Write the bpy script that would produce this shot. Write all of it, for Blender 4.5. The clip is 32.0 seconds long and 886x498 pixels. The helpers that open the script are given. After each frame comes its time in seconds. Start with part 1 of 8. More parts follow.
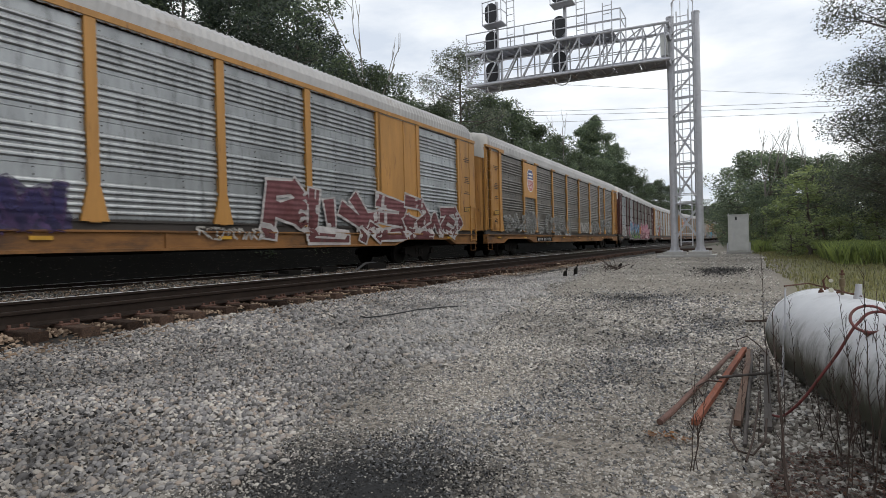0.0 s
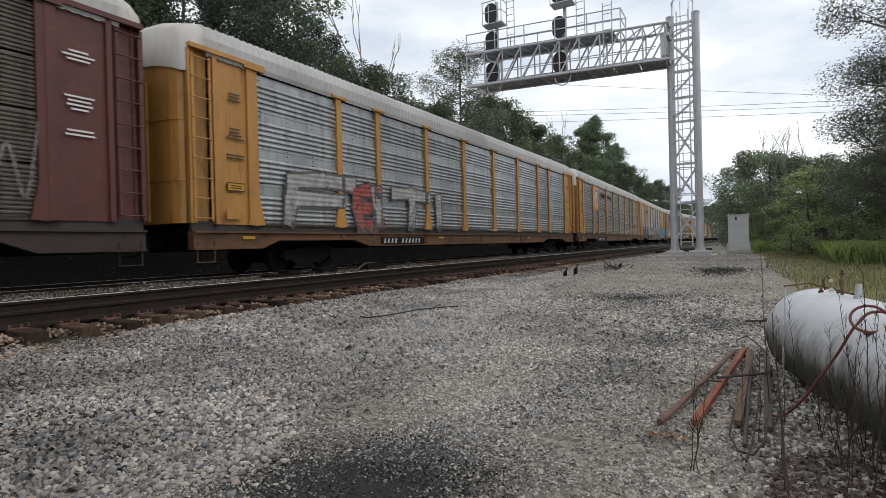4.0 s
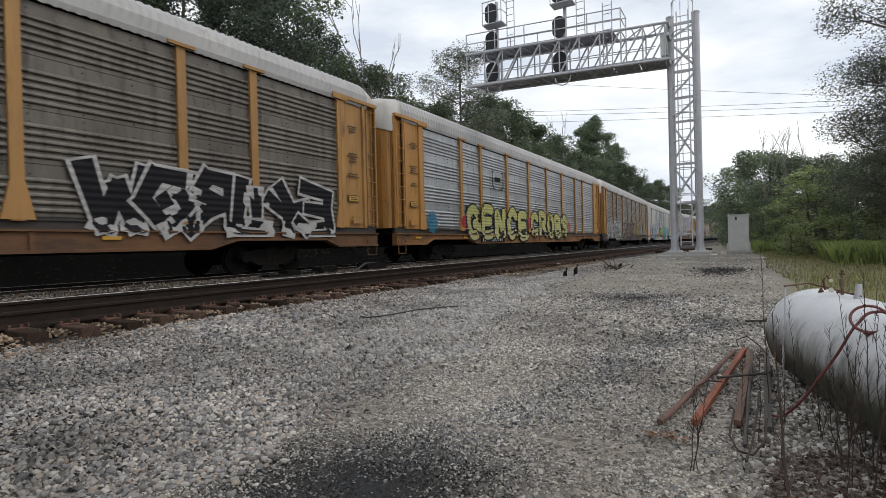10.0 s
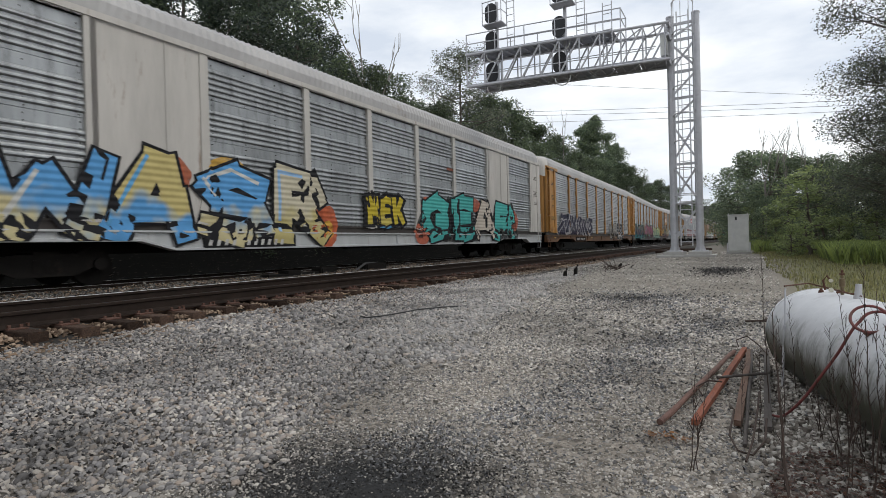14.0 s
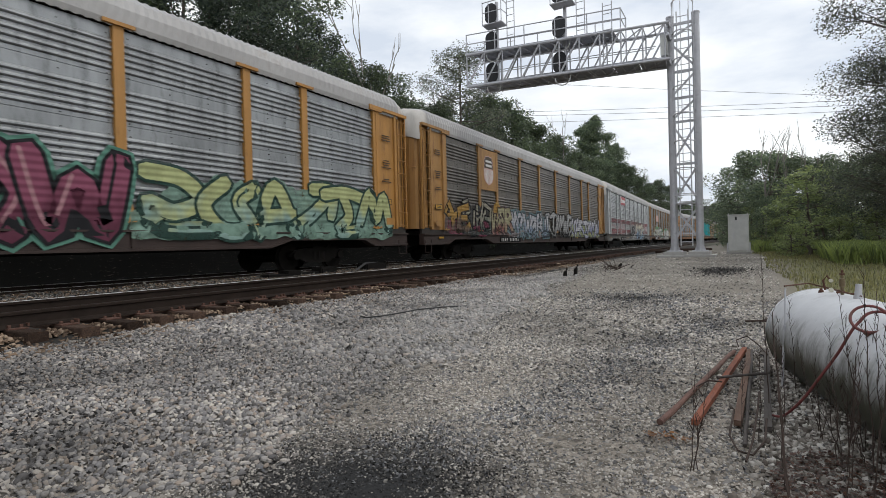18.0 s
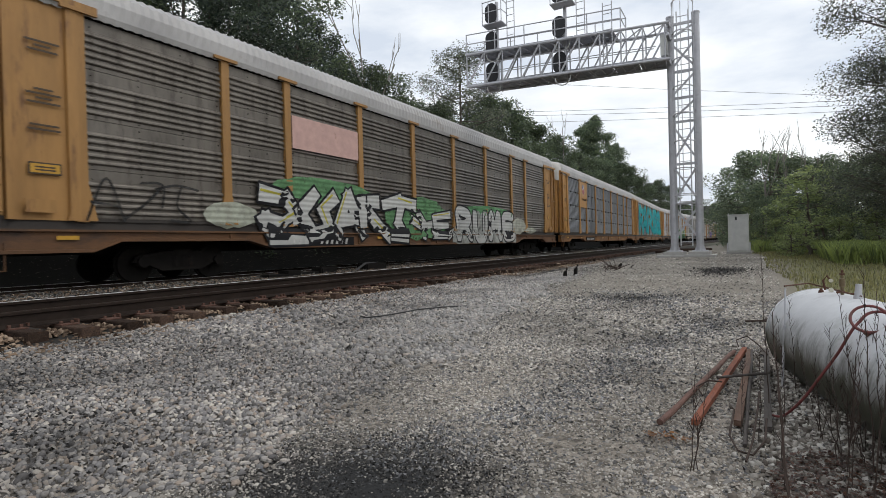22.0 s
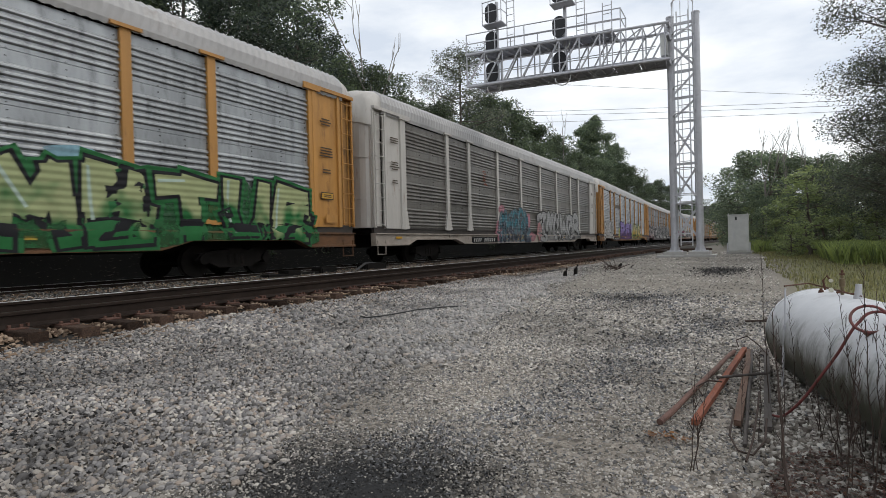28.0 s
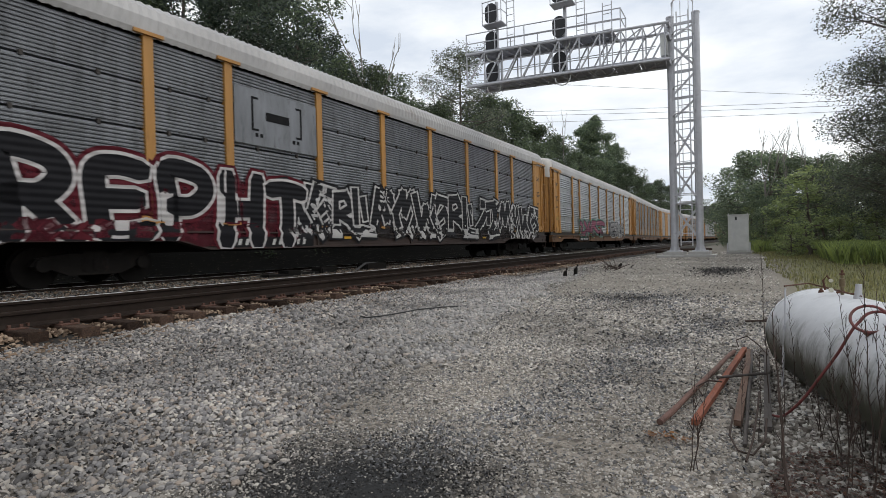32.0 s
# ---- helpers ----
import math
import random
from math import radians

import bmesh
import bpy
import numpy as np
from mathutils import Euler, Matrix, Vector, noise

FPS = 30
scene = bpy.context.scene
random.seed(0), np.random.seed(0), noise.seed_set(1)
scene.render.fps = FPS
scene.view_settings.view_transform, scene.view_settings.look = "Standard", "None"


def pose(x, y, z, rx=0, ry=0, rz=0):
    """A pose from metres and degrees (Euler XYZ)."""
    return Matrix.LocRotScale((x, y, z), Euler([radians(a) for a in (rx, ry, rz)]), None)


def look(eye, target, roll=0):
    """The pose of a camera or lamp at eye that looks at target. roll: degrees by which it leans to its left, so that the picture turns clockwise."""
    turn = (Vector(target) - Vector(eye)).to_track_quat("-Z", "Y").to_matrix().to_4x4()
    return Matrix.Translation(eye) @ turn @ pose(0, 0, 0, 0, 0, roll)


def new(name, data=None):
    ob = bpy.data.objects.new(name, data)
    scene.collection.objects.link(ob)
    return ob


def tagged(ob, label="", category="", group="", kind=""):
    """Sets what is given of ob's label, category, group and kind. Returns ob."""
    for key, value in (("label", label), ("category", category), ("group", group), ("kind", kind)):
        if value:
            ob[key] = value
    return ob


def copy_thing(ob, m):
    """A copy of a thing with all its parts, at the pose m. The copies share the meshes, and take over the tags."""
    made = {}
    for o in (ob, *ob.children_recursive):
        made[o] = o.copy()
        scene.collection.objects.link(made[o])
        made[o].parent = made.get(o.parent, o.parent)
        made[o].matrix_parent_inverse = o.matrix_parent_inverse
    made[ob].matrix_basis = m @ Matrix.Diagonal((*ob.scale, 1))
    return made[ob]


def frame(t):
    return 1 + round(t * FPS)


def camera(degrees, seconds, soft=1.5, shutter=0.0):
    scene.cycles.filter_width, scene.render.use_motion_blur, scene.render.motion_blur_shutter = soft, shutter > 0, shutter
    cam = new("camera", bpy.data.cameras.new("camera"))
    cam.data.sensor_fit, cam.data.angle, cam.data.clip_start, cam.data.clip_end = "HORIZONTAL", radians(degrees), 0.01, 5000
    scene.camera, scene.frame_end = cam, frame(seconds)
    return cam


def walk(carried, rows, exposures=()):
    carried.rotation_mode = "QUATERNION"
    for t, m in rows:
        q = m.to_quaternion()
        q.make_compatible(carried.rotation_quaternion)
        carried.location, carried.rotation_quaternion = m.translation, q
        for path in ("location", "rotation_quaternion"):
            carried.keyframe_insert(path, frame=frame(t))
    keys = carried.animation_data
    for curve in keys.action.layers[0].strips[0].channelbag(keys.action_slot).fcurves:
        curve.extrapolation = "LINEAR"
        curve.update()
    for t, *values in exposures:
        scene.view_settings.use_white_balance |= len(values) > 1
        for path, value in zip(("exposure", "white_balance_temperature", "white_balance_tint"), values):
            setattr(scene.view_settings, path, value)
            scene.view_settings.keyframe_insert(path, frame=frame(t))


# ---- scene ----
# Camera: stands still on a low tripod beside the gravel lot.
EYE = Vector((0.0, 0.0, 1.0))
YAW, TILT, LEAN = radians(30.53), radians(0.41), -1.44
AIM = EYE + 10 * Vector((-math.sin(YAW) * math.cos(TILT), math.cos(YAW) * math.cos(TILT), -math.sin(TILT)))
cam = camera(79.68, 32.0, soft=0.5, shutter=0.07)
walk(cam, [(0.0, look(EYE, AIM, LEAN)), (32.0, look(EYE, AIM, LEAN))], [(0.0, 0.0), (32.0, 0.0)])

# World: bright overcast sky.
SUN_EL, SUN_AZ = radians(48), radians(70)
world = bpy.data.worlds.new("overcast_sky")
scene.world = world
world.use_nodes = True
wn, wl = world.node_tree.nodes, world.node_tree.links
wn.clear()
w_out = wn.new("ShaderNodeOutputWorld")
w_bg = wn.new("ShaderNodeBackground")
w_sky = wn.new("ShaderNodeTexSky")
w_sky.sky_type = "NISHITA"
w_sky.sun_disc = False
w_sky.sun_elevation, w_sky.sun_rotation = SUN_EL, SUN_AZ
w_sky.dust_density = 3.0
w_dim = wn.new("ShaderNodeMix")
w_dim.data_type, w_dim.blend_type = "RGBA", "MULTIPLY"
w_dim.inputs[0].default_value = 1.0
w_dim.inputs[7].default_value = (0.10, 0.10, 0.10, 1)
w_co = wn.new("ShaderNodeTexCoord")
w_map = wn.new("ShaderNodeMapping")
w_map.inputs["Scale"].default_value = (1.0, 1.0, 3.2)
w_noise = wn.new("ShaderNodeTexNoise")
w_noise.inputs["Scale"].default_value = 3.1
w_noise.inputs["Detail"].default_value = 7.0
w_noise.inputs["Roughness"].default_value = 0.55
w_ramp = wn.new("ShaderNodeValToRGB")
w_ramp.color_ramp.elements[0].position, w_ramp.color_ramp.elements[0].color = 0.34, (0.62, 0.68, 0.77, 1)
w_ramp.color_ramp.elements[1].position, w_ramp.color_ramp.elements[1].color = 0.62, (0.97, 0.99, 1.0, 1)
w_mix = wn.new("ShaderNodeMix")
w_mix.data_type = "RGBA"
w_mix.inputs[0].default_value = 0.9
wl.new(w_co.outputs["Generated"], w_map.inputs["Vector"])
wl.new(w_map.outputs["Vector"], w_noise.inputs["Vector"])
wl.new(w_noise.outputs["Fac"], w_ramp.inputs["Fac"])
wl.new(w_sky.outputs["Color"], w_dim.inputs[6])
wl.new(w_dim.outputs[2], w_mix.inputs[6])
wl.new(w_ramp.outputs["Color"], w_mix.inputs[7])
wl.new(w_mix.outputs[2], w_bg.inputs["Color"])
w_bg.inputs["Strength"].default_value = 1.2
wl.new(w_bg.outputs["Background"], w_out.inputs["Surface"])
sun_data = bpy.data.lights.new("sun", "SUN")
sun_data.energy, sun_data.angle, sun_data.color = 0.7, radians(25), (1.0, 0.96, 0.9)
sun = new("sun", sun_data)
sun.matrix_world = look((0, 0, 60), Vector((0, 0, 60)) - Vector((math.sin(SUN_AZ) * math.cos(SUN_EL), math.cos(SUN_AZ) * math.cos(SUN_EL), math.sin(SUN_EL))))


# ---- materials ----
def material(name, colour, rough=0.6, metal=0.0, vary=0.25, scale=4.0, dirt=None, dirt_amount=0.0, dirt_scale=1.2,
             bump=0.0, bump_scale=60.0, stretch=(1, 1, 1), random_tint=0.0, spec=0.5, world_space=False):
    """A surface with grain and stains at two scales and an optional second colour for dirt or wear."""
    m = bpy.data.materials.new(name)
    m.use_nodes = True
    n, l = m.node_tree.nodes, m.node_tree.links
    b = n["Principled BSDF"]
    b.inputs["Roughness"].default_value = rough
    b.inputs["Metallic"].default_value = metal
    b.inputs["Specular IOR Level"].default_value = spec
    co = n.new("ShaderNodeTexCoord")
    mp = n.new("ShaderNodeMapping")
    mp.inputs["Scale"].default_value = stretch
    if world_space:
        ge = n.new("ShaderNodeNewGeometry")
        l.new(ge.outputs["Position"], mp.inputs["Vector"])
    else:
        l.new(co.outputs["Object"], mp.inputs["Vector"])
    n1 = n.new("ShaderNodeTexNoise")
    n1.inputs["Scale"].default_value = scale
    n1.inputs["Detail"].default_value = 6
    n1.inputs["Roughness"].default_value = 0.65
    l.new(mp.outputs["Vector"], n1.inputs["Vector"])
    r1 = n.new("ShaderNodeMapRange")
    r1.inputs["From Min"].default_value, r1.inputs["From Max"].default_value = 0.3, 0.7
    r1.inputs["To Min"].default_value, r1.inputs["To Max"].default_value = 1 - vary, 1 + vary
    l.new(n1.outputs["Fac"], r1.inputs["Value"])
    mul = n.new("ShaderNodeMix")
    mul.data_type, mul.blend_type = "RGBA", "MULTIPLY"
    mul.inputs[0].default_value = 1
    mul.inputs[6].default_value = (*colour, 1)
    l.new(r1.outputs["Result"], mul.inputs[7])
    last = mul.outputs[2]
    if dirt:
        n2 = n.new("ShaderNodeTexNoise")
        n2.inputs["Scale"].default_value = dirt_scale
        n2.inputs["Detail"].default_value = 8
        n2.inputs["Roughness"].default_value = 0.7
        l.new(mp.outputs["Vector"], n2.inputs["Vector"])
        r2 = n.new("ShaderNodeMapRange")
        r2.inputs["From Min"].default_value = 0.72 - 0.4 * dirt_amount
        r2.inputs["From Max"].default_value = 0.86 - 0.3 * dirt_amount
        l.new(n2.outputs["Fac"], r2.inputs["Value"])
        mx = n.new("ShaderNodeMix")
        mx.data_type = "RGBA"
        mx.inputs[7].default_value = (*dirt, 1)
        l.new(r2.outputs["Result"], mx.inputs[0])
        l.new(last, mx.inputs[6])
        last = mx.outputs[2]
    if random_tint:
        oi = n.new("ShaderNodeObjectInfo")
        r3 = n.new("ShaderNodeMapRange")
        r3.inputs["To Min"].default_value, r3.inputs["To Max"].default_value = 1 - random_tint, 1 + random_tint
        l.new(oi.outputs["Random"], r3.inputs["Value"])
        m3 = n.new("ShaderNodeMix")
        m3.data_type, m3.blend_type = "RGBA", "MULTIPLY"
        m3.inputs[0].default_value = 1
        l.new(last, m3.inputs[6])
        l.new(r3.outputs["Result"], m3.inputs[7])
        last = m3.outputs[2]
    l.new(last, b.inputs["Base Color"])
    if bump:
        n4 = n.new("ShaderNodeTexNoise")
        n4.inputs["Scale"].default_value = bump_scale
        n4.inputs["Detail"].default_value = 4
        l.new(mp.outputs["Vector"], n4.inputs["Vector"])
        bp = n.new("ShaderNodeBump")
        bp.inputs["Strength"].default_value = bump
        bp.inputs["Distance"].default_value = 0.02
        l.new(n4.outputs["Fac"], bp.inputs["Height"])
        l.new(bp.outputs["Normal"], b.inputs["Normal"])
    return m


def stain(m, colour, z_hi, z_lo, stretch):
    """Algae and dirt runs that climb a surface unevenly from below."""
    n, l = m.node_tree.nodes, m.node_tree.links
    b = n["Principled BSDF"]
    last = b.inputs["Base Color"].links[0].from_socket
    co = n.new("ShaderNodeTexCoord")
    mp = n.new("ShaderNodeMapping")
    mp.inputs["Scale"].default_value = stretch
    no = n.new("ShaderNodeTexNoise")
    no.inputs["Scale"].default_value = 3.0
    no.inputs["Detail"].default_value = 8
    no.inputs["Roughness"].default_value = 0.75
    sep = n.new("ShaderNodeSeparateXYZ")
    l.new(co.outputs["Object"], mp.inputs["Vector"])
    l.new(mp.outputs["Vector"], no.inputs["Vector"])
    l.new(co.outputs["Object"], sep.inputs["Vector"])
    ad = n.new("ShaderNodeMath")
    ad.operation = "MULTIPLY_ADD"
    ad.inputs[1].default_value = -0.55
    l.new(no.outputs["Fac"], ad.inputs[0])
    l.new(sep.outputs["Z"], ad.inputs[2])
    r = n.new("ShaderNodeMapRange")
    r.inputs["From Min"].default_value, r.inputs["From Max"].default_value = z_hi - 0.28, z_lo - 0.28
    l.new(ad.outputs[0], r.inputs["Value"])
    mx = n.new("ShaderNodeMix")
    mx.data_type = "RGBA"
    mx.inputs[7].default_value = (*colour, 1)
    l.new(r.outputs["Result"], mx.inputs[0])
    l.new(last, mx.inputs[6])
    l.new(mx.outputs[2], b.inputs["Base Color"])


RUST = (0.09, 0.035, 0.018)
M_YELLOW = material("weathered_yellow_paint", (0.40, 0.195, 0.045), 0.55, 0, 0.2, 1.3, RUST, 0.38, 2.3, 0.15, 30, (2, 2, 0.4), random_tint=0.08)
M_YELLOW_OLD = material("faded_yellow_paint", (0.33, 0.172, 0.05), 0.6, 0, 0.22, 1.3, RUST, 0.45, 2.0, 0.15, 30, (2, 2, 0.4), random_tint=0.08)
M_MAROON = material("oxide_red_paint", (0.085, 0.022, 0.018), 0.6, 0, 0.25, 1.5, (0.16, 0.11, 0.09), 0.25, 3.0, 0.15, 30)
M_WHITE = material("dirty_white_paint", (0.46, 0.435, 0.40), 0.55, 0, 0.14, 1.2, (0.2, 0.12, 0.07), 0.34, 2.2, 0.15, 30, (2, 2, 0.35))
M_SILVER = material("silver_grey_paint", (0.42, 0.43, 0.43), 0.5, 0.1, 0.12, 1.2, (0.2, 0.13, 0.09), 0.3, 2.2, 0.15, 30, (2, 2, 0.35))
M_GRIMY_YELLOW = material("sooty_rusted_yellow_paint", (0.29, 0.145, 0.04), 0.7, 0, 0.3, 2.0, (0.05, 0.028, 0.018), 0.52, 1.6, 0.15, 30, (2, 2, 0.4))
M_GALV = material("galvanised_panel", (0.30, 0.312, 0.318), 0.36, 0.65, 0.25, 1.1, (0.10, 0.104, 0.104), 0.46, 2.6, 0.2, 55, (2, 2, 0.45), random_tint=0.12)
M_GALV_STEEL = material("dull_steel_panel", (0.20, 0.208, 0.222), 0.5, 0.4, 0.25, 1.1, (0.09, 0.09, 0.092), 0.46, 2.6, 0.2, 55, (2, 2, 0.45), random_tint=0.1)
M_GALV_BROWN = material("grimy_galvanised_panel", (0.135, 0.12, 0.102), 0.45, 0.5, 0.25, 1.1, (0.042, 0.034, 0.027), 0.5, 2.6, 0.2, 55, (2, 2, 0.45), random_tint=0.14)
M_GALV_LIGHT = material("pale_galvanised_panel", (0.335, 0.342, 0.345), 0.36, 0.62, 0.2, 1.1, (0.15, 0.15, 0.145), 0.42, 2.6, 0.2, 55, (2, 2, 0.45), random_tint=0.1)
M_GALV_DRAB = material("drab_galvanised_panel", (0.155, 0.143, 0.126), 0.42, 0.5, 0.25, 1.1, (0.07, 0.06, 0.05), 0.46, 2.6, 0.2, 55, (2, 2, 0.45), random_tint=0.14)
# Dark for rivets, and for the recess strip's shade put into the colour.
M_STRIP = material("recess_shade_and_rivet_dark", (0.032, 0.026, 0.022), 0.7, 0, 0.3, 2, (0.03, 0.025, 0.02), 0.4, 3)
M_ROOF = material("pale_metal_roof", (0.37, 0.36, 0.352), 0.5, 0.1, 0.16, 0.8, (0.25, 0.225, 0.2), 0.36, 1.6, 0.1, 30)
M_DARK = material("black_underframe_grime", (0.011, 0.0095, 0.0085), 0.8, 0, 0.35, 3, (0.028, 0.018, 0.013), 0.3, 3)
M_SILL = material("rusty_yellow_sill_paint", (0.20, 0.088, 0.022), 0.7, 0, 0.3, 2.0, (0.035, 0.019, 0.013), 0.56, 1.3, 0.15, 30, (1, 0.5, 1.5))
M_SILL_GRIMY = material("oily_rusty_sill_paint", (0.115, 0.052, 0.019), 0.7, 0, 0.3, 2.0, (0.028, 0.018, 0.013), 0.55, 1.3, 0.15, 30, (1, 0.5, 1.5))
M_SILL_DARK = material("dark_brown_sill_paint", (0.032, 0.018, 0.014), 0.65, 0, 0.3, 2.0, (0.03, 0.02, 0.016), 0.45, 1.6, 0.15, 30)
M_SILL_PALE = material("dirty_cream_sill_paint", (0.30, 0.26, 0.22), 0.65, 0, 0.25, 2.0, (0.10, 0.075, 0.058), 0.45, 1.5, 0.15, 30)
M_SILL_GREY = material("grimy_grey_sill_paint", (0.15, 0.145, 0.135), 0.65, 0, 0.3, 2.0, (0.06, 0.05, 0.042), 0.5, 1.5, 0.15, 30)
M_RAIL = material("brown_rail_steel", (0.03, 0.022, 0.018), 0.6, 0.3, 0.25, 5, (0.06, 0.032, 0.02), 0.3, 8)
# Near-white: the sky's reflection on the polished head put into the colour.
M_RAILTOP = material("polished_rail_head_sky_glint", (0.75, 0.74, 0.73), 0.55, 0.5, 0.1, 6)
M_TIE = material("creosoted_tie_wood", (0.062, 0.041, 0.031), 0.9, 0, 0.4, 8, (0.13, 0.072, 0.045), 0.45, 6, 0.6, 40, (1, 6, 6), random_tint=0.6)
M_STEEL = material("galvanised_structure_steel", (0.49, 0.49, 0.515), 0.5, 0.35, 0.12, 3, (0.26, 0.25, 0.26), 0.3, 5)
M_CONC = material("weathered_concrete", (0.38, 0.37, 0.35), 0.85, 0, 0.15, 6, (0.22, 0.21, 0.2), 0.35, 5, 0.3, 40)
M_SIGNAL = material("black_signal_enamel", (0.015, 0.015, 0.017), 0.5, 0, 0.2, 5)
M_CABINET = material("aluminium_cabinet", (0.52, 0.52, 0.50), 0.45, 0.3, 0.1, 4, (0.36, 0.35, 0.33), 0.3, 4)
M_TANK = material("chalky_white_tank_paint", (0.56, 0.565, 0.58), 0.5, 0, 0.12, 3, (0.33, 0.335, 0.32), 0.42, 4.5, 0.08, 30, (1, 1, 1))
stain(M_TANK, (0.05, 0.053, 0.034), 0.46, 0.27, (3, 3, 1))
M_HOSE = material("faded_red_rubber_hose", (0.15, 0.036, 0.033), 0.6, 0, 0.3, 9, (0.15, 0.085, 0.07), 0.4, 7)
for dull in (M_DARK, M_RAIL, M_TIE):
    dull.node_tree.nodes["Principled BSDF"].inputs["Specular IOR Level"].default_value = 0.12
M_RUST = material("rusty_iron", (0.10, 0.042, 0.026), 0.8, 0, 0.35, 14, (0.05, 0.03, 0.025), 0.4, 12, 0.4, 80)
M_ORANGE = material("red_oxide_primed_steel", (0.22, 0.066, 0.032), 0.8, 0, 0.4, 9, (0.075, 0.038, 0.028), 0.55, 9, 0.4, 60, (2, 0.25, 2))
M_BARK = material("grey_brown_bark", (0.10, 0.085, 0.07), 0.9, 0, 0.35, 6, (0.05, 0.042, 0.034), 0.4, 5, 0.6, 30, (4, 4, 1))
M_DEADWOOD = material("bleached_dead_wood", (0.24, 0.22, 0.20), 0.9, 0, 0.25, 6, (0.13, 0.11, 0.1), 0.35, 5)
M_STEM = material("dry_weed_stem", (0.045, 0.029, 0.022), 0.9, 0, 0.3, 20)
M_BRASS = material("tarnished_brass", (0.16, 0.12, 0.07), 0.55, 0.5, 0.2, 20)
M_WIRE = material("black_cable", (0.02, 0.02, 0.02), 0.6, 0, 0.2, 10)
M_BLACK = material("black_vinyl_lettering", (0.015, 0.015, 0.016), 0.8, 0, 0.2, 6)
M_BLACK.node_tree.nodes["Principled BSDF"].inputs["Specular IOR Level"].default_value = 0.08


def leafy(name, colour, spread=0.45):
    m = bpy.data.materials.new(name)
    m.use_nodes = True
    n, l = m.node_tree.nodes, m.node_tree.links
    b = n["Principled BSDF"]
    b.inputs["Roughness"].default_value = 0.42
    b.inputs["Specular IOR Level"].default_value = 0.5
    ge = n.new("ShaderNodeNewGeometry")
    oi = n.new("ShaderNodeObjectInfo")
    ramp = n.new("ShaderNodeValToRGB")
    c = colour
    ramp.color_ramp.elements[0].color = (c[0] * (1 - spread), c[1] * (1 - spread), c[2] * (1 - spread * 0.6), 1)
    ramp.color_ramp.elements[1].color = (c[0] * (1 + spread * 1.3), c[1] * (1 + spread), c[2] * (1 + spread * 0.6), 1)
    l.new(ge.outputs["Random Per Island"], ramp.inputs["Fac"])
    r = n.new("ShaderNodeMapRange")
    r.inputs["To Min"].default_value, r.inputs["To Max"].default_value = 0.75, 1.25
    l.new(oi.outputs["Random"], r.inputs["Value"])
    mx = n.new("ShaderNodeMix")
    mx.data_type, mx.blend_type = "RGBA", "MULTIPLY"
    mx.inputs[0].default_value = 1
    l.new(ramp.outputs["Color"], mx.inputs[6])
    l.new(r.outputs["Result"], mx.inputs[7])
    l.new(mx.outputs[2], b.inputs["Base Color"])
    tr = n.new("ShaderNodeBsdfTranslucent")
    l.new(mx.outputs[2], tr.inputs["Color"])
    add = n.new("ShaderNodeMixShader")
    add.inputs[0].default_value = 0.45
    l.new(b.outputs[0], add.inputs[1])
    l.new(tr.outputs[0], add.inputs[2])
    l.new(add.outputs[0], n["Material Output"].inputs["Surface"])
    return m


M_LEAF_DARK = leafy("dark_green_leaves", (0.05, 0.072, 0.048))
M_LEAF = leafy("mid_green_leaves", (0.10, 0.138, 0.078))
# Paler and bluer green: distance haze put into the leaf colour.
M_LEAF_SUN = leafy("hazed_green_leaves", (0.15, 0.205, 0.125))
M_LEAF_LIGHT = leafy("light_green_leaves", (0.22, 0.285, 0.12))
M_LEAF_THIN = leafy("greyish_green_leaves", (0.115, 0.135, 0.098))
M_GRASS = leafy("tall_green_grass", (0.23, 0.30, 0.10))
M_GRASS_DRY = leafy("mown_olive_grass", (0.26, 0.265, 0.12))


# ---- geometry helpers ----
def box(bm, x0, x1, y0, y1, z0, z1):
    v = [bm.verts.new(p) for p in ((x0, y0, z0), (x1, y0, z0), (x1, y1, z0), (x0, y1, z0), (x0, y0, z1), (x1, y0, z1), (x1, y1, z1), (x0, y1, z1))]
    for f in ((3, 2, 1, 0), (4, 5, 6, 7), (0, 1, 5, 4), (1, 2, 6, 5), (2, 3, 7, 6), (3, 0, 4, 7)):
        bm.faces.new([v[i] for i in f])
    return v


def tube(bm, pts, radius, sides=8, closed_ends=True):
    """A round bar along a line of points; radius: one number or one a point."""
    pts = [Vector(p) for p in pts]
    rad = radius if isinstance(radius, (list, tuple)) else [radius] * len(pts)
    rings = []
    up = Vector((0, 0, 1))
    for i, p in enumerate(pts):
        d = (pts[min(i + 1, len(pts) - 1)] - pts[max(i - 1, 0)]).normalized()
        a = d.cross(up if abs(d.z) < 0.95 else Vector((1, 0, 0))).normalized()
        b = d.cross(a)
        rings.append([bm.verts.new(p + rad[i] * (math.cos(2 * math.pi * k / sides) * a + math.sin(2 * math.pi * k / sides) * b)) for k in range(sides)])
    for r, s in zip(rings, rings[1:]):
        for k in range(sides):
            bm.faces.new((r[k], r[(k + 1) % sides], s[(k + 1) % sides], s[k]))
    if closed_ends:
        bm.faces.new(rings[0][::-1])
        bm.faces.new(rings[-1])


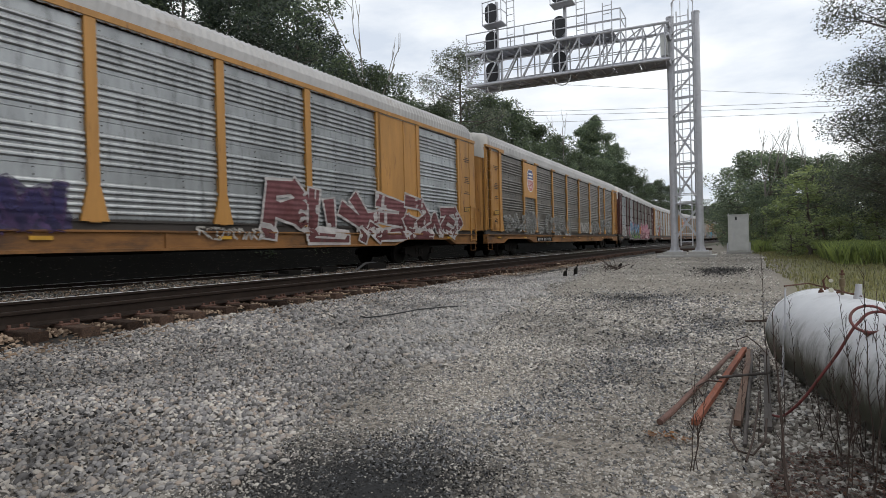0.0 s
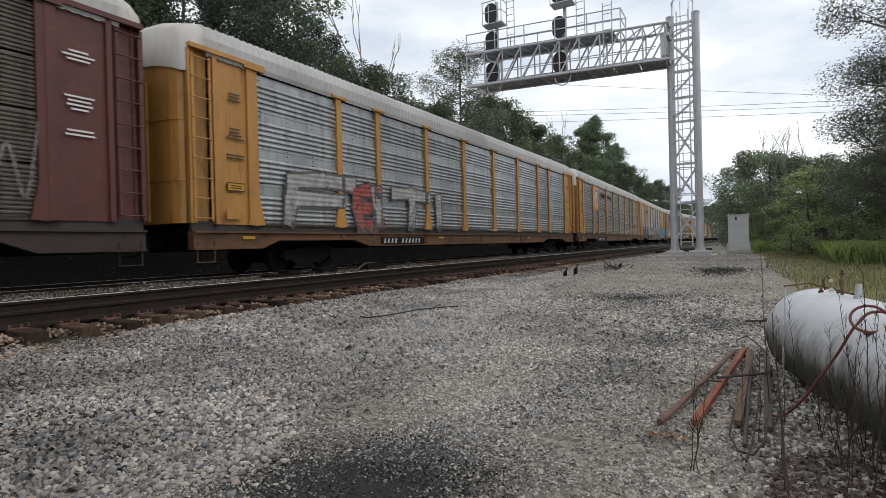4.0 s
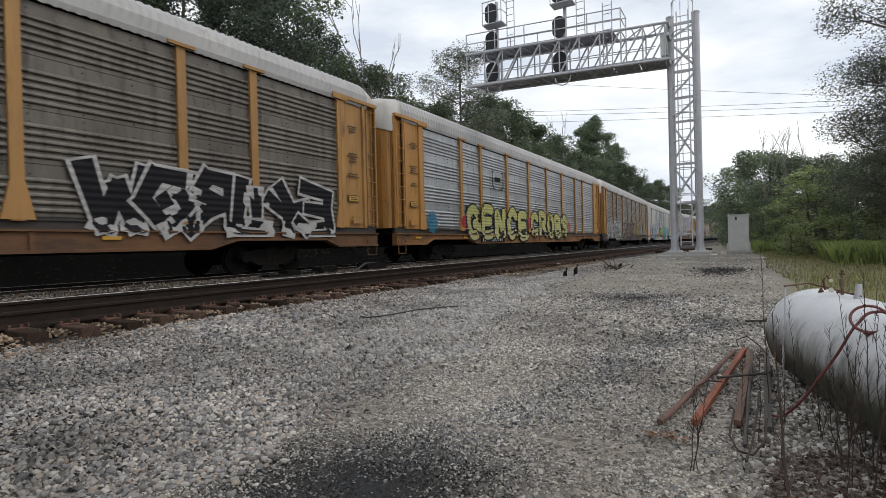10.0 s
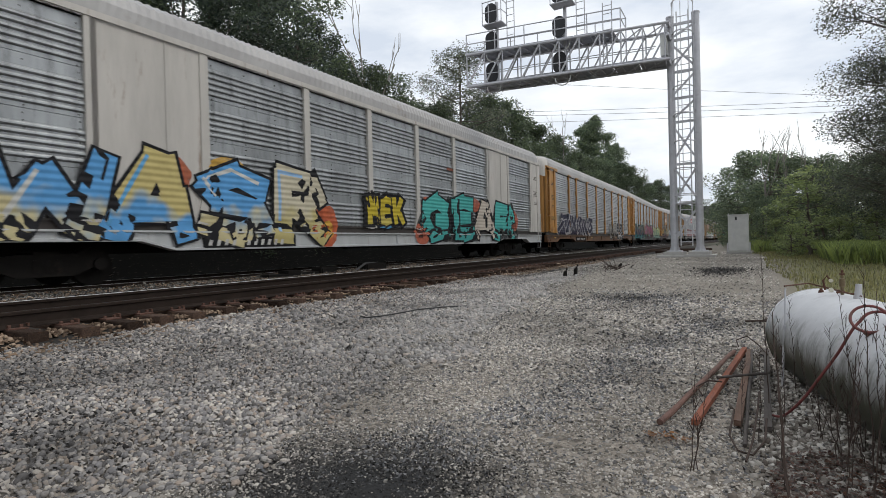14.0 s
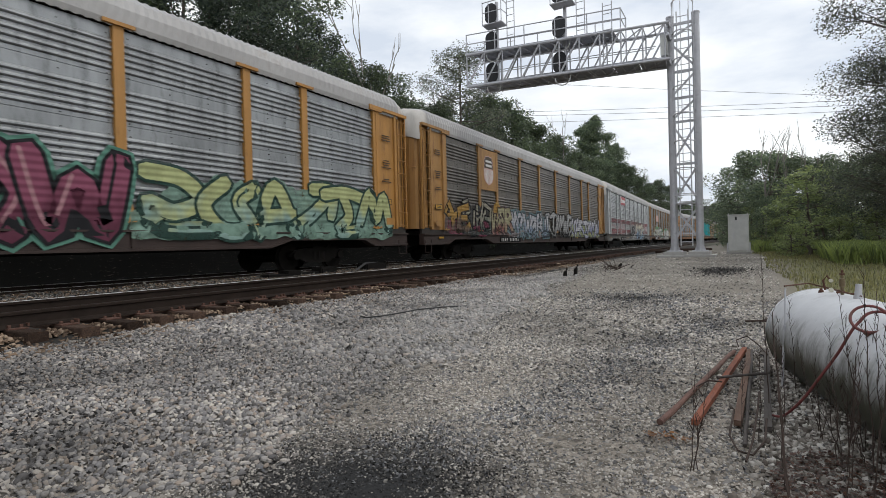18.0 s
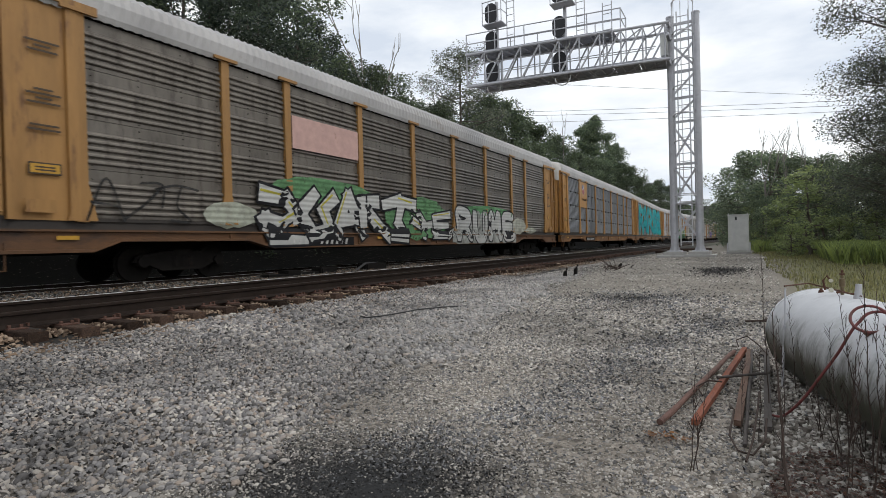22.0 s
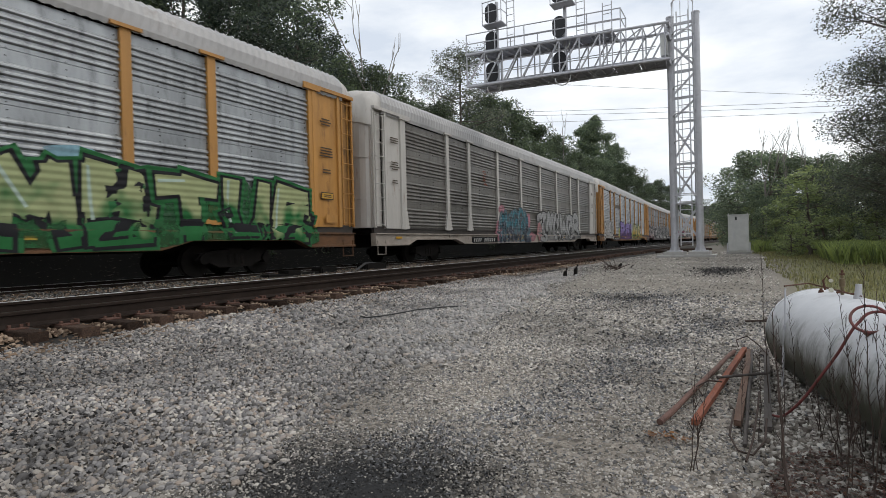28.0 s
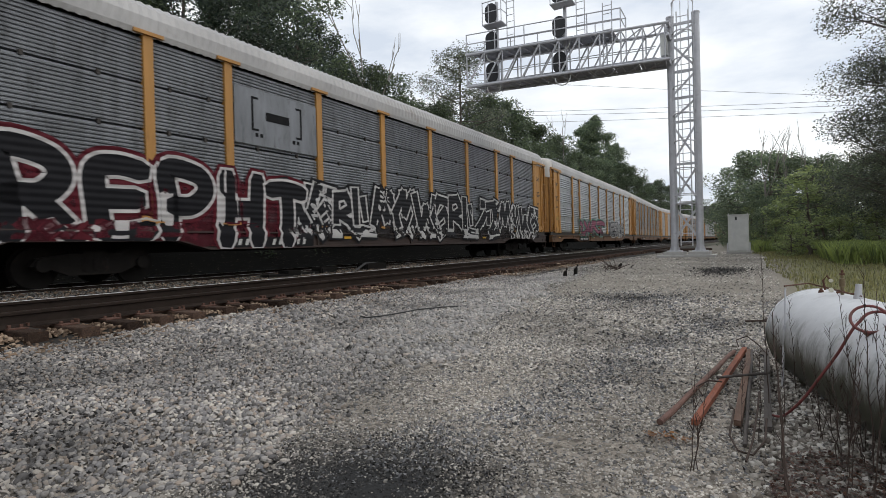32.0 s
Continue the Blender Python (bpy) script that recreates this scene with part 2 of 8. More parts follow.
def beam(bm, a, b, w, h):
    """A square bar from a to b."""
    a, b = Vector(a), Vector(b)
    d = (b - a).normalized()
    s = d.cross(Vector((0, 0, 1)) if abs(d.z) < 0.98 else Vector((0, 1, 0))).normalized() * w / 2
    u = s.normalized().cross(d) * h / 2
    v = [bm.verts.new(p) for p in (a - s - u, a + s - u, a + s + u, a - s + u, b - s - u, b + s - u, b + s + u, b - s + u)]
    for f in ((3, 2, 1, 0), (4, 5, 6, 7), (0, 1, 5, 4), (1, 2, 6, 5), (2, 3, 7, 6), (3, 0, 4, 7)):
        bm.faces.new([v[i] for i in f])


def sweep(bm, profile, path, closed=True, caps=False):
    """Joins copies of a ring of points; profile(i, p) gives the ring at each place of path."""
    rings = [[bm.verts.new(q) for q in profile(i, p)] for i, p in enumerate(path)]
    m = len(rings[0])
    for r, s in zip(rings, rings[1:]):
        for k in range(m if closed else m - 1):
            bm.faces.new((r[k], r[(k + 1) % m], s[(k + 1) % m], s[k]))
    if caps:
        bm.faces.new(rings[0][::-1])
        bm.faces.new(rings[-1])


def mesh_of(name, bm, mat=None, smooth=False, fix=True):
    if fix:
        bmesh.ops.recalc_face_normals(bm, faces=bm.faces)
    me = bpy.data.meshes.new(name)
    bm.to_mesh(me)
    bm.free()
    if mat:
        me.materials.append(mat)
    if smooth:
        me.polygons.foreach_set("use_smooth", [True] * len(me.polygons))
    return me


def put(name, me, parent=None, m=None, mat=None, label=""):
    """An object on a mesh that others may share; mat: a material of its own."""
    ob = new(name, me)
    if parent:
        ob.parent = parent
    if m is not None:
        ob.matrix_basis = m
    if mat:
        ob.material_slots[0].link = "OBJECT"
        ob.material_slots[0].material = mat
    if label:
        tagged(ob, label)
    return ob


def part(name, bm, mat, parent, label="", smooth=False):
    return put(name, mesh_of(name, bm, mat, smooth), parent, None, None, label)


def bmn():
    return bmesh.new()


def arrays_mesh(name, verts, faces, mat):
    """A mesh out of numpy arrays; faces all with as many corners."""
    me = bpy.data.meshes.new(name)
    nv, (nf, c) = len(verts), faces.shape
    me.vertices.add(nv)
    me.vertices.foreach_set("co", verts.astype(np.float32).ravel())
    me.loops.add(nf * c)
    me.loops.foreach_set("vertex_index", faces.astype(np.int32).ravel())
    me.polygons.add(nf)
    me.polygons.foreach_set("loop_start", np.arange(0, nf * c, c, dtype=np.int32))
    me.update(calc_edges=True)
    me.materials.append(mat)
    return me


# ---- the plan ----
RAIL_Z = 0.40                 # rail heads above the lot
NEAR_X, TRAIN_X = -7.65, -11.65   # track centres
PITCH = 28.4                  # car length over couplers


def bend(y):
    """How far both tracks bow to the west at y, and swing east far off."""
    return -2.3 * math.exp(-((y - 95) / 38) ** 2) + (max(0.0, y - 185) ** 2) / 1400


def smooth01(a, b, v):
    t = min(1.0, max(0.0, (v - a) / (b - a)))
    return t * t * (3 - 2 * t)


def ground_z(x, y):
    lot = 0.34 * smooth01(5, 19, y) * smooth01(-6.5, -3.5, x - bend(y)) - 0.06 * smooth01(0.6, 2.0, x) * smooth01(7, 12, y)
    b = bend(y)
    u1, u2 = abs(x - NEAR_X - b), abs(x - TRAIN_X - b)
    u = min(u1, u2)
    bed = 0.10 * (1 - smooth01(1.36, 3.2, u)) if x - b > NEAR_X else 0.12
    if u1 < 1.3 or u2 < 1.3:
        bed = 0.15
    z = max(lot, bed)
    if -9.0 > x - b > -11.0:
        z += 0.2 * smooth01(-9.0, -9.5, x - b) * smooth01(-11.0, -10.5, x - b)
    # Added steep bank: a dark backdrop for the gap under the cars.
    if x < -14.7 + b:
        z += 1.5 * smooth01(0, 2.2, -14.7 + b - x)
    if x < -16 + b:
        z += 0.34 * (-16 + b - x) * smooth01(0, 14, -16 + b - x)
    if x > 4:
        z += 0.05 * (x - 4) * smooth01(4, 14, x)
    return z


def build_ground():
    """One sheet to the horizon, fine near the camera and coarse far off."""
    def steps(fine0, fine1, d, far):
        near = list(np.arange(fine0, fine1 + d / 2, d))
        out, s, hi = [], d, fine1
        while hi < far:
            s *= 1.25
            hi += s
            out.append(hi)
        lo, s, inn = fine0, d, []
        while lo > -far:
            s *= 1.25
            lo -= s
            inn.append(lo)
        return np.array(inn[::-1] + near + out)
    xs, ys = steps(-17, 6, 0.25, 2200), steps(-2, 30, 0.3, 2200)
    nx, ny = len(xs), len(ys)
    v = np.zeros((ny, nx, 3))
    for j, y in enumerate(ys):
        for i, x in enumerate(xs):
            z = ground_z(x, y)
            if x < -120 or x > 200:
                z = min(z, 36.0)
            z = min(z, 30.0)
            near = -17 < x < 6 and -2 < y < 30
            if near and not (abs(x - NEAR_X) < 1.6 or abs(x - TRAIN_X) < 1.6):
                z += 0.035 * noise.noise(Vector((x * 0.45, y * 0.45, 3))) + 0.015 * noise.noise(Vector((x * 1.7, y * 1.7, 9)))
            v[j, i] = (x, y, z)
    idx = np.arange(nx * ny).reshape(ny, nx)
    f = np.stack([idx[:-1, :-1], idx[:-1, 1:], idx[1:, 1:], idx[1:, :-1]], -1).reshape(-1, 4)
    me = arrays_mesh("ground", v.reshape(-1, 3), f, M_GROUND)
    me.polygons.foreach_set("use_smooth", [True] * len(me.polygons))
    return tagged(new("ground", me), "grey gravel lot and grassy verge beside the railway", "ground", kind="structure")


def ground_material():
    """Packed gravel, forest floor on the bank and train bed with shade put in their colour, grass soil on the verge and
    a damp patch.
    """
    m = material("packed_gravel_ground", (0.20, 0.176, 0.148), 0.9, 0, 0.3, 0.7, (0.06, 0.056, 0.052), 0.42, 0.4, 0.7, 45, world_space=True)
    n, l = m.node_tree.nodes, m.node_tree.links
    b = n["Principled BSDF"]
    last = b.inputs["Base Color"].links[0].from_socket
    ge = n.new("ShaderNodeNewGeometry")
    fine = n.new("ShaderNodeTexVoronoi")
    fine.inputs["Scale"].default_value = 32
    l.new(ge.outputs["Position"], fine.inputs["Vector"])
    sep_c = n.new("ShaderNodeSeparateColor")
    l.new(fine.outputs["Color"], sep_c.inputs["Color"])
    speck = n.new("ShaderNodeMapRange")
    speck.inputs["To Min"].default_value, speck.inputs["To Max"].default_value = 0.55, 1.55
    l.new(sep_c.outputs[0], speck.inputs["Value"])
    mul = n.new("ShaderNodeMix")
    mul.data_type, mul.blend_type = "RGBA", "MULTIPLY"
    mul.inputs[0].default_value = 1
    l.new(last, mul.inputs[6])
    l.new(speck.outputs["Result"], mul.inputs[7])
    last = mul.outputs[2]
    xyz = n.new("ShaderNodeSeparateXYZ")
    wob = n.new("ShaderNodeTexNoise")
    wob.inputs["Scale"].default_value = 1.3
    wob.inputs["Detail"].default_value = 5
    l.new(ge.outputs["Position"], wob.inputs["Vector"])
    mixv = n.new("ShaderNodeVectorMath")
    mixv.operation = "MULTIPLY_ADD"
    mixv.inputs[1].default_value = (0.7, 0.7, 0.0)
    l.new(wob.outputs["Color"], mixv.inputs[0])
    l.new(ge.outputs["Position"], mixv.inputs[2])
    l.new(mixv.outputs["Vector"], xyz.inputs["Vector"])

    def band(socket, a, b0):
        r = n.new("ShaderNodeMapRange")
        r.inputs["From Min"].default_value, r.inputs["From Max"].default_value = a, b0
        l.new(socket, r.inputs["Value"])
        return r.outputs["Result"]

    def over(fac, colour):
        nonlocal last
        x = n.new("ShaderNodeMix")
        x.data_type = "RGBA"
        x.inputs[7].default_value = (*colour, 1)
        l.new(fac, x.inputs[0])
        l.new(last, x.inputs[6])
        last = x.outputs[2]

    def times(p, q):
        k = n.new("ShaderNodeMath")
        k.operation = "MULTIPLY"
        l.new(p, k.inputs[0])
        l.new(q, k.inputs[1])
        return k.outputs[0]
    # Darkened under the ballast: shade in the gaps between stones put into the colour.
    over(times(band(xyz.outputs["X"], -1.9, -3.0), band(xyz.outputs["Y"], -8.0, -5.0)), (0.036, 0.033, 0.030))
    over(times(band(xyz.outputs["Y"], 4.5, 7.5), band(xyz.outputs["X"], -3.7, -2.9)), (0.235, 0.212, 0.18))
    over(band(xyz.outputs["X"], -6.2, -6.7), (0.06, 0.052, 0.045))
    # Near-black bed and bank: shade under and behind the train put into the colour.
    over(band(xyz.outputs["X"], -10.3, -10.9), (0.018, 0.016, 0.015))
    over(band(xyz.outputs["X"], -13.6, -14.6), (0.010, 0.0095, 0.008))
    over(times(band(xyz.outputs["X"], 0.8, 1.3), band(xyz.outputs["Y"], 8.5, 9.5)), (0.17, 0.165, 0.085))
    over(times(band(xyz.outputs["Y"], 45, 70), band(xyz.outputs["X"], -6.0, -4.5)), (0.10, 0.095, 0.07))
    d = n.new("ShaderNodeVectorMath")
    d.operation = "DISTANCE"
    d.inputs[1].default_value = (-1.43 + 0.35, 1.75 + 0.35, 0.0)
    flat = n.new("ShaderNodeVectorMath")
    flat.operation = "MULTIPLY"
    flat.inputs[1].default_value = (1, 1, 0)
    l.new(mixv.outputs["Vector"], flat.inputs[0])
    l.new(flat.outputs["Vector"], d.inputs[0])
    over(band(d.outputs["Value"], 0.95, 0.30), (0.030, 0.030, 0.030))
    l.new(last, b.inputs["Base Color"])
    b.inputs["Specular IOR Level"].default_value = 0.12
    return m


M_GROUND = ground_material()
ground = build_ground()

# ---- tracks ----
def rail_ring(x, y, z):
    """Section of a flat-bottomed rail, 0.18 m high."""
    half = [(0.036, 0.0), (0.038, -0.012), (0.036, -0.036), (0.010, -0.048), (0.009, -0.135), (0.03, -0.152), (0.072, -0.166), (0.072, -0.18)]
    pts = [(x + a, y, z + b) for a, b in half] + [(x - a, y, z + b) for a, b in reversed(half)]
    return pts


def build_track(xc, name, y0, y1, label, band=0.026):
    ob = tagged(new(name), label, "railway track", kind="structure")
    path = list(np.arange(y0, 60, 4.0)) + list(np.arange(60, y1, 8.0))
    for side in (-0.75, 0.75):
        wide = band
        bm = bmn()
        sweep(bm, lambda i, y: rail_ring(xc + side + bend(y), y, RAIL_Z), path, caps=True)
        rail = part("rail", bm, M_RAIL, ob)
        if side > 0 and xc == NEAR_X:
            continue               # the rail nearest the lot is dull and rusty
        bm = bmn()
        sweep(bm, lambda i, y: [(xc + side + bend(y) + a, y, RAIL_Z + 0.003 + b) for a, b in ((-wide, 0), (wide, 0), (wide, -0.006), (-wide, -0.006))], path, caps=True)
        part("running_surface", bm, M_RAILTOP, rail, "polished steel running band with the sky's glint in its colour")
    return ob


near_track = build_track(NEAR_X, "near_track", -30, 330, "empty railway track on worn wooden ties", 0.03)
far_track = build_track(TRAIN_X, "train_track", -30, 330, "railway track under the moving car carriers")


# ---- the train ----
def travel(t):
    """Metres that the train has gone towards the camera at t seconds; it slows and surges a little."""
    surge = np.interp(t, (0, 3, 6, 9, 12, 19, 24, 28, 32), (-0.06, -0.32, -0.44, -0.28, -0.13, -0.10, -0.18, -0.15, -0.28))
    return -20.5 + 17.8542 * t - 0.0116 * t * t + float(surge)


SIDE = 1.5
A_POSTS = (-12.05, -9.05, -7.22, -4.33, -1.445, 1.445, 4.33, 7.22, 9.05, 12.05)
B_POSTS = (-12.3, -9.32, -7.05, -4.0, -1.333, 1.333, 4.0, 7.05, 9.32, 12.3)
TALL, DROP = 0.99, -0.182     # height of the car bodies against the sheets' nominal height, and how low they ride
mesh_cache = {}


def cached(key, make):
    if key not in mesh_cache:
        mesh_cache[key] = make()
    return mesh_cache[key]


def panel_mesh(w, style, z0=1.42, z1=5.04):
    """One bay of pressed steel sheet: four stacked sheets with raised horizontal ribs."""
    def make():
        bm = bmn()
        prof = []
        rows = 4
        hgt = (z1 - z0) / rows
        for r in range(rows):
            b = z0 + r * hgt
            if style == "wide":        # five bold ribs and a flat band on each sheet
                prof += [(0.0, b), (0.0, b + 0.06)]
                for k in range(5):
                    c = b + 0.13 + k * 0.125
                    prof += [(0.0, c - 0.048), (0.026, c - 0.042), (0.040, c - 0.022), (0.038, c + 0.004), (0.022, c + 0.034), (0.0, c + 0.050)]
                prof += [(0.0, b + hgt - 0.012), (-0.012, b + hgt - 0.006)]
            else:                      # close ribbing with a dark joint between sheets
                n = 11
                prof += [(-0.12, b), (0.0, b + 0.012)]
                for k in range(n):
                    c = b + 0.05 + (k + 0.5) * (hgt - 0.09) / n
                    q = (hgt - 0.09) / n
                    prof += [(0.0, c - q * 0.5), (0.03, c - q * 0.4), (0.034, c - q * 0.05), (0.016, c + q * 0.25), (0.0, c + q * 0.42)]
                prof += [(0.0, b + hgt - 0.035), (-0.12, b + hgt - 0.02)]
        path = [-w / 2, w / 2]
        sweep(bm, lambda i, y: [(px, y, pz) for px, pz in prof], path, closed=False)
        return mesh_of("panel", bm, M_GALV)
    return cached(("panel", round(w, 2), style, z0, z1), make)


def rivet_mesh(w, style, z0=1.42, z1=5.04):
    """Rows of small dark rivet heads and brackets along the seams of one bay."""
    def make():
        bm = bmn()
        hgt = (z1 - z0) / 4
        rnd = random.Random(int(w * 100))
        for r in range(1, 4):
            z = z0 + r * hgt
            for q in (-0.22, 0.2) if style == "fine" else ():
                y = q * w + rnd.uniform(-0.1, 0.1)
                box(bm, 0.0, 0.05, y - 0.03, y + 0.03, z - 0.06, z + 0.03)
        for q in (-0.43, -0.14, 0.16, 0.44):
            for k in range(28):
                z, y = z0 + 0.1 + 0.125 * k, q * w + rnd.uniform(-0.012, 0.012)
                if rnd.random() < 0.8:
                    head = [bm.verts.new(p) for p in ((0.0, y - 0.011, z), (0.0, y, z - 0.016), (0.0, y + 0.011, z), (0.0, y, z + 0.016), (0.041, y, z))]
                    for a in range(4):
                        bm.faces.new((head[a], head[(a + 1) % 4], head[4]))
        return mesh_of("rivet_row", bm, M_STRIP)
    return cached(("rivets", round(w, 2), style), make)


def post_mesh(kind):
    def make():
        bm = bmn()
        w = 0.10
        box(bm, -0.05, 0.075, -w, w, 1.36, 5.1)
        g = 0.24
        if kind:
            for x in (0.079,):
                lo = [bm.verts.new(p) for p in ((x, -g, 1.38), (x, g, 1.38), (x, w + 0.01, 2.0), (x, -w - 0.01, 2.0))]
                hi = [bm.verts.new((v.co.x - 0.08, v.co.y, v.co.z)) for v in lo]
                bm.faces.new(lo)
                for k in range(4):
                    bm.faces.new((lo[k], hi[k], hi[(k + 1) % 4], lo[(k + 1) % 4]))
            if kind == "gusset":
                box(bm, -0.04, 0.13, -0.30, 0.30, 5.06, 5.13)
        return mesh_of("post", bm, M_YELLOW)
    return cached(("post", kind), make)


def roof_mesh():
    def make():
        bm = bmn()
        prof = [(1.503, 5.03), (1.53, 5.15), (1.52, 5.42), (1.44, 5.63), (1.24, 5.79), (0.7, 5.90), (0, 5.94)]
        prof = prof + [(-x, z) for x, z in reversed(prof[:-1])]
        ys = np.arange(-13.3, 13.31, 0.095)
        sweep(bm, lambda i, y: [(x * (1 + 0.010 * (i % 2) * (z > 5.3)), y, z + 0.026 * (i % 2) * (abs(x) < 1.51)) for x, z in prof], ys, closed=False)
        return mesh_of("roof", bm, M_ROOF)
    return cached("roof", make)


DOOR_ARC = [(1.44 * a / 8, 13.96 - 0.05 * (a / 8) ** 2 - 0.28 * abs(a / 8) ** 9) for a in range(-8, 9)]


def roof_end_mesh():
    """Smooth rounded hood over the end doors with its skirt down their heads; built for the +y end."""
    def make():
        bm = bmn()
        prof = [(1.53, 5.15), (1.52, 5.42), (1.44, 5.63), (1.24, 5.79), (0.7, 5.90), (0, 5.94)]
        prof = prof + [(-x, z) for x, z in reversed(prof[:-1])]

        def row(i, r):
            y, narrow, drop = r
            out = []
            for x, z in prof:
                xx = x * narrow
                out.append((xx, y - 0.20 * (abs(x) / 1.5) ** 6 * (i > 1), max(5.12 - 0.5 * (i == 5), z - drop)))
            return out
        rows = [(13.1, 1.0, 0.012), (13.28, 1.0, 0.0), (13.5, 0.995, 0.03), (13.75, 0.98, 0.12), (13.93, 0.965, 0.3), (13.975, 0.955, 1.1)]
        sweep(bm, row, rows, closed=False)
        return mesh_of("roof_hood", bm, M_WHITE, True)
    return cached("roof_hood", make)


def end_door_mesh():
    """Bowed end doors with rounded corners, +y end."""
    def make():
        bm = bmn()
        sweep(bm, lambda i, z: [(x, y - 0.02, z) for x, y in DOOR_ARC] + [(x, y - 0.08, z) for x, y in reversed(DOOR_ARC)], [1.40, 5.2], caps=True)
        for z in (2.3, 3.6):
            sweep(bm, lambda i, zz: [(x, y + 0.005, zz) for x, y in DOOR_ARC] + [(x, y - 0.04, zz) for x, y in reversed(DOOR_ARC)], [z, z + 0.05], caps=True)
        for k in (6, 10):
            x, y = DOOR_ARC[k]
            beam(bm, (x, y + 0.005, 1.45), (x, y + 0.005, 4.5), 0.05, 0.05)
        return mesh_of("end_door", bm, M_YELLOW, False)
    return cached("end_door", make)


def end_panel_mesh(y0, y1, outer=0):
    """Plated bay: a raised frame post at each side, a sunk plate between them and a shallow fold; outer: the side at the car's end."""
    def make():
        bm = bmn()
        ya, yb = y0 + 0.17, y1 - 0.1
        if outer < 0:
            ya, yb = y0 + 0.1, y1 - 0.17
        ring = [(-0.05, y0), (0.085, y0), (0.085, ya), (0.022, ya + 0.01), (0.022, yb - 0.01), (0.085, yb), (0.085, y1), (-0.05, y1)]
        if not outer:
            ym = y0 + 0.62 * (y1 - y0)
            ring = [(-0.05, y0), (0.085, y0), (0.085, y0 + 0.1), (0.06, y0 + 0.11), (0.06, ym - 0.02), (0.078, ym - 0.015), (0.078, ym + 0.015), (0.06, ym + 0.02), (0.06, y1 - 0.02), (0.05, y1), (-0.05, y1)]
        sweep(bm, lambda i, z: [(x, y, z) for x, y in ring], [1.38, 5.12], caps=True)
        return mesh_of("end_panel", bm, M_YELLOW)
    return cached(("end_panel", round(y0, 2), round(y1, 2), outer), make)


def ladder_mesh(z0, z1):
    def make():
        bm = bmn()
        for y in (-0.21, 0.21):
            beam(bm, (0, y, z0), (0, y, z1), 0.03, 0.05)
        n = int((z1 - z0) / 0.42)
        for k in range(n + 1):
            z = z0 + 0.05 + k * (z1 - z0 - 0.1) / n
            tube(bm, [(0.02, -0.23, z), (0.02, 0.23, z)], 0.014, 6)
        return mesh_of("ladder", bm, M_YELLOW)
    return cached(("ladder", z0, z1), make)


def sill_low(y):
    """Lower edge of the side sill: deep between the trucks and at the ends, raised over the wheels."""
    a = abs(y)
    return 1.01 - 0.19 * max(1 - smooth01(7.8, 8.5, a), smooth01(11.4, 11.9, a))


def sill_mesh():
    def make():
        bm = bmn()
        def prof(y):
            lo = sill_low(y)
            return [(1.47, lo), (1.53, lo), (1.53, lo + 0.05), (1.49, lo + 0.06), (1.49, 1.177), (1.55, 1.187), (1.55, 1.225), (1.3, 1.225), (1.3, lo)]
        sweep(bm, lambda i, y: [(x, y, z) for x, z in prof(y)], [-13.7, -11.9, -11.4, -8.5, -7.8, 7.8, 8.5, 11.4, 11.9, 13.7], caps=True)
        for k in range(-8, 9):
            if k % 3 == 0:
                box(bm, 1.485, 1.525, k * 1.5 - 0.04, k * 1.5 + 0.04, sill_low(k * 1.5) + 0.05, 1.18)
        return mesh_of("side_sill", bm, M_SILL)
    return cached("sill", make)


def strip_mesh():
    """Recessed strip between the sill and the lowest sheets, its shade put into the dark colour, with a thin lip under
    them.
    """
    def make():
        bm = bmn()
        box(bm, 1.34, 1.43, -13.7, 13.7, 1.227, 1.44)
        box(bm, 1.40, 1.462, -12.1, 12.1, 1.372, 1.415)
        return mesh_of("base_strip", bm, M_STRIP)
    return cached("strip", make)


def under_mesh():
    def make():
        bm = bmn()
        box(bm, -1.3, 1.3, -13.5, 13.5, 1.2, 1.34)
        box(bm, -0.4, 0.4, -13.5, 13.5, 0.78, 1.2)
        for k in range(-4, 5):
            box(bm, -1.28, 1.28, k * 2.1 - 0.06, k * 2.1 + 0.06, 0.95, 1.2)
        tube(bm, [(0.95, -2.0, 0.95), (0.95, 0.2, 0.95)], 0.2, 10)
        tube(bm, [(1.05, -8, 1.02), (1.05, 8, 1.02)], 0.03, 6)
        return mesh_of("underframe", bm, M_DARK)
    return cached("under", make)


def truck_mesh():
    def make():
        bm = bmn()
        for s in (-1, 1):
            x = s * 1.0
            pts = [(-1.05, 0.42), (-0.95, 0.55), (-0.4, 0.62), (0.4, 0.62), (0.95, 0.55), (1.05, 0.42), (0.75, 0.36), (0.45, 0.22), (-0.45, 0.22), (-0.75, 0.36)]
            sweep(bm, lambda i, xx: [(xx, y, z) for y, z in pts], [x - 0.06, x + 0.06], caps=True)
            for y in (-0.86, 0.86):
                tube(bm, [(x - 0.05, y, 0.42), (x + 0.12 * s, y, 0.42)], 0.12, 10)
            for y in (-0.18, 0.0, 0.18):
                tube(bm, [(x + 0.02 * s, y, 0.3), (x + 0.02 * s, y, 0.52)], 0.07, 8)
        box(bm, -1.05, 1.05, -0.2, 0.2, 0.4, 0.66)
        return mesh_of("truck_frame", bm, M_DARK)
    return cached("truck", make)


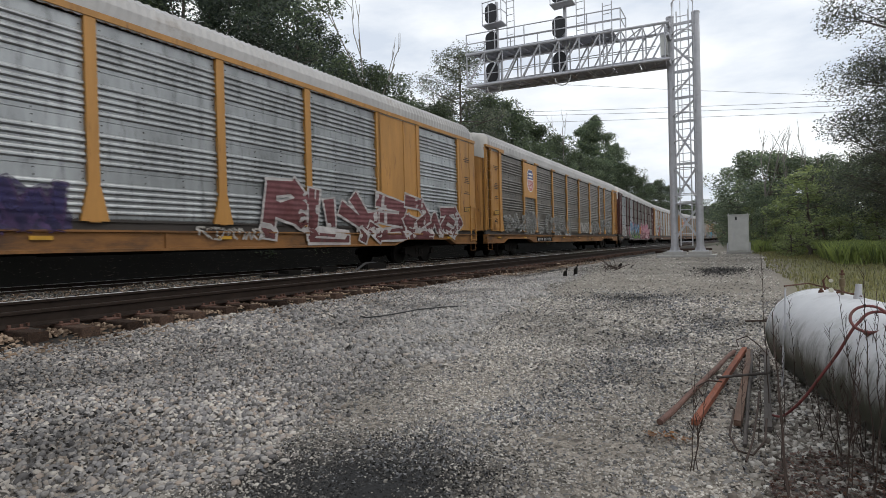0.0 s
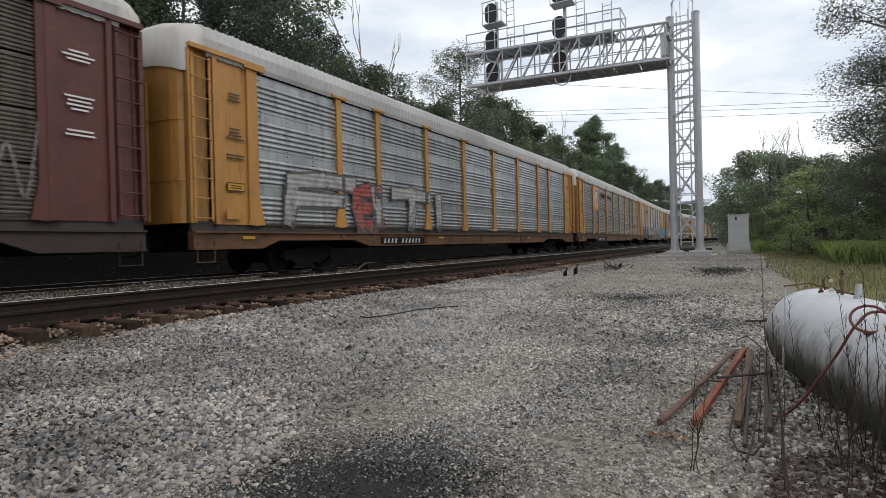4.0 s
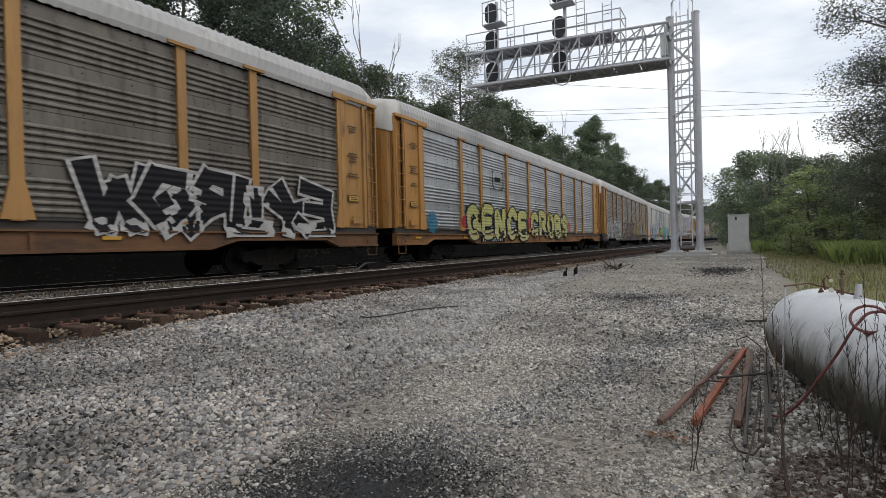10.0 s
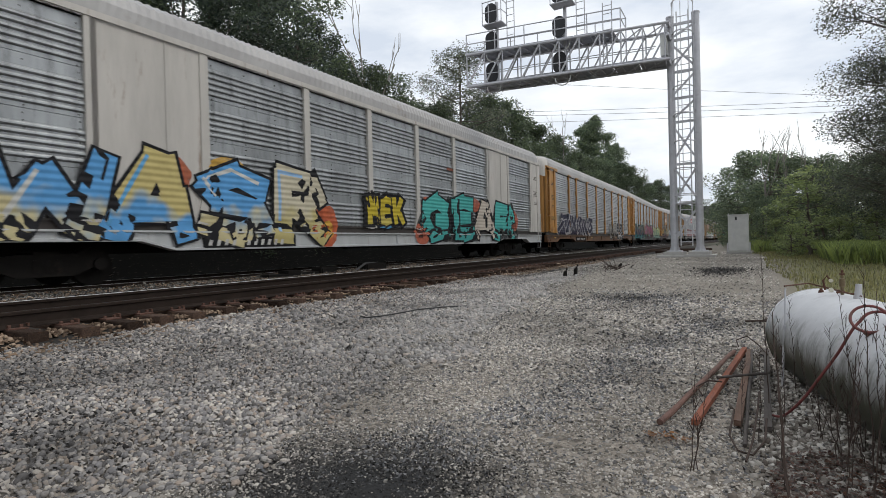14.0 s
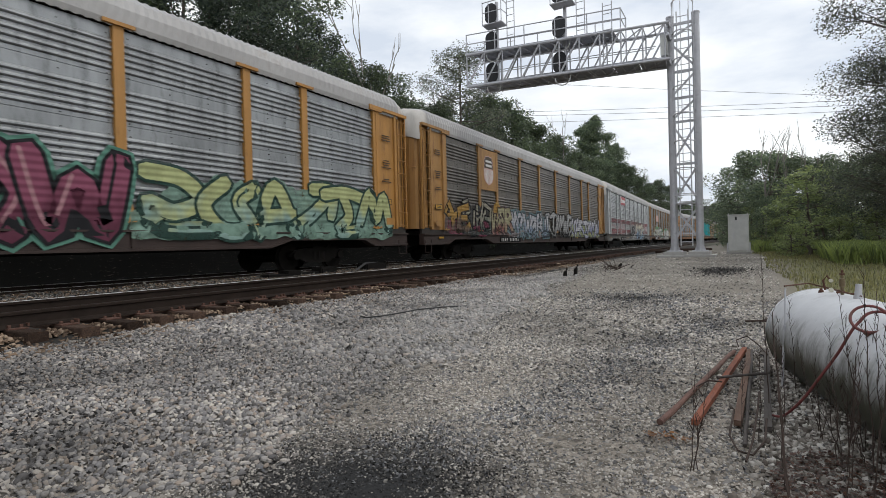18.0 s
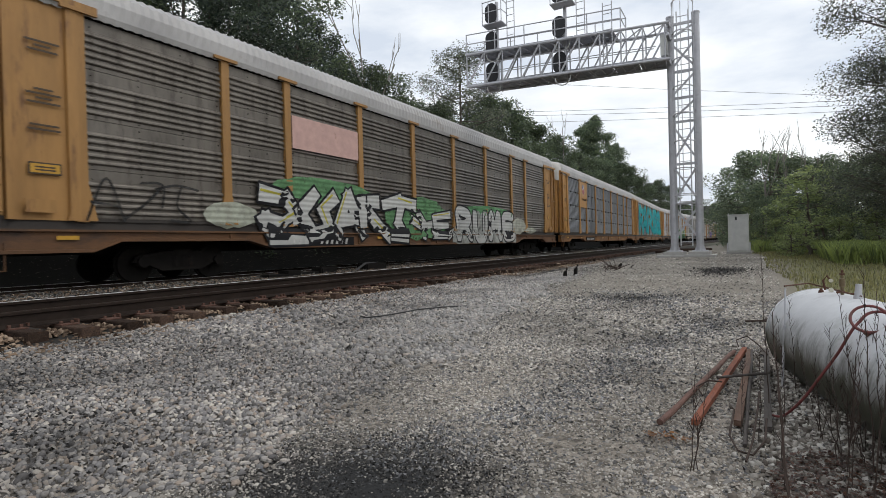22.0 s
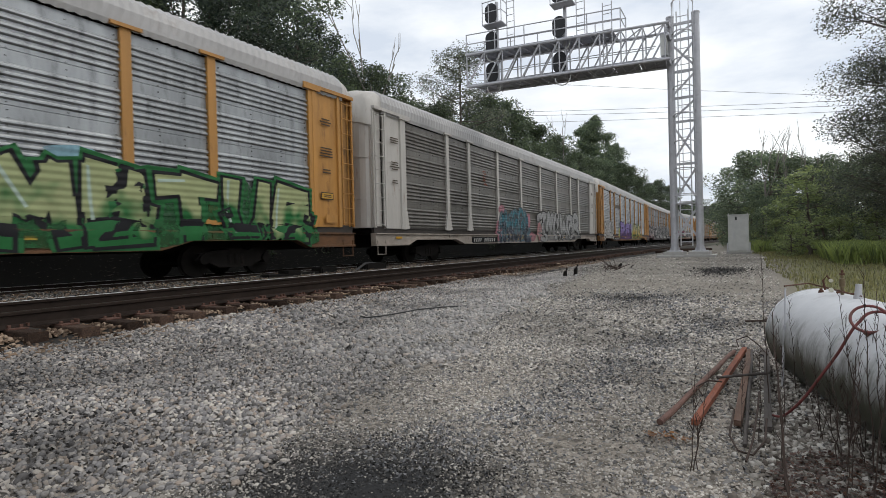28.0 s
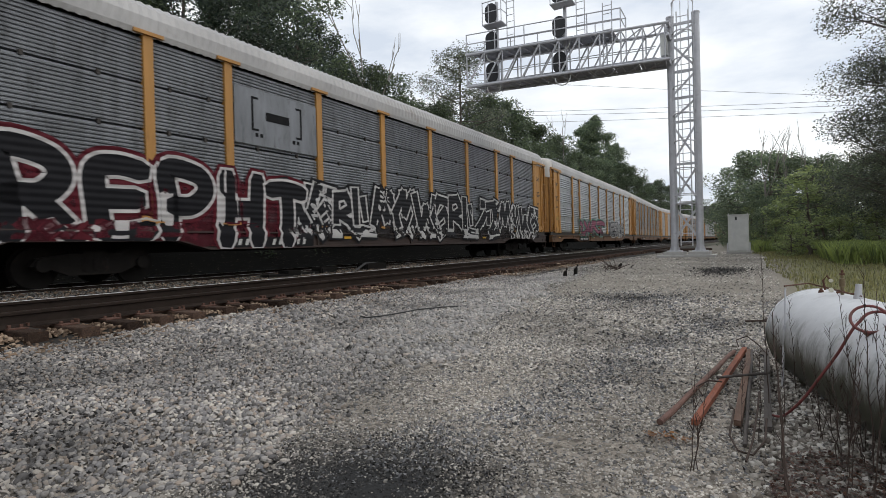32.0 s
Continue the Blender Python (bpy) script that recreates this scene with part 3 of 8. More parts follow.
def wheelset_mesh():
    def make():
        bm = bmn()
        tube(bm, [(-1.0, 0, 0), (1.0, 0, 0)], 0.07, 8)
        for s in (-1, 1):
            tube(bm, [(s * 0.69, 0, 0), (s * 0.725, 0, 0)], 0.395, 20)
            tube(bm, [(s * 0.715, 0, 0), (s * 0.80, 0, 0)], [0.365, 0.36], 20)
        return mesh_of("wheelset", bm, M_DARK)
    return cached("wheelset", make)


def coupler_mesh():
    def make():
        bm = bmn()
        box(bm, -0.1, 0.1, 13.4, 13.95, 0.9, 1.1)
        box(bm, -0.16, 0.16, 13.85, 14.12, 0.84, 1.16)
        tube(bm, [(0.3, 13.5, 1.05), (0.32, 13.8, 0.75), (0.2, 14.1, 0.7)], 0.025, 6)
        return mesh_of("coupler", bm, M_DARK)
    return cached("coupler", make)


PAINT = {"yellow": M_YELLOW, "old": M_YELLOW_OLD, "maroon": M_MAROON, "white": M_WHITE, "silver": M_SILVER}
PANEL = {"steel": M_GALV_STEEL, "drab": M_GALV_DRAB, "grey": M_GALV, "brown": M_GALV_BROWN, "pale": M_GALV_LIGHT}
TURN = pose(0, 0, 0, 0, 0, 180)


def build_car(kind, paint, panel, style, sill, label, fresh=()):
    """A closed car carrier on its trucks; origin at the rail heads in the car's middle, camera's side +x."""
    car = tagged(new("autorack_railcar"), label, "railcar", "train of car carriers")
    car.scale = (1, 1, TALL)
    pm, sm, hm = PAINT[paint], PANEL[panel], M_WHITE
    put("underframe", under_mesh(), car)
    for turn in (Matrix(), TURN):
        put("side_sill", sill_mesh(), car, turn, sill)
        put("base_strip", strip_mesh(), car, turn)
        put("roof_hood", roof_end_mesh(), car, turn, hm)
        put("end_door", end_door_mesh(), car, turn, pm)
        put("coupler", coupler_mesh(), car, turn)
    put("roof", roof_mesh(), car)
    for y in (-9.9, 9.9):
        truck = put("truck", truck_mesh(), car, pose(0, y, -DROP / TALL))
        for dy in (-0.86, 0.86):
            put("wheelset", wheelset_mesh(), truck, pose(0, dy, 0.37))
    posts = A_POSTS if kind == "A" else B_POSTS
    for side in (1, -1):
        flip = pose(0, 0, 0, 0, 0, 0 if side == 1 else 180)
        for y in posts:
            put("post", post_mesh("gusset" if kind == "A" else "plain"), car, flip @ pose(SIDE - 0.06, y * side, 0), pm)
        for bay, (a, b) in enumerate(zip(posts, posts[1:])):
            solid = kind == "B" and abs(abs(a + b) / 2 - 8.18) < 0.1
            m = flip @ pose(SIDE - 0.07, (a + b) / 2 * side, 0)
            if solid:
                put("plain_panel", end_panel_mesh(-(b - a) / 2, (b - a) / 2), car, m, pm)
            else:
                put("panel", panel_mesh(b - a, style), car, m, M_GALV if bay in fresh else sm)
                if side == 1:
                    tagged(put("rivet_row", rivet_mesh(b - a, style), car, m), kind="stuff")
        for end in (-1, 1):
            e = flip @ pose(SIDE - 0.06, 0, 0)
            if kind == "A":
                put("end_panel", end_panel_mesh(12.08, 13.16, 1) if end * side > 0 else end_panel_mesh(-13.16, -12.08, -1), car, e, pm)
                for piece in ("corner_plate", "corner_bar", "corner_cap"):
                    put(piece, cached((piece, end * side), lambda: corner_mesh(piece, end * side)), car, e, M_GRIMY_YELLOW if piece == "corner_plate" and paint in ("yellow", "old") else pm)
                put("ladder", ladder_mesh(1.45, 5.0), car, flip @ pose(SIDE + 0.02, end * side * 13.45, 0), pm)
            else:
                put("end_panel", end_panel_mesh(12.35, 13.72) if end * side > 0 else end_panel_mesh(-13.72, -12.35), car, e, pm)
                put("ladder", ladder_mesh(0.95, 2.4), car, flip @ pose(SIDE + 0.03, end * side * 13.42, 0), pm)
        bm_key = ("chord", kind)
        def chord():
            bm = bmn()
            if kind == "B":
                box(bm, SIDE - 0.10, SIDE + 0.035, -13.7, 13.7, 5.07, 5.19)
            else:
                # Kind A: a dark strip carries the shade of the slot under the roof.
                box(bm, SIDE - 0.12, SIDE - 0.03, -12.05, 12.05, 5.05, 5.20)
            return mesh_of("top_chord", bm, M_YELLOW)
        put("top_chord", cached(bm_key, chord), car, flip, pm if kind == "B" else M_DARK)
    return car


def corner_mesh(piece, s):
    bm = bmn()
    y0, y1 = sorted((s * 13.25, s * 13.74))
    if piece == "corner_plate":
        box(bm, -0.10, -0.03, y0, y1, 1.40, 5.1)
    elif piece == "corner_bar":
        beam(bm, (0.03, s * 13.71, 1.4), (0.03, s * 13.71, 5.1), 0.06, 0.06)
    else:
        box(bm, -0.1, 0.13, min(s * 11.75, s * 13.72), max(s * 11.75, s * 13.72), 5.122, 5.22)
    return mesh_of(piece, bm, M_YELLOW)


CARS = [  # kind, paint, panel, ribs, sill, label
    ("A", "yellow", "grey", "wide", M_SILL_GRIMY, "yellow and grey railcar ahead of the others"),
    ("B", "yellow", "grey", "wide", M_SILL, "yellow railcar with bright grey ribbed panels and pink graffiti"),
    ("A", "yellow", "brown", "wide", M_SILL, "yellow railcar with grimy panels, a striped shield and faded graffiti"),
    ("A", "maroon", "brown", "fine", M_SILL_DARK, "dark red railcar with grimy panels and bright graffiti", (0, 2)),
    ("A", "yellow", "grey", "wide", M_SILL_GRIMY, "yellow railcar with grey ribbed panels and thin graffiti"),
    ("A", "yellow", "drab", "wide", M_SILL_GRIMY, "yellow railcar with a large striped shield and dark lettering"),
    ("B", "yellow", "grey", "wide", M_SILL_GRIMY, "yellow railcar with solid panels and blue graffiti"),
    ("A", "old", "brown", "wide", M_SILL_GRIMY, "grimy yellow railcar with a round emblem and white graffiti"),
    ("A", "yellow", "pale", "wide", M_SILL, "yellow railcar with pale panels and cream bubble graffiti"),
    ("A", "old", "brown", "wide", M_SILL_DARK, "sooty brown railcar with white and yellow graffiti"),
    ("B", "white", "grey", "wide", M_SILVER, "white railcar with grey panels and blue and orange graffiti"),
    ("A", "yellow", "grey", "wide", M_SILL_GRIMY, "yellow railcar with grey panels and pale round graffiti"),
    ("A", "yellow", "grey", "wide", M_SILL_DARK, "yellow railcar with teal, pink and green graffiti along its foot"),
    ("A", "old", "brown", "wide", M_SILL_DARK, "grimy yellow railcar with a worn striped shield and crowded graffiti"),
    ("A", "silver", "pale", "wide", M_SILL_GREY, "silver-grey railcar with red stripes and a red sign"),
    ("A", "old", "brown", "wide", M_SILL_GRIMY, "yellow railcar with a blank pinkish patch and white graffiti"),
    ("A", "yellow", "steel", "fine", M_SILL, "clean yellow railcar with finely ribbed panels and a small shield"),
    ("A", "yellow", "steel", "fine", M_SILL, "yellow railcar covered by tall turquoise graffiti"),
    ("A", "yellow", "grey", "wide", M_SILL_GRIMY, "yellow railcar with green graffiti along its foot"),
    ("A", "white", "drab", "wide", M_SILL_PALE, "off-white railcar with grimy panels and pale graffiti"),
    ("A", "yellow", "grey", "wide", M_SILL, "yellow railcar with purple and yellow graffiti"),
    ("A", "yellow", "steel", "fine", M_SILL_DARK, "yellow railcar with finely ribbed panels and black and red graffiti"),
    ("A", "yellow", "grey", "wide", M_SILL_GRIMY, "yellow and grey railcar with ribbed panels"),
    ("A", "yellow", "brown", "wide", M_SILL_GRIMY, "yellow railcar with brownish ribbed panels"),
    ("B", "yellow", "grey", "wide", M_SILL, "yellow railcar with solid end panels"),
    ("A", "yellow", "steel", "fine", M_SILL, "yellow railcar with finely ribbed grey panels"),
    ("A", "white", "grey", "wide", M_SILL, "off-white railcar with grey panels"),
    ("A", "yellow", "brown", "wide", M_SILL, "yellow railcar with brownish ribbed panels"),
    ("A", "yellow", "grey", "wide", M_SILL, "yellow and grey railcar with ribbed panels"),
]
train = [build_car(*c) for c in CARS]


def car_pose(k, t):
    """Car k of the list runs from joint k-2 to joint k-1; both its trucks keep to the track."""
    c = (k - 1.5) * PITCH - travel(t)
    a, b = c - 9.9, c + 9.9
    xa, xb = TRAIN_X + bend(a), TRAIN_X + bend(b)
    return pose((xa + xb) / 2, c, RAIL_Z + DROP, 0, 0, -math.degrees(math.atan2(xb - xa, b - a)))


def motions():
    for k, car in enumerate(train):
        walk(car, [(float(t), car_pose(k, t)) for t in range(33)])


# ---- signal bridge ----
def build_bridge():
    ob = tagged(new("signal_bridge"), "grey steel cantilever signal bridge reaching over both tracks", "signal bridge")
    my, legs, base = 22.0, (-2.68, -1.80), 0.33
    for x in legs:
        bm = bmn()
        tube(bm, [(x, my, base + 0.22), (x, my, 9.42)], 0.135, 16)
        tube(bm, [(x, my, 9.42), (x, my, 9.47)], 0.15, 16)
        leg = part("mast_leg", bm, M_STEEL, ob, smooth=False)
        bm = bmn()
        for dx, dy in ((0.2, 0), (-0.2, 0), (0, 0.2), (0, -0.2)):
            v = [bm.verts.new(p) for p in ((x, my, base + 0.72), (x + dx, my + dy, base + 0.24), (x, my, base + 0.24))]
            bm.faces.new(v)
            w = [bm.verts.new(u.co + Vector((0.012 if dx == 0 else 0, 0.012 if dy == 0 else 0, 0))) for u in v]
            bm.faces.new(w[::-1])
            for k in range(3):
                bm.faces.new((v[k], w[k], w[(k + 1) % 3], v[(k + 1) % 3]))
        box(bm, x - 0.26, x + 0.26, my - 0.26, my + 0.26, base + 0.20, base + 0.24)
        part("base_plate", bm, M_STEEL, leg)
        bm = bmn()
        box(bm, x - 0.36, x + 0.36, my - 0.5, my + 0.5, base - 0.25, base + 0.20)
        part("footing", bm, M_CONC, ob, "pale concrete footing")
    bm = bmn()
    box(bm, legs[0] - 0.55, legs[1] + 0.55, my - 0.8, my + 0.6, base - 0.25, base + 0.08)
    part("footing_slab", bm, M_CONC, ob, "dark weathered concrete slab")
    # bracing of the two legs
    levels = [base + 0.55, 2.35, 3.85, 5.45, 6.35, 7.35, 8.55, 9.15]
    for i, (a, b) in enumerate(zip(levels, levels[1:])):
        bm = bmn()
        beam(bm, (legs[0], my, b), (legs[1], my, b), 0.07, 0.09)
        part("tie_bar", bm, M_STEEL, ob)
        for s in ((0, 1), (1, 0)):
            if b - a < 1.05 and s[0]:
                continue
            bm = bmn()
            beam(bm, (legs[s[0]], my - 0.04 + 0.08 * s[0], a + 0.08), (legs[s[1]], my - 0.04 + 0.08 * s[0], b - 0.08), 0.05, 0.07)
            part("cross_brace", bm, M_STEEL, ob)
    # ladder with its cage between the legs
    lx, ly = -2.22, my - 0.32
    bm = bmn()
    for dx in (-0.2, 0.2):
        beam(bm, (lx + dx, ly, 0.75), (lx + dx, ly, 9.5), 0.035, 0.05)
    ladder = part("ladder", bm, M_STEEL, ob)
    for k in range(29):
        bm = bmn()
        tube(bm, [(lx - 0.2, ly, 0.9 + k * 0.3), (lx + 0.2, ly, 0.9 + k * 0.3)], 0.015, 6)
        part("rung", bm, M_STEEL, ladder)
    arc = [(lx + 0.36 * math.cos(a), ly - 0.62 * math.sin(a)) for a in np.linspace(0, math.pi, 9)]
    for z in (2.6, 3.6, 4.6, 5.6, 6.6, 7.6, 8.6, 9.75):
        bm = bmn()
        pts = [(lx + 0.36, ly + 0.05, z)] + [(x, y, z) for x, y in arc] + [(lx - 0.36, ly + 0.05, z)]
        tube(bm, pts, 0.022, 6)
        part("cage_hoop", bm, M_STEEL, ladder)
    for x, y in arc[::2]:
        bm = bmn()
        tube(bm, [(x, y, 2.6), (x, y, 9.75)], 0.014, 5)
        part("cage_bar", bm, M_STEEL, ladder)
    bm = bmn()
    box(bm, legs[0] + 0.1, legs[1] - 0.1, my - 0.3, my + 0.3, 2.33, 2.37)
    part("landing", bm, M_STEEL, ob)
    bm = bmn()
    box(bm, legs[0] - 0.30, legs[0] - 0.06, my - 0.42, my - 0.12, 7.95, 8.75)
    part("junction_box", bm, M_CABINET, ob)

    # the boom: two truss planes, two gratings, rails
    def at(s, back):
        a = (-2.8, 21.5) if not back else (-2.9, 22.6)
        b = (-10.55, 20.3) if not back else (-10.25, 21.45)
        return a[0] + s * (b[0] - a[0]), a[1] + s * (b[1] - a[1])
    zu, zl = 9.12, 7.76
    n = 10
    for back in (0, 1):
        for z in (zu, zl):
            bm = bmn()
            (x0, y0), (x1, y1) = at(-0.02, back), at(1, back)
            tube(bm, [(x0, y0, z), (x1, y1, z)], 0.055, 8)
            part("chord", bm, M_STEEL, ob)
        for i in range(n + 1):
            x, y = at(i / n, back)
            bm = bmn()
            tube(bm, [(x, y, zl), (x, y, zu)], 0.028, 6)
            part("upright", bm, M_STEEL, ob)
            if i < n:
                x2, y2 = at((i + 1) / n, back)
                bm = bmn()
                tube(bm, [(x, y, zu if i % 1 == 0 else zl), (x2, y2, zl)][::-1], 0.035, 6)
                part("diagonal", bm, M_STEEL, ob)
        for z in (zl + 0.45, zl + 0.9):
            bm = bmn()
            (x0, y0), (x1, y1) = at(0.05, back), at(1, back)
            tube(bm, [(x0, y0, z), (x1, y1, z)], 0.018, 6)
            part("handrail", bm, M_STEEL, ob)
    for i in range(2 * n + 1):
        for z in (zu, zl):
            (x0, y0), (x1, y1) = at(i / (2 * n), 0), at(i / (2 * n), 1)
            bm = bmn()
            tube(bm, [(x0, y0, z - 0.02), (x1, y1, z - 0.02)], 0.022, 6)
            if i < 2 * n and i % 2 == 0:
                x2, y2 = at((i + 2) / (2 * n), 1)
                tube(bm, [(x0, y0, z - 0.03), (x2, y2, z - 0.03)], 0.022, 6)
            part("floor_beam", bm, M_STEEL, ob)
    for z, s0 in ((zu + 0.05, 0.24), (zl + 0.05, 0.0)):
        for k in range(8):
            sa, sb = s0 + (1 - s0) * k / 8, s0 + (1 - s0) * (k + 1) / 8 - 0.004
            bm = bmn()
            q = [at(sa, 0), at(sb, 0), at(sb, 1), at(sa, 1)]
            lo = [bm.verts.new((x, y, z)) for x, y in q]
            hi = [bm.verts.new((x, y, z + 0.035)) for x, y in q]
            bm.faces.new(lo[::-1])
            bm.faces.new(hi)
            for j in range(4):
                bm.faces.new((lo[j], lo[(j + 1) % 4], hi[(j + 1) % 4], hi[j]))
            part("grating", bm, M_GRATING, ob, "grey walkway grating")
    # guard rails over the upper walkway
    for back in (0, 1):
        for z in (zu + 0.45, zu + 0.85):
            bm = bmn()
            (x0, y0), (x1, y1) = at(0.20, back), at(1, back)
            tube(bm, [(x0, y0, z), (x1, y1, z)], 0.022, 6)
            part("handrail", bm, M_STEEL, ob)
        for i in range(6):
            x, y = at(0.20 + 0.16 * i, back)
            bm = bmn()
            tube(bm, [(x, y, zu), (x, y, zu + 0.87)], 0.022, 6)
            part("rail_post", bm, M_STEEL, ob)
    bm = bmn()
    (x0, y0), (x1, y1) = at(0.2, 0), at(0.2, 1)
    for z in (zu + 0.45, zu + 0.85):
        tube(bm, [(x0, y0, z), (x1, y1, z)], 0.02, 6)
    part("end_rail", bm, M_STEEL, ob)
    bm = bmn()
    xa, ya = at(0.26, 0)
    for dx in (-0.17, 0.17):
        tube(bm, [(xa + dx, ya - 0.05, zl), (xa + dx, ya - 0.05, zu + 1.15)], 0.02, 6)
    for k in range(8):
        tube(bm, [(xa - 0.17, ya - 0.05, zl + 0.2 + 0.31 * k), (xa + 0.17, ya - 0.05, zl + 0.2 + 0.31 * k)], 0.014, 6)
    part("step_ladder", bm, M_STEEL, ob)
    for z in (zu, zu - 0.42, zl):
        for back in (0, 1):
            bm = bmn()
            x0, y0 = at(-0.01, back)
            beam(bm, (x0, y0, z), (legs[0], my + 0.1 * (back * 2 - 1), z - 0.1 * (z < 9)), 0.09, 0.14)
            part("bracket", bm, M_STEEL, ob)

    # signal heads: seen from the back of their oval targets
    for s, zs, top in ((0.905, (10.85, 9.65, 8.33), 11.3), (0.52, (11.2, 9.8, 8.35), 12.4)):
        x, y = at(s, 0.0)
        x, y = x + (0.34 if s > 0.8 else 0.17), y + 0.45
        bm = bmn()
        tube(bm, [(x + 0.12, y, zl - 0.1), (x + 0.12, y, top)], 0.07, 10)
        head_post = part("signal_post", bm, M_STEEL, ob)
        for z in zs:
            bm = bmn()
            ring = [(0.27 * math.cos(a), 0.43 * math.sin(a)) for a in np.linspace(0, 2 * math.pi, 25)[:-1]]
            ring = [(0.27 * max(-1, min(1, 1.25 * c / 0.27)), q) for c, q in ring]
            sweep(bm, lambda i, yy: [(x - 0.12 + p, yy, z + q) for p, q in ring], [y - 0.10, y - 0.085], caps=True)
            tgt = part("signal_target", bm, M_SIGNAL, ob, "black oval signal target")
            bm = bmn()
            for dz in (-0.24, 0.0, 0.24):
                tube(bm, [(x - 0.12, y - 0.08, z + dz), (x - 0.12, y + 0.28, z + dz)], 0.11, 12)
            box(bm, x - 0.25, x + 0.01, y - 0.08, y + 0.12, z - 0.4, z + 0.4)
            part("lamp_unit", bm, M_SIGNAL, tgt)
        bm = bmn()
        box(bm, x - 0.35, x + 0.55, y - 0.5, y + 0.1, zs[0] - 0.62, zs[0] - 0.58)
        part("service_step", bm, M_STEEL, ob)
        bm = bmn()
        for px, py in ((-0.33, -0.48), (0.53, -0.48), (0.53, 0.08), (-0.05, -0.48)):
            tube(bm, [(x + px, y + py, zs[0] - 0.6), (x + px, y + py, zs[0] + 0.35)], 0.018, 6)
        for z in (zs[0] - 0.1, zs[0] + 0.33):
            tube(bm, [(x - 0.33, y - 0.48, z), (x + 0.53, y - 0.48, z), (x + 0.53, y + 0.08, z)], 0.018, 6)
        part("service_rail", bm, M_STEEL, ob)
        bm = bmn()
        for dx in (0.62, 0.95):
            tube(bm, [(x + dx, y - 0.1, zl + 1.4), (x + dx, y - 0.1, zs[0] + 0.5)], 0.018, 6)
        for k in range(8):
            tube(bm, [(x + 0.62, y - 0.1, zl + 1.7 + 0.28 * k), (x + 0.95, y - 0.1, zl + 1.7 + 0.28 * k)], 0.013, 6)
        part("signal_ladder", bm, M_STEEL, ob)
        for z in (zu, zl):
            bm = bmn()
            tube(bm, [(x + 0.1 + 0.32 * math.cos(a), y - 0.4, z - 0.12 + 0.34 * math.sin(a)) for a in np.linspace(math.pi, 2 * math.pi, 9)], 0.022, 6)
            part("cable_loop", bm, M_CABINET, ob)
    return ob


M_GRATING = material("grey_walkway_grating", (0.40, 0.41, 0.45), 0.6, 0.2, 0.15, 6, (0.2, 0.2, 0.22), 0.3, 4)
build_bridge()


# ---- relay cabinet ----
def build_cabinet():
    ob = tagged(new("signal_cabinet"), "pale metal signal relay cabinet on the gravel", "cabinet")
    x0, x1, y0, y1, z0, z1 = -0.99, -0.24, 24.9, 25.6, 0.42, 1.93
    bm = bmn()
    box(bm, x0, x1, y0, y1, z0, z1)
    bmesh.ops.bevel(bm, geom=bm.edges[:], offset=0.015, segments=1, affect="EDGES")
    part("body", bm, M_CABINET, ob)
    for a, b in ((x0 + 0.02, x0 + 0.23), (x0 + 0.24, x0 + 0.42), (x0 + 0.43, x1 - 0.02)):
        bm = bmn()
        box(bm, a, b, y0 - 0.02, y0 - 0.003, z0 + 0.06, z1 - 0.05)
        d = part("door", bm, M_CABINET, ob)
    bm = bmn()
    box(bm, x0 + 0.20, x0 + 0.225, y0 - 0.05, y0 - 0.02, z0 + 0.55, z0 + 0.8)
    part("handle", bm, M_STEEL, d)
    bm = bmn()
    box(bm, x0 + 0.26, x0 + 0.33, y0 - 0.03, y0 - 0.021, z1 - 0.2, z1 - 0.07)
    part("notice", bm, M_SIGNAL, d, "small dark notice")
    bm = bmn()
    box(bm, x0 - 0.03, x1 + 0.03, y0 - 0.04, y1 + 0.03, z1, z1 + 0.035)
    part("lid", bm, M_CABINET, ob)
    for x in (x0 + 0.03, x1 - 0.03):
        bm = bmn()
        tube(bm, [(x, y0 + 0.1 + 0.04 * math.cos(a), z1 + 0.03 + 0.05 * math.sin(a)) for a in np.linspace(0, math.pi, 6)], 0.012, 6)
        part("lifting_eye", bm, M_STEEL, ob)
    for x in (x0 - 0.03, x1 + 0.03):
        bm = bmn()
        beam(bm, (x, y0 + 0.02, 0.28), (x, y0 + 0.02, 0.8), 0.05, 0.05)
        part("stand_leg", bm, M_STEEL, ob)
    bm = bmn()
    box(bm, x0 - 0.08, x1 + 0.08, y0 - 0.06, y1, 0.25, 0.42)
    part("plinth", bm, M_CONC, ob)
    return ob


build_cabinet()

# ---- gas tank and its fittings ----
TANK_AX = (Vector((0.33, 4.76, 0.30)), Vector((0.87, 2.3, 0.30)))
TANK_R = 0.325


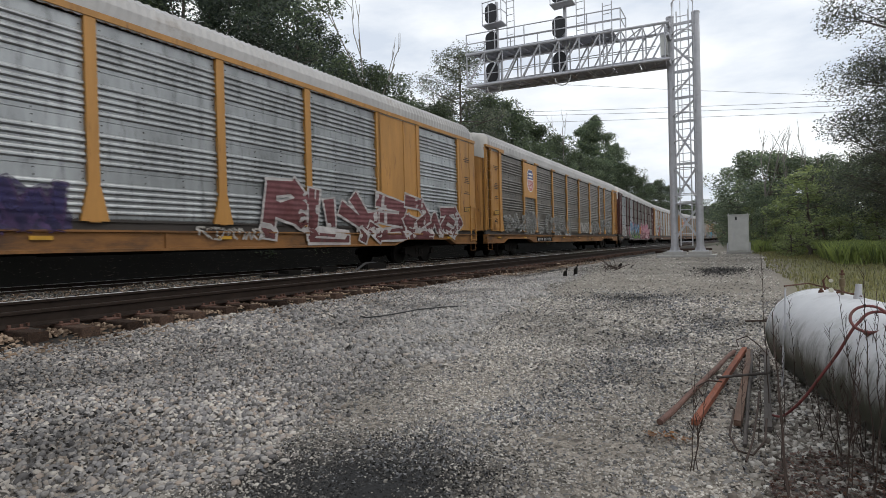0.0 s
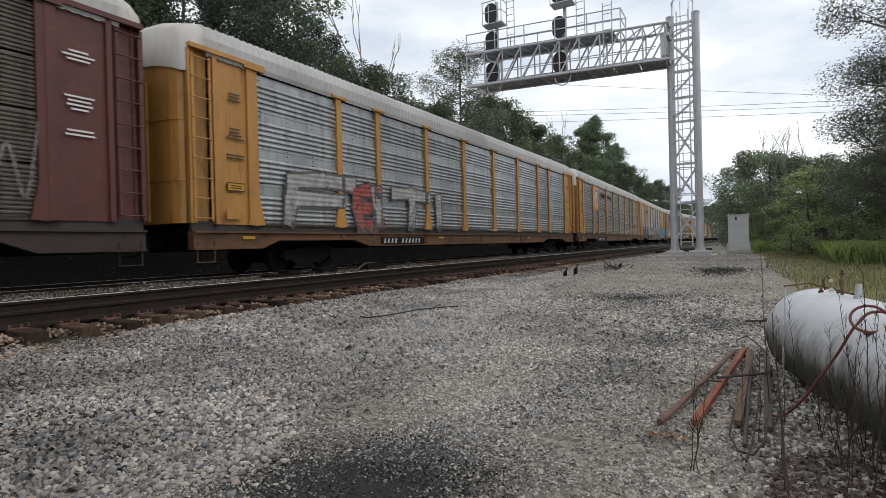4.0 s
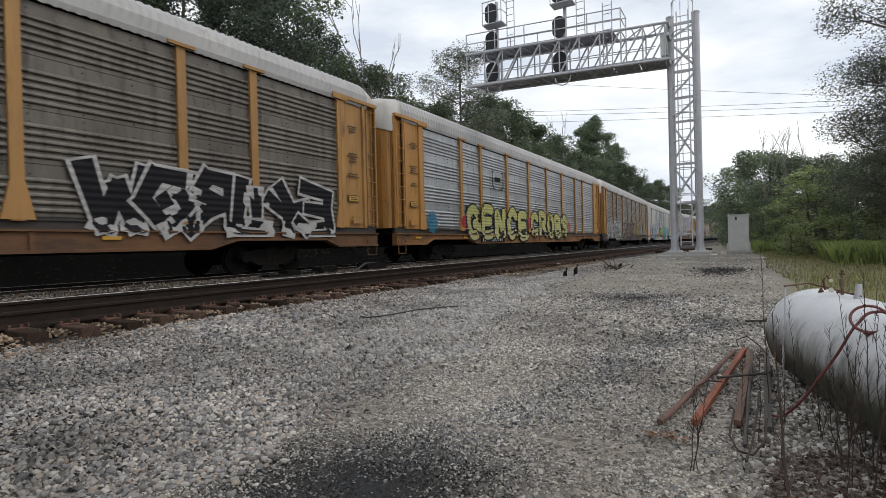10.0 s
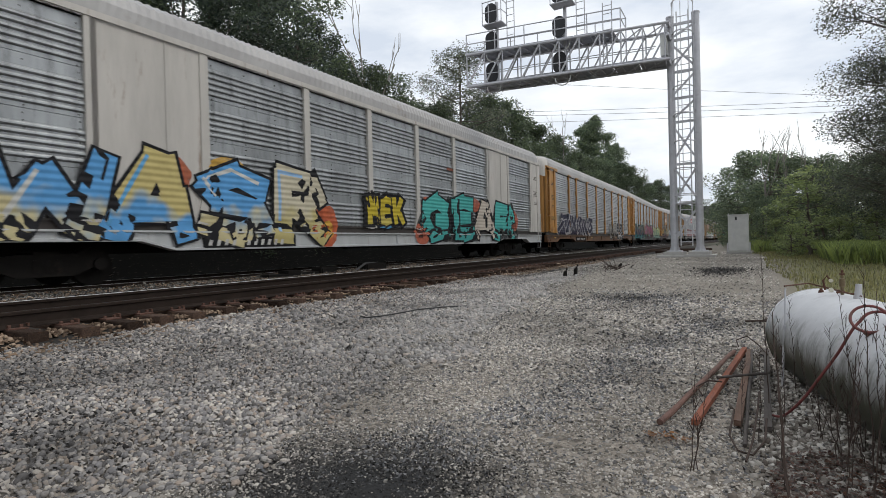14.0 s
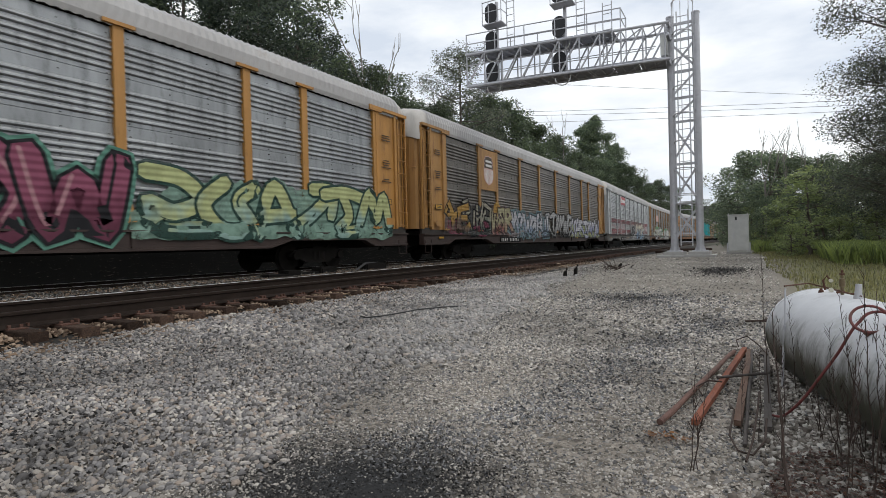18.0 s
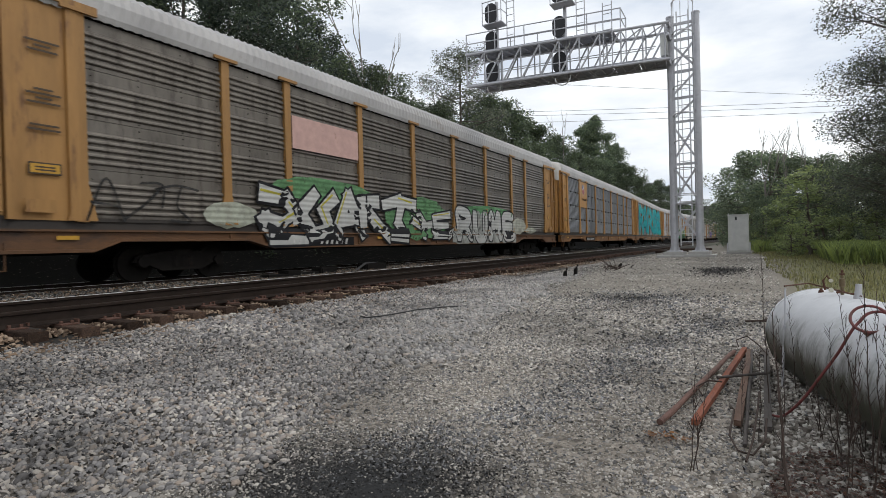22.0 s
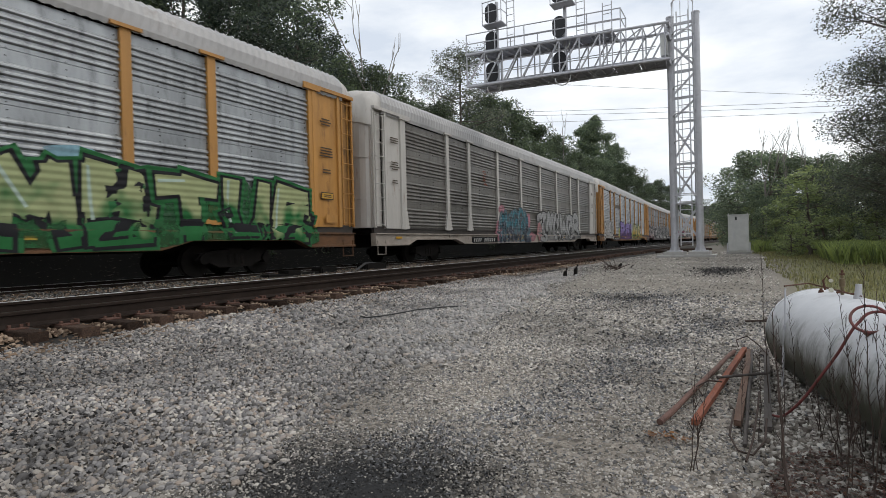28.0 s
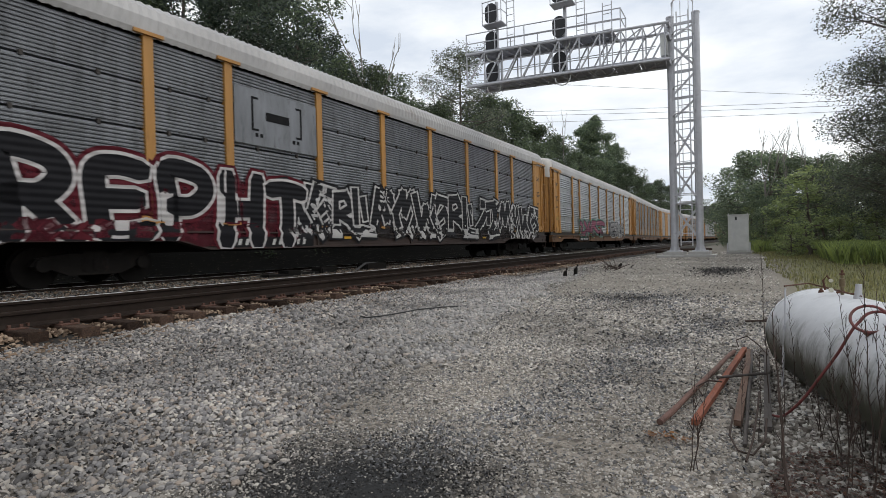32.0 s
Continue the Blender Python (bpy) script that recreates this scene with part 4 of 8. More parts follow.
def build_tank():
    ob = tagged(new("gas_tank"), "weathered white horizontal gas tank lying on gravel", "gas tank")
    a, b = TANK_AX
    d = (b - a).normalized()
    n = 8
    dome = 0.17
    pts = [a + d * dome * (1 - math.cos(k / n * math.pi / 2)) for k in range(n + 1)]
    pts += [b - d * dome * (1 - math.cos(k / n * math.pi / 2)) for k in range(n, -1, -1)]
    rad = [max(0.008, TANK_R * math.sin(k / n * math.pi / 2) ** 0.8) for k in range(n + 1)]
    bm = bmn()
    tube(bm, pts, rad + rad[::-1], 48)
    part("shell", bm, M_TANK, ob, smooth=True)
    for s in (0.45, 2.0):
        c = a + d * s
        bm = bmn()
        r = d.cross(Vector((0, 0, 1))).normalized()
        for e in (-1, 1):
            beam(bm, c + r * 0.16 * e + Vector((0, 0, -0.345)), c + r * 0.16 * e + Vector((0, 0, -0.2)), 0.08, 0.05)
        part("foot", bm, M_TANK, ob)
    top = lambda s, h=0.0: a + d * s + Vector((0, 0, TANK_R + h))
    # weld seam rings
    for s in (0.20, 1.35):
        bm = bmn()
        r = d.cross(Vector((0, 0, 1))).normalized()
        c = a + d * s
        tube(bm, [c + (TANK_R + 0.001) * (math.cos(t) * r + math.sin(t) * Vector((0, 0, 1))) for t in np.linspace(0, 2 * math.pi, 49)], 0.004, 5)
        part("weld_seam", bm, M_TANK, ob)
    # regulator, valve cap, vent stub, pipe
    p = top(0.62)
    bm = bmn()
    tube(bm, [p, p + Vector((0, 0, 0.05)), p + Vector((0, 0, 0.052)), p + Vector((0, 0, 0.10)), p + Vector((0, 0, 0.102)), p + Vector((0, 0, 0.125))], [0.010, 0.010, 0.017, 0.015, 0.008, 0.008], 12)
    reg = part("regulator", bm, M_BRASS, ob, "dirty brass regulator")
    bm = bmn()
    tube(bm, [p + Vector((0, 0, 0.125)), p + Vector((0, 0, 0.135))], 0.014, 12)
    tube(bm, [p + Vector((0, 0, 0.12)), p + Vector((0, 0, 0.155))], 0.008, 6)
    part("hand_wheel", bm, M_RUST, reg)
    bm = bmn()
    q = p + Vector((-0.06, -0.02, 0.03))
    tube(bm, [q, q + Vector((0, -0.02, 0))], 0.014, 12)
    tube(bm, [q + Vector((0, 0, 0.06)), q + Vector((0, -0.02, 0.06))], 0.011, 12)
    part("gauge", bm, M_PLASTIC, ob, "small white gauge")
    bm = bmn()
    tube(bm, [q + Vector((0, 0, 0.06)), q + Vector((-0.02, 0, 0.09)), q + Vector((-0.04, 0, 0.06)), q + Vector((-0.03, 0, 0.0))], 0.007, 6)
    part("gas_pipe", bm, M_RUST, ob)
    bm = bmn()
    e = top(0.85)
    tube(bm, [e, e + Vector((0.0, -0.004, 0.03)), e + Vector((0.004, -0.004, 0.085))], [0.026, 0.019, 0.016], 14)
    part("vent_cap", bm, M_STEEL, ob, "grey metal vent cap")
    for s, w in ((0.42, -0.05), (0.5, 0.02)):
        bm = bmn()
        c = top(s, -0.012) + Vector((w, 0, 0))
        tube(bm, [c, c + Vector((0, 0, 0.022)), c + Vector((0, 0, 0.024)), c + Vector((0, 0, 0.034))], [0.018, 0.014, 0.009, 0.009], 10)
        part("plug", bm, M_RUST, ob, "rusty pipe plug")
    # upright conduit with a bar along the top
    bm = bmn()
    tube(bm, [(0.13, 4.08, 0.0), (0.15, 4.12, 0.40)], 0.007, 8)
    tube(bm, [(0.15, 4.12, 0.40), (0.16, 4.14, 0.66)], 0.005, 8)
    tube(bm, [(0.15, 4.12, 0.39), (0.15, 4.12, 0.42)], 0.010, 8)
    part("conduit", bm, M_STEEL, ob, "thin grey upright conduit")
    bm = bmn()
    tube(bm, [(0.155, 4.14, 0.675), (0.30, 4.35, 0.68), p + Vector((-0.03, -0.04, 0.03)), p + Vector((0.06, -0.25, 0.015)), e + Vector((-0.03, 0, 0.03))], 0.005, 6)
    part("supply_pipe", bm, M_RUST, ob, "rusty supply pipe over the tank")
    return ob


M_PLASTIC = material("yellowed_white_plastic", (0.6, 0.57, 0.48), 0.5, 0, 0.1, 9)
build_tank()


def build_hose():
    """Coil draped over the tank's flank, then down to the gravel."""
    ob = tagged(new("rubber_hose"), "faded red rubber hose coiled on the tank", "hose")
    a, b = TANK_AX
    d = (b - a).normalized()
    r = Vector((-0.977, -0.215, 0)).normalized()

    def on(s, ang, lift=0.014):
        return a + d * s + (TANK_R + lift) * (math.cos(ang) * r + math.sin(ang) * Vector((0, 0, 1)))
    c = Vector((0.455, 3.18, 0.60))
    look_dir = (c - EYE).normalized()
    ex = look_dir.cross(Vector((0, 0, 1))).normalized()
    ez = (ex.cross(look_dir) + look_dir * 0.35).normalized()
    pts = [c + ex * 0.072 * math.cos(t) + ez * (0.066 * math.sin(t)) - look_dir * 0.003 * t for t in np.linspace(0.2, 0.2 + 2 * math.pi * 1.04, 40)]
    bm = bmn()
    tube(bm, pts, 0.0066, 10)
    part("coil", bm, M_HOSE, ob, smooth=True)
    bm = bmn()
    tail = [c + ex * 0.07 - ez * 0.015, c + ex * 0.06 + ez * 0.035, c + ez * 0.03, c - ex * 0.04 - ez * 0.02, c - ex * 0.07 - ez * 0.07, Vector((0.335, 3.19, 0.43)), Vector((0.265, 3.22, 0.30)), Vector((0.19, 3.27, 0.16)), Vector((0.11, 3.33, 0.05)), Vector((0.06, 3.38, 0.03))]
    fine = []
    for i in range(len(tail) - 1):
        p0, p1, p2, p3 = tail[max(i - 1, 0)], tail[i], tail[i + 1], tail[min(i + 2, len(tail) - 1)]
        for k in range(5):
            u = k / 5
            fine.append(0.5 * ((2 * p1) + (-p0 + p2) * u + (2 * p0 - 5 * p1 + 4 * p2 - p3) * u * u + (-p0 + 3 * p1 - 3 * p2 + p3) * u ** 3))
    fine.append(tail[-1])
    tube(bm, fine, 0.0066, 10)
    part("tail", bm, M_HOSE, ob, smooth=True)
    bm = bmn()
    tube(bm, [c - ez * 0.066, c - ez * 0.08 - ex * 0.015], 0.013, 8)
    part("coupling", bm, M_RUST, ob)


build_hose()


# ---- boards, pipes and dry stems beside the tank ----
def plank(name, label, cat, a, b, w, h, mat, seed, round_bar=False):
    rnd = random.Random(seed)
    ob = tagged(new(name), label, cat, "scrap lengths beside the tank")
    a, b = Vector(a), Vector(b)
    bm = bmn()
    n = 10
    d = (b - a).normalized()
    s = d.cross(Vector((0, 0, 1))).normalized()
    u = s.cross(d)
    if round_bar:
        tube(bm, [a + (b - a) * k / n + s * rnd.uniform(-0.004, 0.004) for k in range(n + 1)], [w / 2 * rnd.uniform(0.92, 1.05) for k in range(n + 1)], 10)
    else:
        sweep(bm, lambda i, k: [a + (b - a) * k / n + s * (x * w / 2 * rnd.uniform(0.94, 1.03)) + u * (z * h / 2 * rnd.uniform(0.9, 1.05)) for x, z in ((-1, -1), (1, -1), (1, 1), (-1, 1))], range(n + 1), caps=True)
    part("bar" if round_bar else "board", bm, mat, ob)
    return ob


M_PLANK = material("weathered_brown_plank", (0.12, 0.07, 0.048), 0.85, 0, 0.3, 8, (0.08, 0.05, 0.038), 0.4, 7, 0.5, 60, (1, 0.2, 1))
M_PLANK_GREY = material("weathered_grey_plank", (0.062, 0.052, 0.046), 0.85, 0, 0.3, 8, (0.05, 0.042, 0.036), 0.4, 7, 0.5, 60, (1, 0.2, 1))
M_POLE = material("weathered_reddish_pole", (0.13, 0.068, 0.052), 0.8, 0, 0.3, 8, (0.10, 0.06, 0.05), 0.4, 9, 0.4, 60)
plank("wooden_pole", "weathered reddish wooden pole lying on gravel", "pole", (-0.455, 3.0, 0.03), (-0.18, 5.1, 0.04), 0.034, 0.034, M_POLE, 1, True)
plank("orange_board", "bright orange-red board lying on gravel", "board", (-0.295, 3.06, 0.035), (-0.10, 5.2, 0.05), 0.034, 0.032, M_ORANGE, 2)
plank("brown_board", "brown weathered board lying on gravel", "board", (-0.10, 3.16, 0.03), (-0.06, 5.15, 0.05), 0.04, 0.03, M_PLANK, 3)
plank("rusty_pipe", "thin rusty pipe leaning on the scrap", "pipe", (-0.06, 2.86, 0.02), (-0.045, 5.1, 0.06), 0.02, 0.03, M_PLANK_GREY, 4, True)
plank("grey_board", "dark grey weathered board beside the tank", "board", (0.035, 3.12, 0.03), (0.06, 5.2, 0.05), 0.036, 0.028, M_PLANK_GREY, 5)
plank("rusty_bar", "rusty iron bar across the scrap", "bar", (-0.24, 3.95, 0.075), (0.06, 4.2, 0.08), 0.018, 0.03, M_PLANK_GREY, 6, True)


def build_wire():
    ob = tagged(new("bent_wire"), "loops of dark rusty wire over the scrap", "wire")
    bm = bmn()
    rnd = random.Random(3)
    tube(bm, [(-0.14, 5.0, 0.10), (-0.16, 5.15, 0.13), (-0.08, 5.2, 0.16), (0.0, 5.05, 0.12), (0.06, 4.8, 0.09)], 0.005, 6)
    part("loop", bm, M_STEM, ob)
    bm = bmn()
    tube(bm, [(-0.30, 3.62, 0.03), (-0.34, 3.72, 0.06), (-0.28, 3.78, 0.09), (-0.2, 3.74, 0.10)], 0.005, 6)
    part("loop", bm, M_STEM, ob)
    bm = bmn()
    tube(bm, [(-0.12, 3.3, 0.06), (-0.13, 2.95, 0.03), (-0.09, 2.78, 0.02), (-0.03, 2.72, 0.03), (0.02, 2.85, 0.06), (0.03, 3.1, 0.09)], 0.005, 6)
    part("loop", bm, M_STEM, ob)
    bm = bmn()
    tube(bm, [(-0.055, 2.66, 0.02), (-0.03, 2.85, 0.05), (-0.01, 3.2, 0.09), (0.0, 3.5, 0.12)], 0.005, 6)
    part("strand", bm, M_STEM, ob)
    return ob


build_wire()


def dry_stem(x, y, h, lean, seed, thick=0.0035):
    rnd = random.Random(seed)
    ob = tagged(new("dry_weed"), "dead dark weed stem standing in the gravel", "weed", "dry weeds by the tank")
    bm = bmn()
    n = 8
    p = [Vector((x + lean[0] * k / n + rnd.uniform(-1, 1) * 0.006, y + lean[1] * k / n + rnd.uniform(-1, 1) * 0.006, ground_z(x, y) - 0.01 + h * k / n)) for k in range(n + 1)]
    tube(bm, p, [thick * (1.15 - 0.8 * k / n) for k in range(n + 1)], 5)
    stem = part("stem", bm, M_STEM, ob)
    bm = bmn()
    for k in range(int(30 * h)):
        i = rnd.uniform(2.5, n)
        q = p[int(i)].lerp(p[min(n, int(i) + 1)], i % 1)
        a = rnd.uniform(0, 6.28)
        l = rnd.uniform(0.015, 0.05)
        tube(bm, [q, q + Vector((math.cos(a) * l * 0.5, math.sin(a) * l * 0.5, l))], [0.0014, 0.0007], 3)
    tagged(part("twig", bm, M_STEM, ob), kind="stuff")


rs = random.Random(8)
for x, y, h in ((0.05, 3.55, 0.95), (0.20, 3.9, 0.62), (0.12, 3.3, 0.55), (0.31, 3.3, 0.55), (0.36, 3.1, 0.62), (0.42, 2.95, 0.66), (0.40, 2.75, 0.9), (0.46, 2.62, 0.85),
                (0.30, 2.55, 0.55), (0.34, 2.4, 0.8), (0.5, 2.85, 0.75), (0.27, 2.42, 0.5), (-0.25, 2.52, 0.45), (-0.26, 2.5, 0.52), (-0.24, 2.53, 0.38), (0.0, 2.95, 0.5), (0.08, 2.45, 0.62), (0.52, 2.5, 0.95), (-0.08, 3.05, 0.4), (0.56, 3.0, 0.9)):
    dry_stem(x, y, h, (rs.uniform(-0.06, 0.08), rs.uniform(-0.03, 0.08)), rs.randrange(9999), 0.0028 if h > 0.7 else 0.002)
for k in range(34):
    x = rs.uniform(0.22, 0.72)
    y = 3.1 - 1.2 * (x - 0.22) + rs.uniform(-0.35, 0.25)
    dry_stem(x, y, rs.uniform(0.25, 0.8), (rs.uniform(-0.14, 0.14), rs.uniform(-0.1, 0.12)), rs.randrange(9999), rs.uniform(0.0014, 0.0026))
dry_stem(0.09, 2.36, 0.66, (-0.03, 0.55), 77, 0.0055)

# ---- ties ----
def build_ties():
    bm = bmn()
    box(bm, -1.38, 1.38, -0.10, 0.10, -0.18, 0.0)
    bmesh.ops.bevel(bm, geom=bm.edges[:], offset=0.012, segments=1, affect="EDGES")
    rnd = random.Random(2)
    for v in bm.verts:
        v.co += Vector((rnd.uniform(-0.015, 0.015), rnd.uniform(-0.006, 0.006), rnd.uniform(-0.004, 0.004)))
    tie_me = mesh_of("tie", bm, M_TIE)
    bm = bmn()
    box(bm, -0.19, 0.19, -0.09, 0.09, 0.0, 0.014)
    for sx in (-0.10, 0.10):
        for sy in (-0.055, 0.055):
            box(bm, sx - 0.016, sx + 0.016, sy - 0.014, sy + 0.014, 0.012, 0.045)
    box(bm, -0.10, 0.10, 0.115, 0.135, 0.0, 0.05)
    plate_me = mesh_of("tie_plate", bm, M_PLATE)
    for ob, xc, y0, n in ((near_track, NEAR_X, -0.6, 106), (far_track, TRAIN_X, 2.0, 46)):
        for k in range(n):
            y = y0 + 0.452 * k + rnd.uniform(-0.02, 0.02)
            tie = put("tie", tie_me, ob, pose(xc + bend(y) + rnd.uniform(-0.04, 0.05), y, RAIL_Z - 0.195 + rnd.uniform(-0.012, 0.004), rnd.uniform(-1, 1), rnd.uniform(-0.5, 0.5), rnd.uniform(-1.5, 1.5)))
            if ob is near_track:
                for s in (-0.75, 0.75):
                    put("tie_plate", plate_me, tie, pose(s, 0, 0.003))
    bm = bmn()
    for xc, y0, y1 in ((NEAR_X, 47.3, 200), (TRAIN_X, 23, 200)):
        y = y0
        while y < y1:
            box(bm, xc + bend(y) - 1.3, xc + bend(y) + 1.3, y - 0.115, y + 0.115, RAIL_Z - 0.36, RAIL_Z - 0.195)
            y += 0.52
    tagged(put("far_ties", mesh_of("far_ties", bm, M_TIE)), "rows of distant wooden ties in the ballast", "ties", kind="stuff")


M_PLATE = material("rusty_tie_plate", (0.095, 0.045, 0.03), 0.8, 0, 0.3, 14, (0.05, 0.028, 0.022), 0.35, 12)
build_ties()


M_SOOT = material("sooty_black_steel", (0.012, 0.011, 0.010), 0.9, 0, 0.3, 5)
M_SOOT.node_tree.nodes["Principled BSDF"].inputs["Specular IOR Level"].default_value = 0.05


def build_trackside():
    ob = tagged(new("trackside_box"), "low black trackside box with a cable between the tracks", "junction box")
    bm = bmn()
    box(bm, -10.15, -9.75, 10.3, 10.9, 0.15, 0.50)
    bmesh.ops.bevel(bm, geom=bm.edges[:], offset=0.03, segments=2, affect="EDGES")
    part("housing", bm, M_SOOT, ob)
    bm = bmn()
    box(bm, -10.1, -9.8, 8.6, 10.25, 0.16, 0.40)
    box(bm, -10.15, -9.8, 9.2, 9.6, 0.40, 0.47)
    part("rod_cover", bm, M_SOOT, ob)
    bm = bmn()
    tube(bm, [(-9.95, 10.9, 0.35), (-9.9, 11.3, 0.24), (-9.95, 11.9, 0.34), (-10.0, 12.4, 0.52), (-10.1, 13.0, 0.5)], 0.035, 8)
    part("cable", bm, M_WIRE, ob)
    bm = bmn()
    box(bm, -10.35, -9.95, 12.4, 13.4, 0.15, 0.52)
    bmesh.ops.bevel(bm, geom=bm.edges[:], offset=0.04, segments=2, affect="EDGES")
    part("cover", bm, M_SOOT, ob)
    c = tagged(new("loose_cable"), "black cable lying across the ballast", "cable")
    bm = bmn()
    tube(bm, [(x, y, ground_z(x, y) + 0.045 + 0.012 * math.sin(7 * x)) for x, y in ((-4.75, 5.76), (-4.6, 5.7), (-4.45, 5.8), (-4.35, 6.1), (-4.3, 6.5), (-4.1, 6.9), (-3.85, 7.2))], 0.011, 6)
    part("strand", bm, M_WIRE, c)
    for x, y, h in ((-3.86, 12.1, 0.22), (-3.7, 12.4, 0.28), (-3.1, 14.3, 0.15)):
        s = tagged(new("dark_stub"), "dark weathered stub sticking out of the gravel", "stub", "stubs in the gravel")
        bm = bmn()
        z = ground_z(x, y)
        tube(bm, [(x, y, z - 0.03), (x + 0.02, y, z + h * 0.6), (x + 0.06, y + 0.02, z + h)], [0.05, 0.045, 0.03], 7)
        part("stub", bm, M_DARK, s)
    b = tagged(new("brush_heap"), "small heap of dark dry branches on gravel", "branches")
    rnd = random.Random(4)
    for k in range(14):
        bm = bmn()
        x, y = -3.1 + rnd.uniform(-0.3, 0.3), 14.2 + rnd.uniform(-0.5, 0.5)
        z = ground_z(x, y)
        a = rnd.uniform(0, 6.28)
        l = rnd.uniform(0.2, 0.5)
        tube(bm, [(x, y, z + 0.02), (x + l * 0.5 * math.cos(a), y + l * 0.5 * math.sin(a), z + 0.1), (x + l * math.cos(a), y + l * math.sin(a), z + rnd.uniform(0.05, 0.3))], [0.014, 0.011, 0.005], 5)
        part("branch", bm, M_STEM, b)
    st = tagged(new("fallen_branch"), "dark bent branch lying on the pale lot", "branch")
    for pts in (((-0.12, 6.95), (0.02, 7.03), (0.17, 7.0), (0.36, 7.12)), ((0.03, 7.03), (0.1, 7.16), (0.22, 7.2)), ((0.12, 7.0), (0.2, 6.92))):
        bm = bmn()
        tube(bm, [(a, b, ground_z(a, b) + 0.03) for a, b in pts], [0.012, 0.011, 0.008, 0.005][:len(pts)], 6)
        part("limb", bm, M_STEM, st)
    for x, y, l in ((-6.1, 30.0, 1.6), (-6.0, 34.0, 2.4)):
        t = tagged(new("old_tie"), "discarded dark wooden tie lying on the gravel", "tie", "discarded ties")
        bm = bmn()
        xx, z = x + bend(y) + 1.6, ground_z(x + 1.6, y)
        box(bm, xx, xx + l, y, y + 0.23, z - 0.02, z + 0.16)
        bmesh.ops.bevel(bm, geom=bm.edges[:], offset=0.02, segments=1, affect="EDGES")
        part("beam", bm, M_TIE, t)


build_trackside()

# ---- overhead wires ----
for a, b in (((-38, 60, 18.6), (40, 60, 10.0)), ((-38, 60, 18.1), (40, 60, 9.6)), ((-38, 60, 17.15), (40, 60, 9.4)), ((-38, 60, 23.5), (40, 60, 7.2))):
    w = tagged(new("overhead_wire"), "thin dark overhead wire crossing the sky", "wire", "overhead wires")
    bm = bmn()
    a, b = Vector(a), Vector(b)
    tube(bm, [a.lerp(b, k / 16) - Vector((0, 0, 0.5 * (1 - (k / 8 - 1) ** 2))) for k in range(17)], 0.018 if a.z != 17.15 else 0.03, 5)
    part("strand", bm, M_WIRE, w)


# ---- trees ----
def leaf_cloud(centres, radii, count, size, seed, flat=0.75):
    """Leaves as small pointed blades scattered round clump centres."""
    rg = np.random.default_rng(seed)
    k = rg.integers(0, len(centres), count)
    d = rg.normal(size=(count, 3))
    d /= np.linalg.norm(d, axis=1)[:, None]
    r = rg.uniform(0.25, 1.0, count) ** 0.6
    p = np.array(centres)[k] + d * (np.array(radii)[k] * r)[:, None] * np.array([1, 1, flat])
    u = rg.normal(size=(count, 3))
    u[:, 2] *= 0.5
    u /= np.linalg.norm(u, axis=1)[:, None]
    v = np.cross(u, rg.normal(size=(count, 3)))
    v /= np.linalg.norm(v, axis=1)[:, None]
    s = size * rg.uniform(0.6, 1.35, count)[:, None]
    tri = np.stack([p - u * s * 0.5 - v * s * 0.24, p - u * s * 0.35 + v * s * 0.34, p + u * s * 0.62], 1).reshape(-1, 3)
    return tri, np.arange(count * 3).reshape(-1, 3)


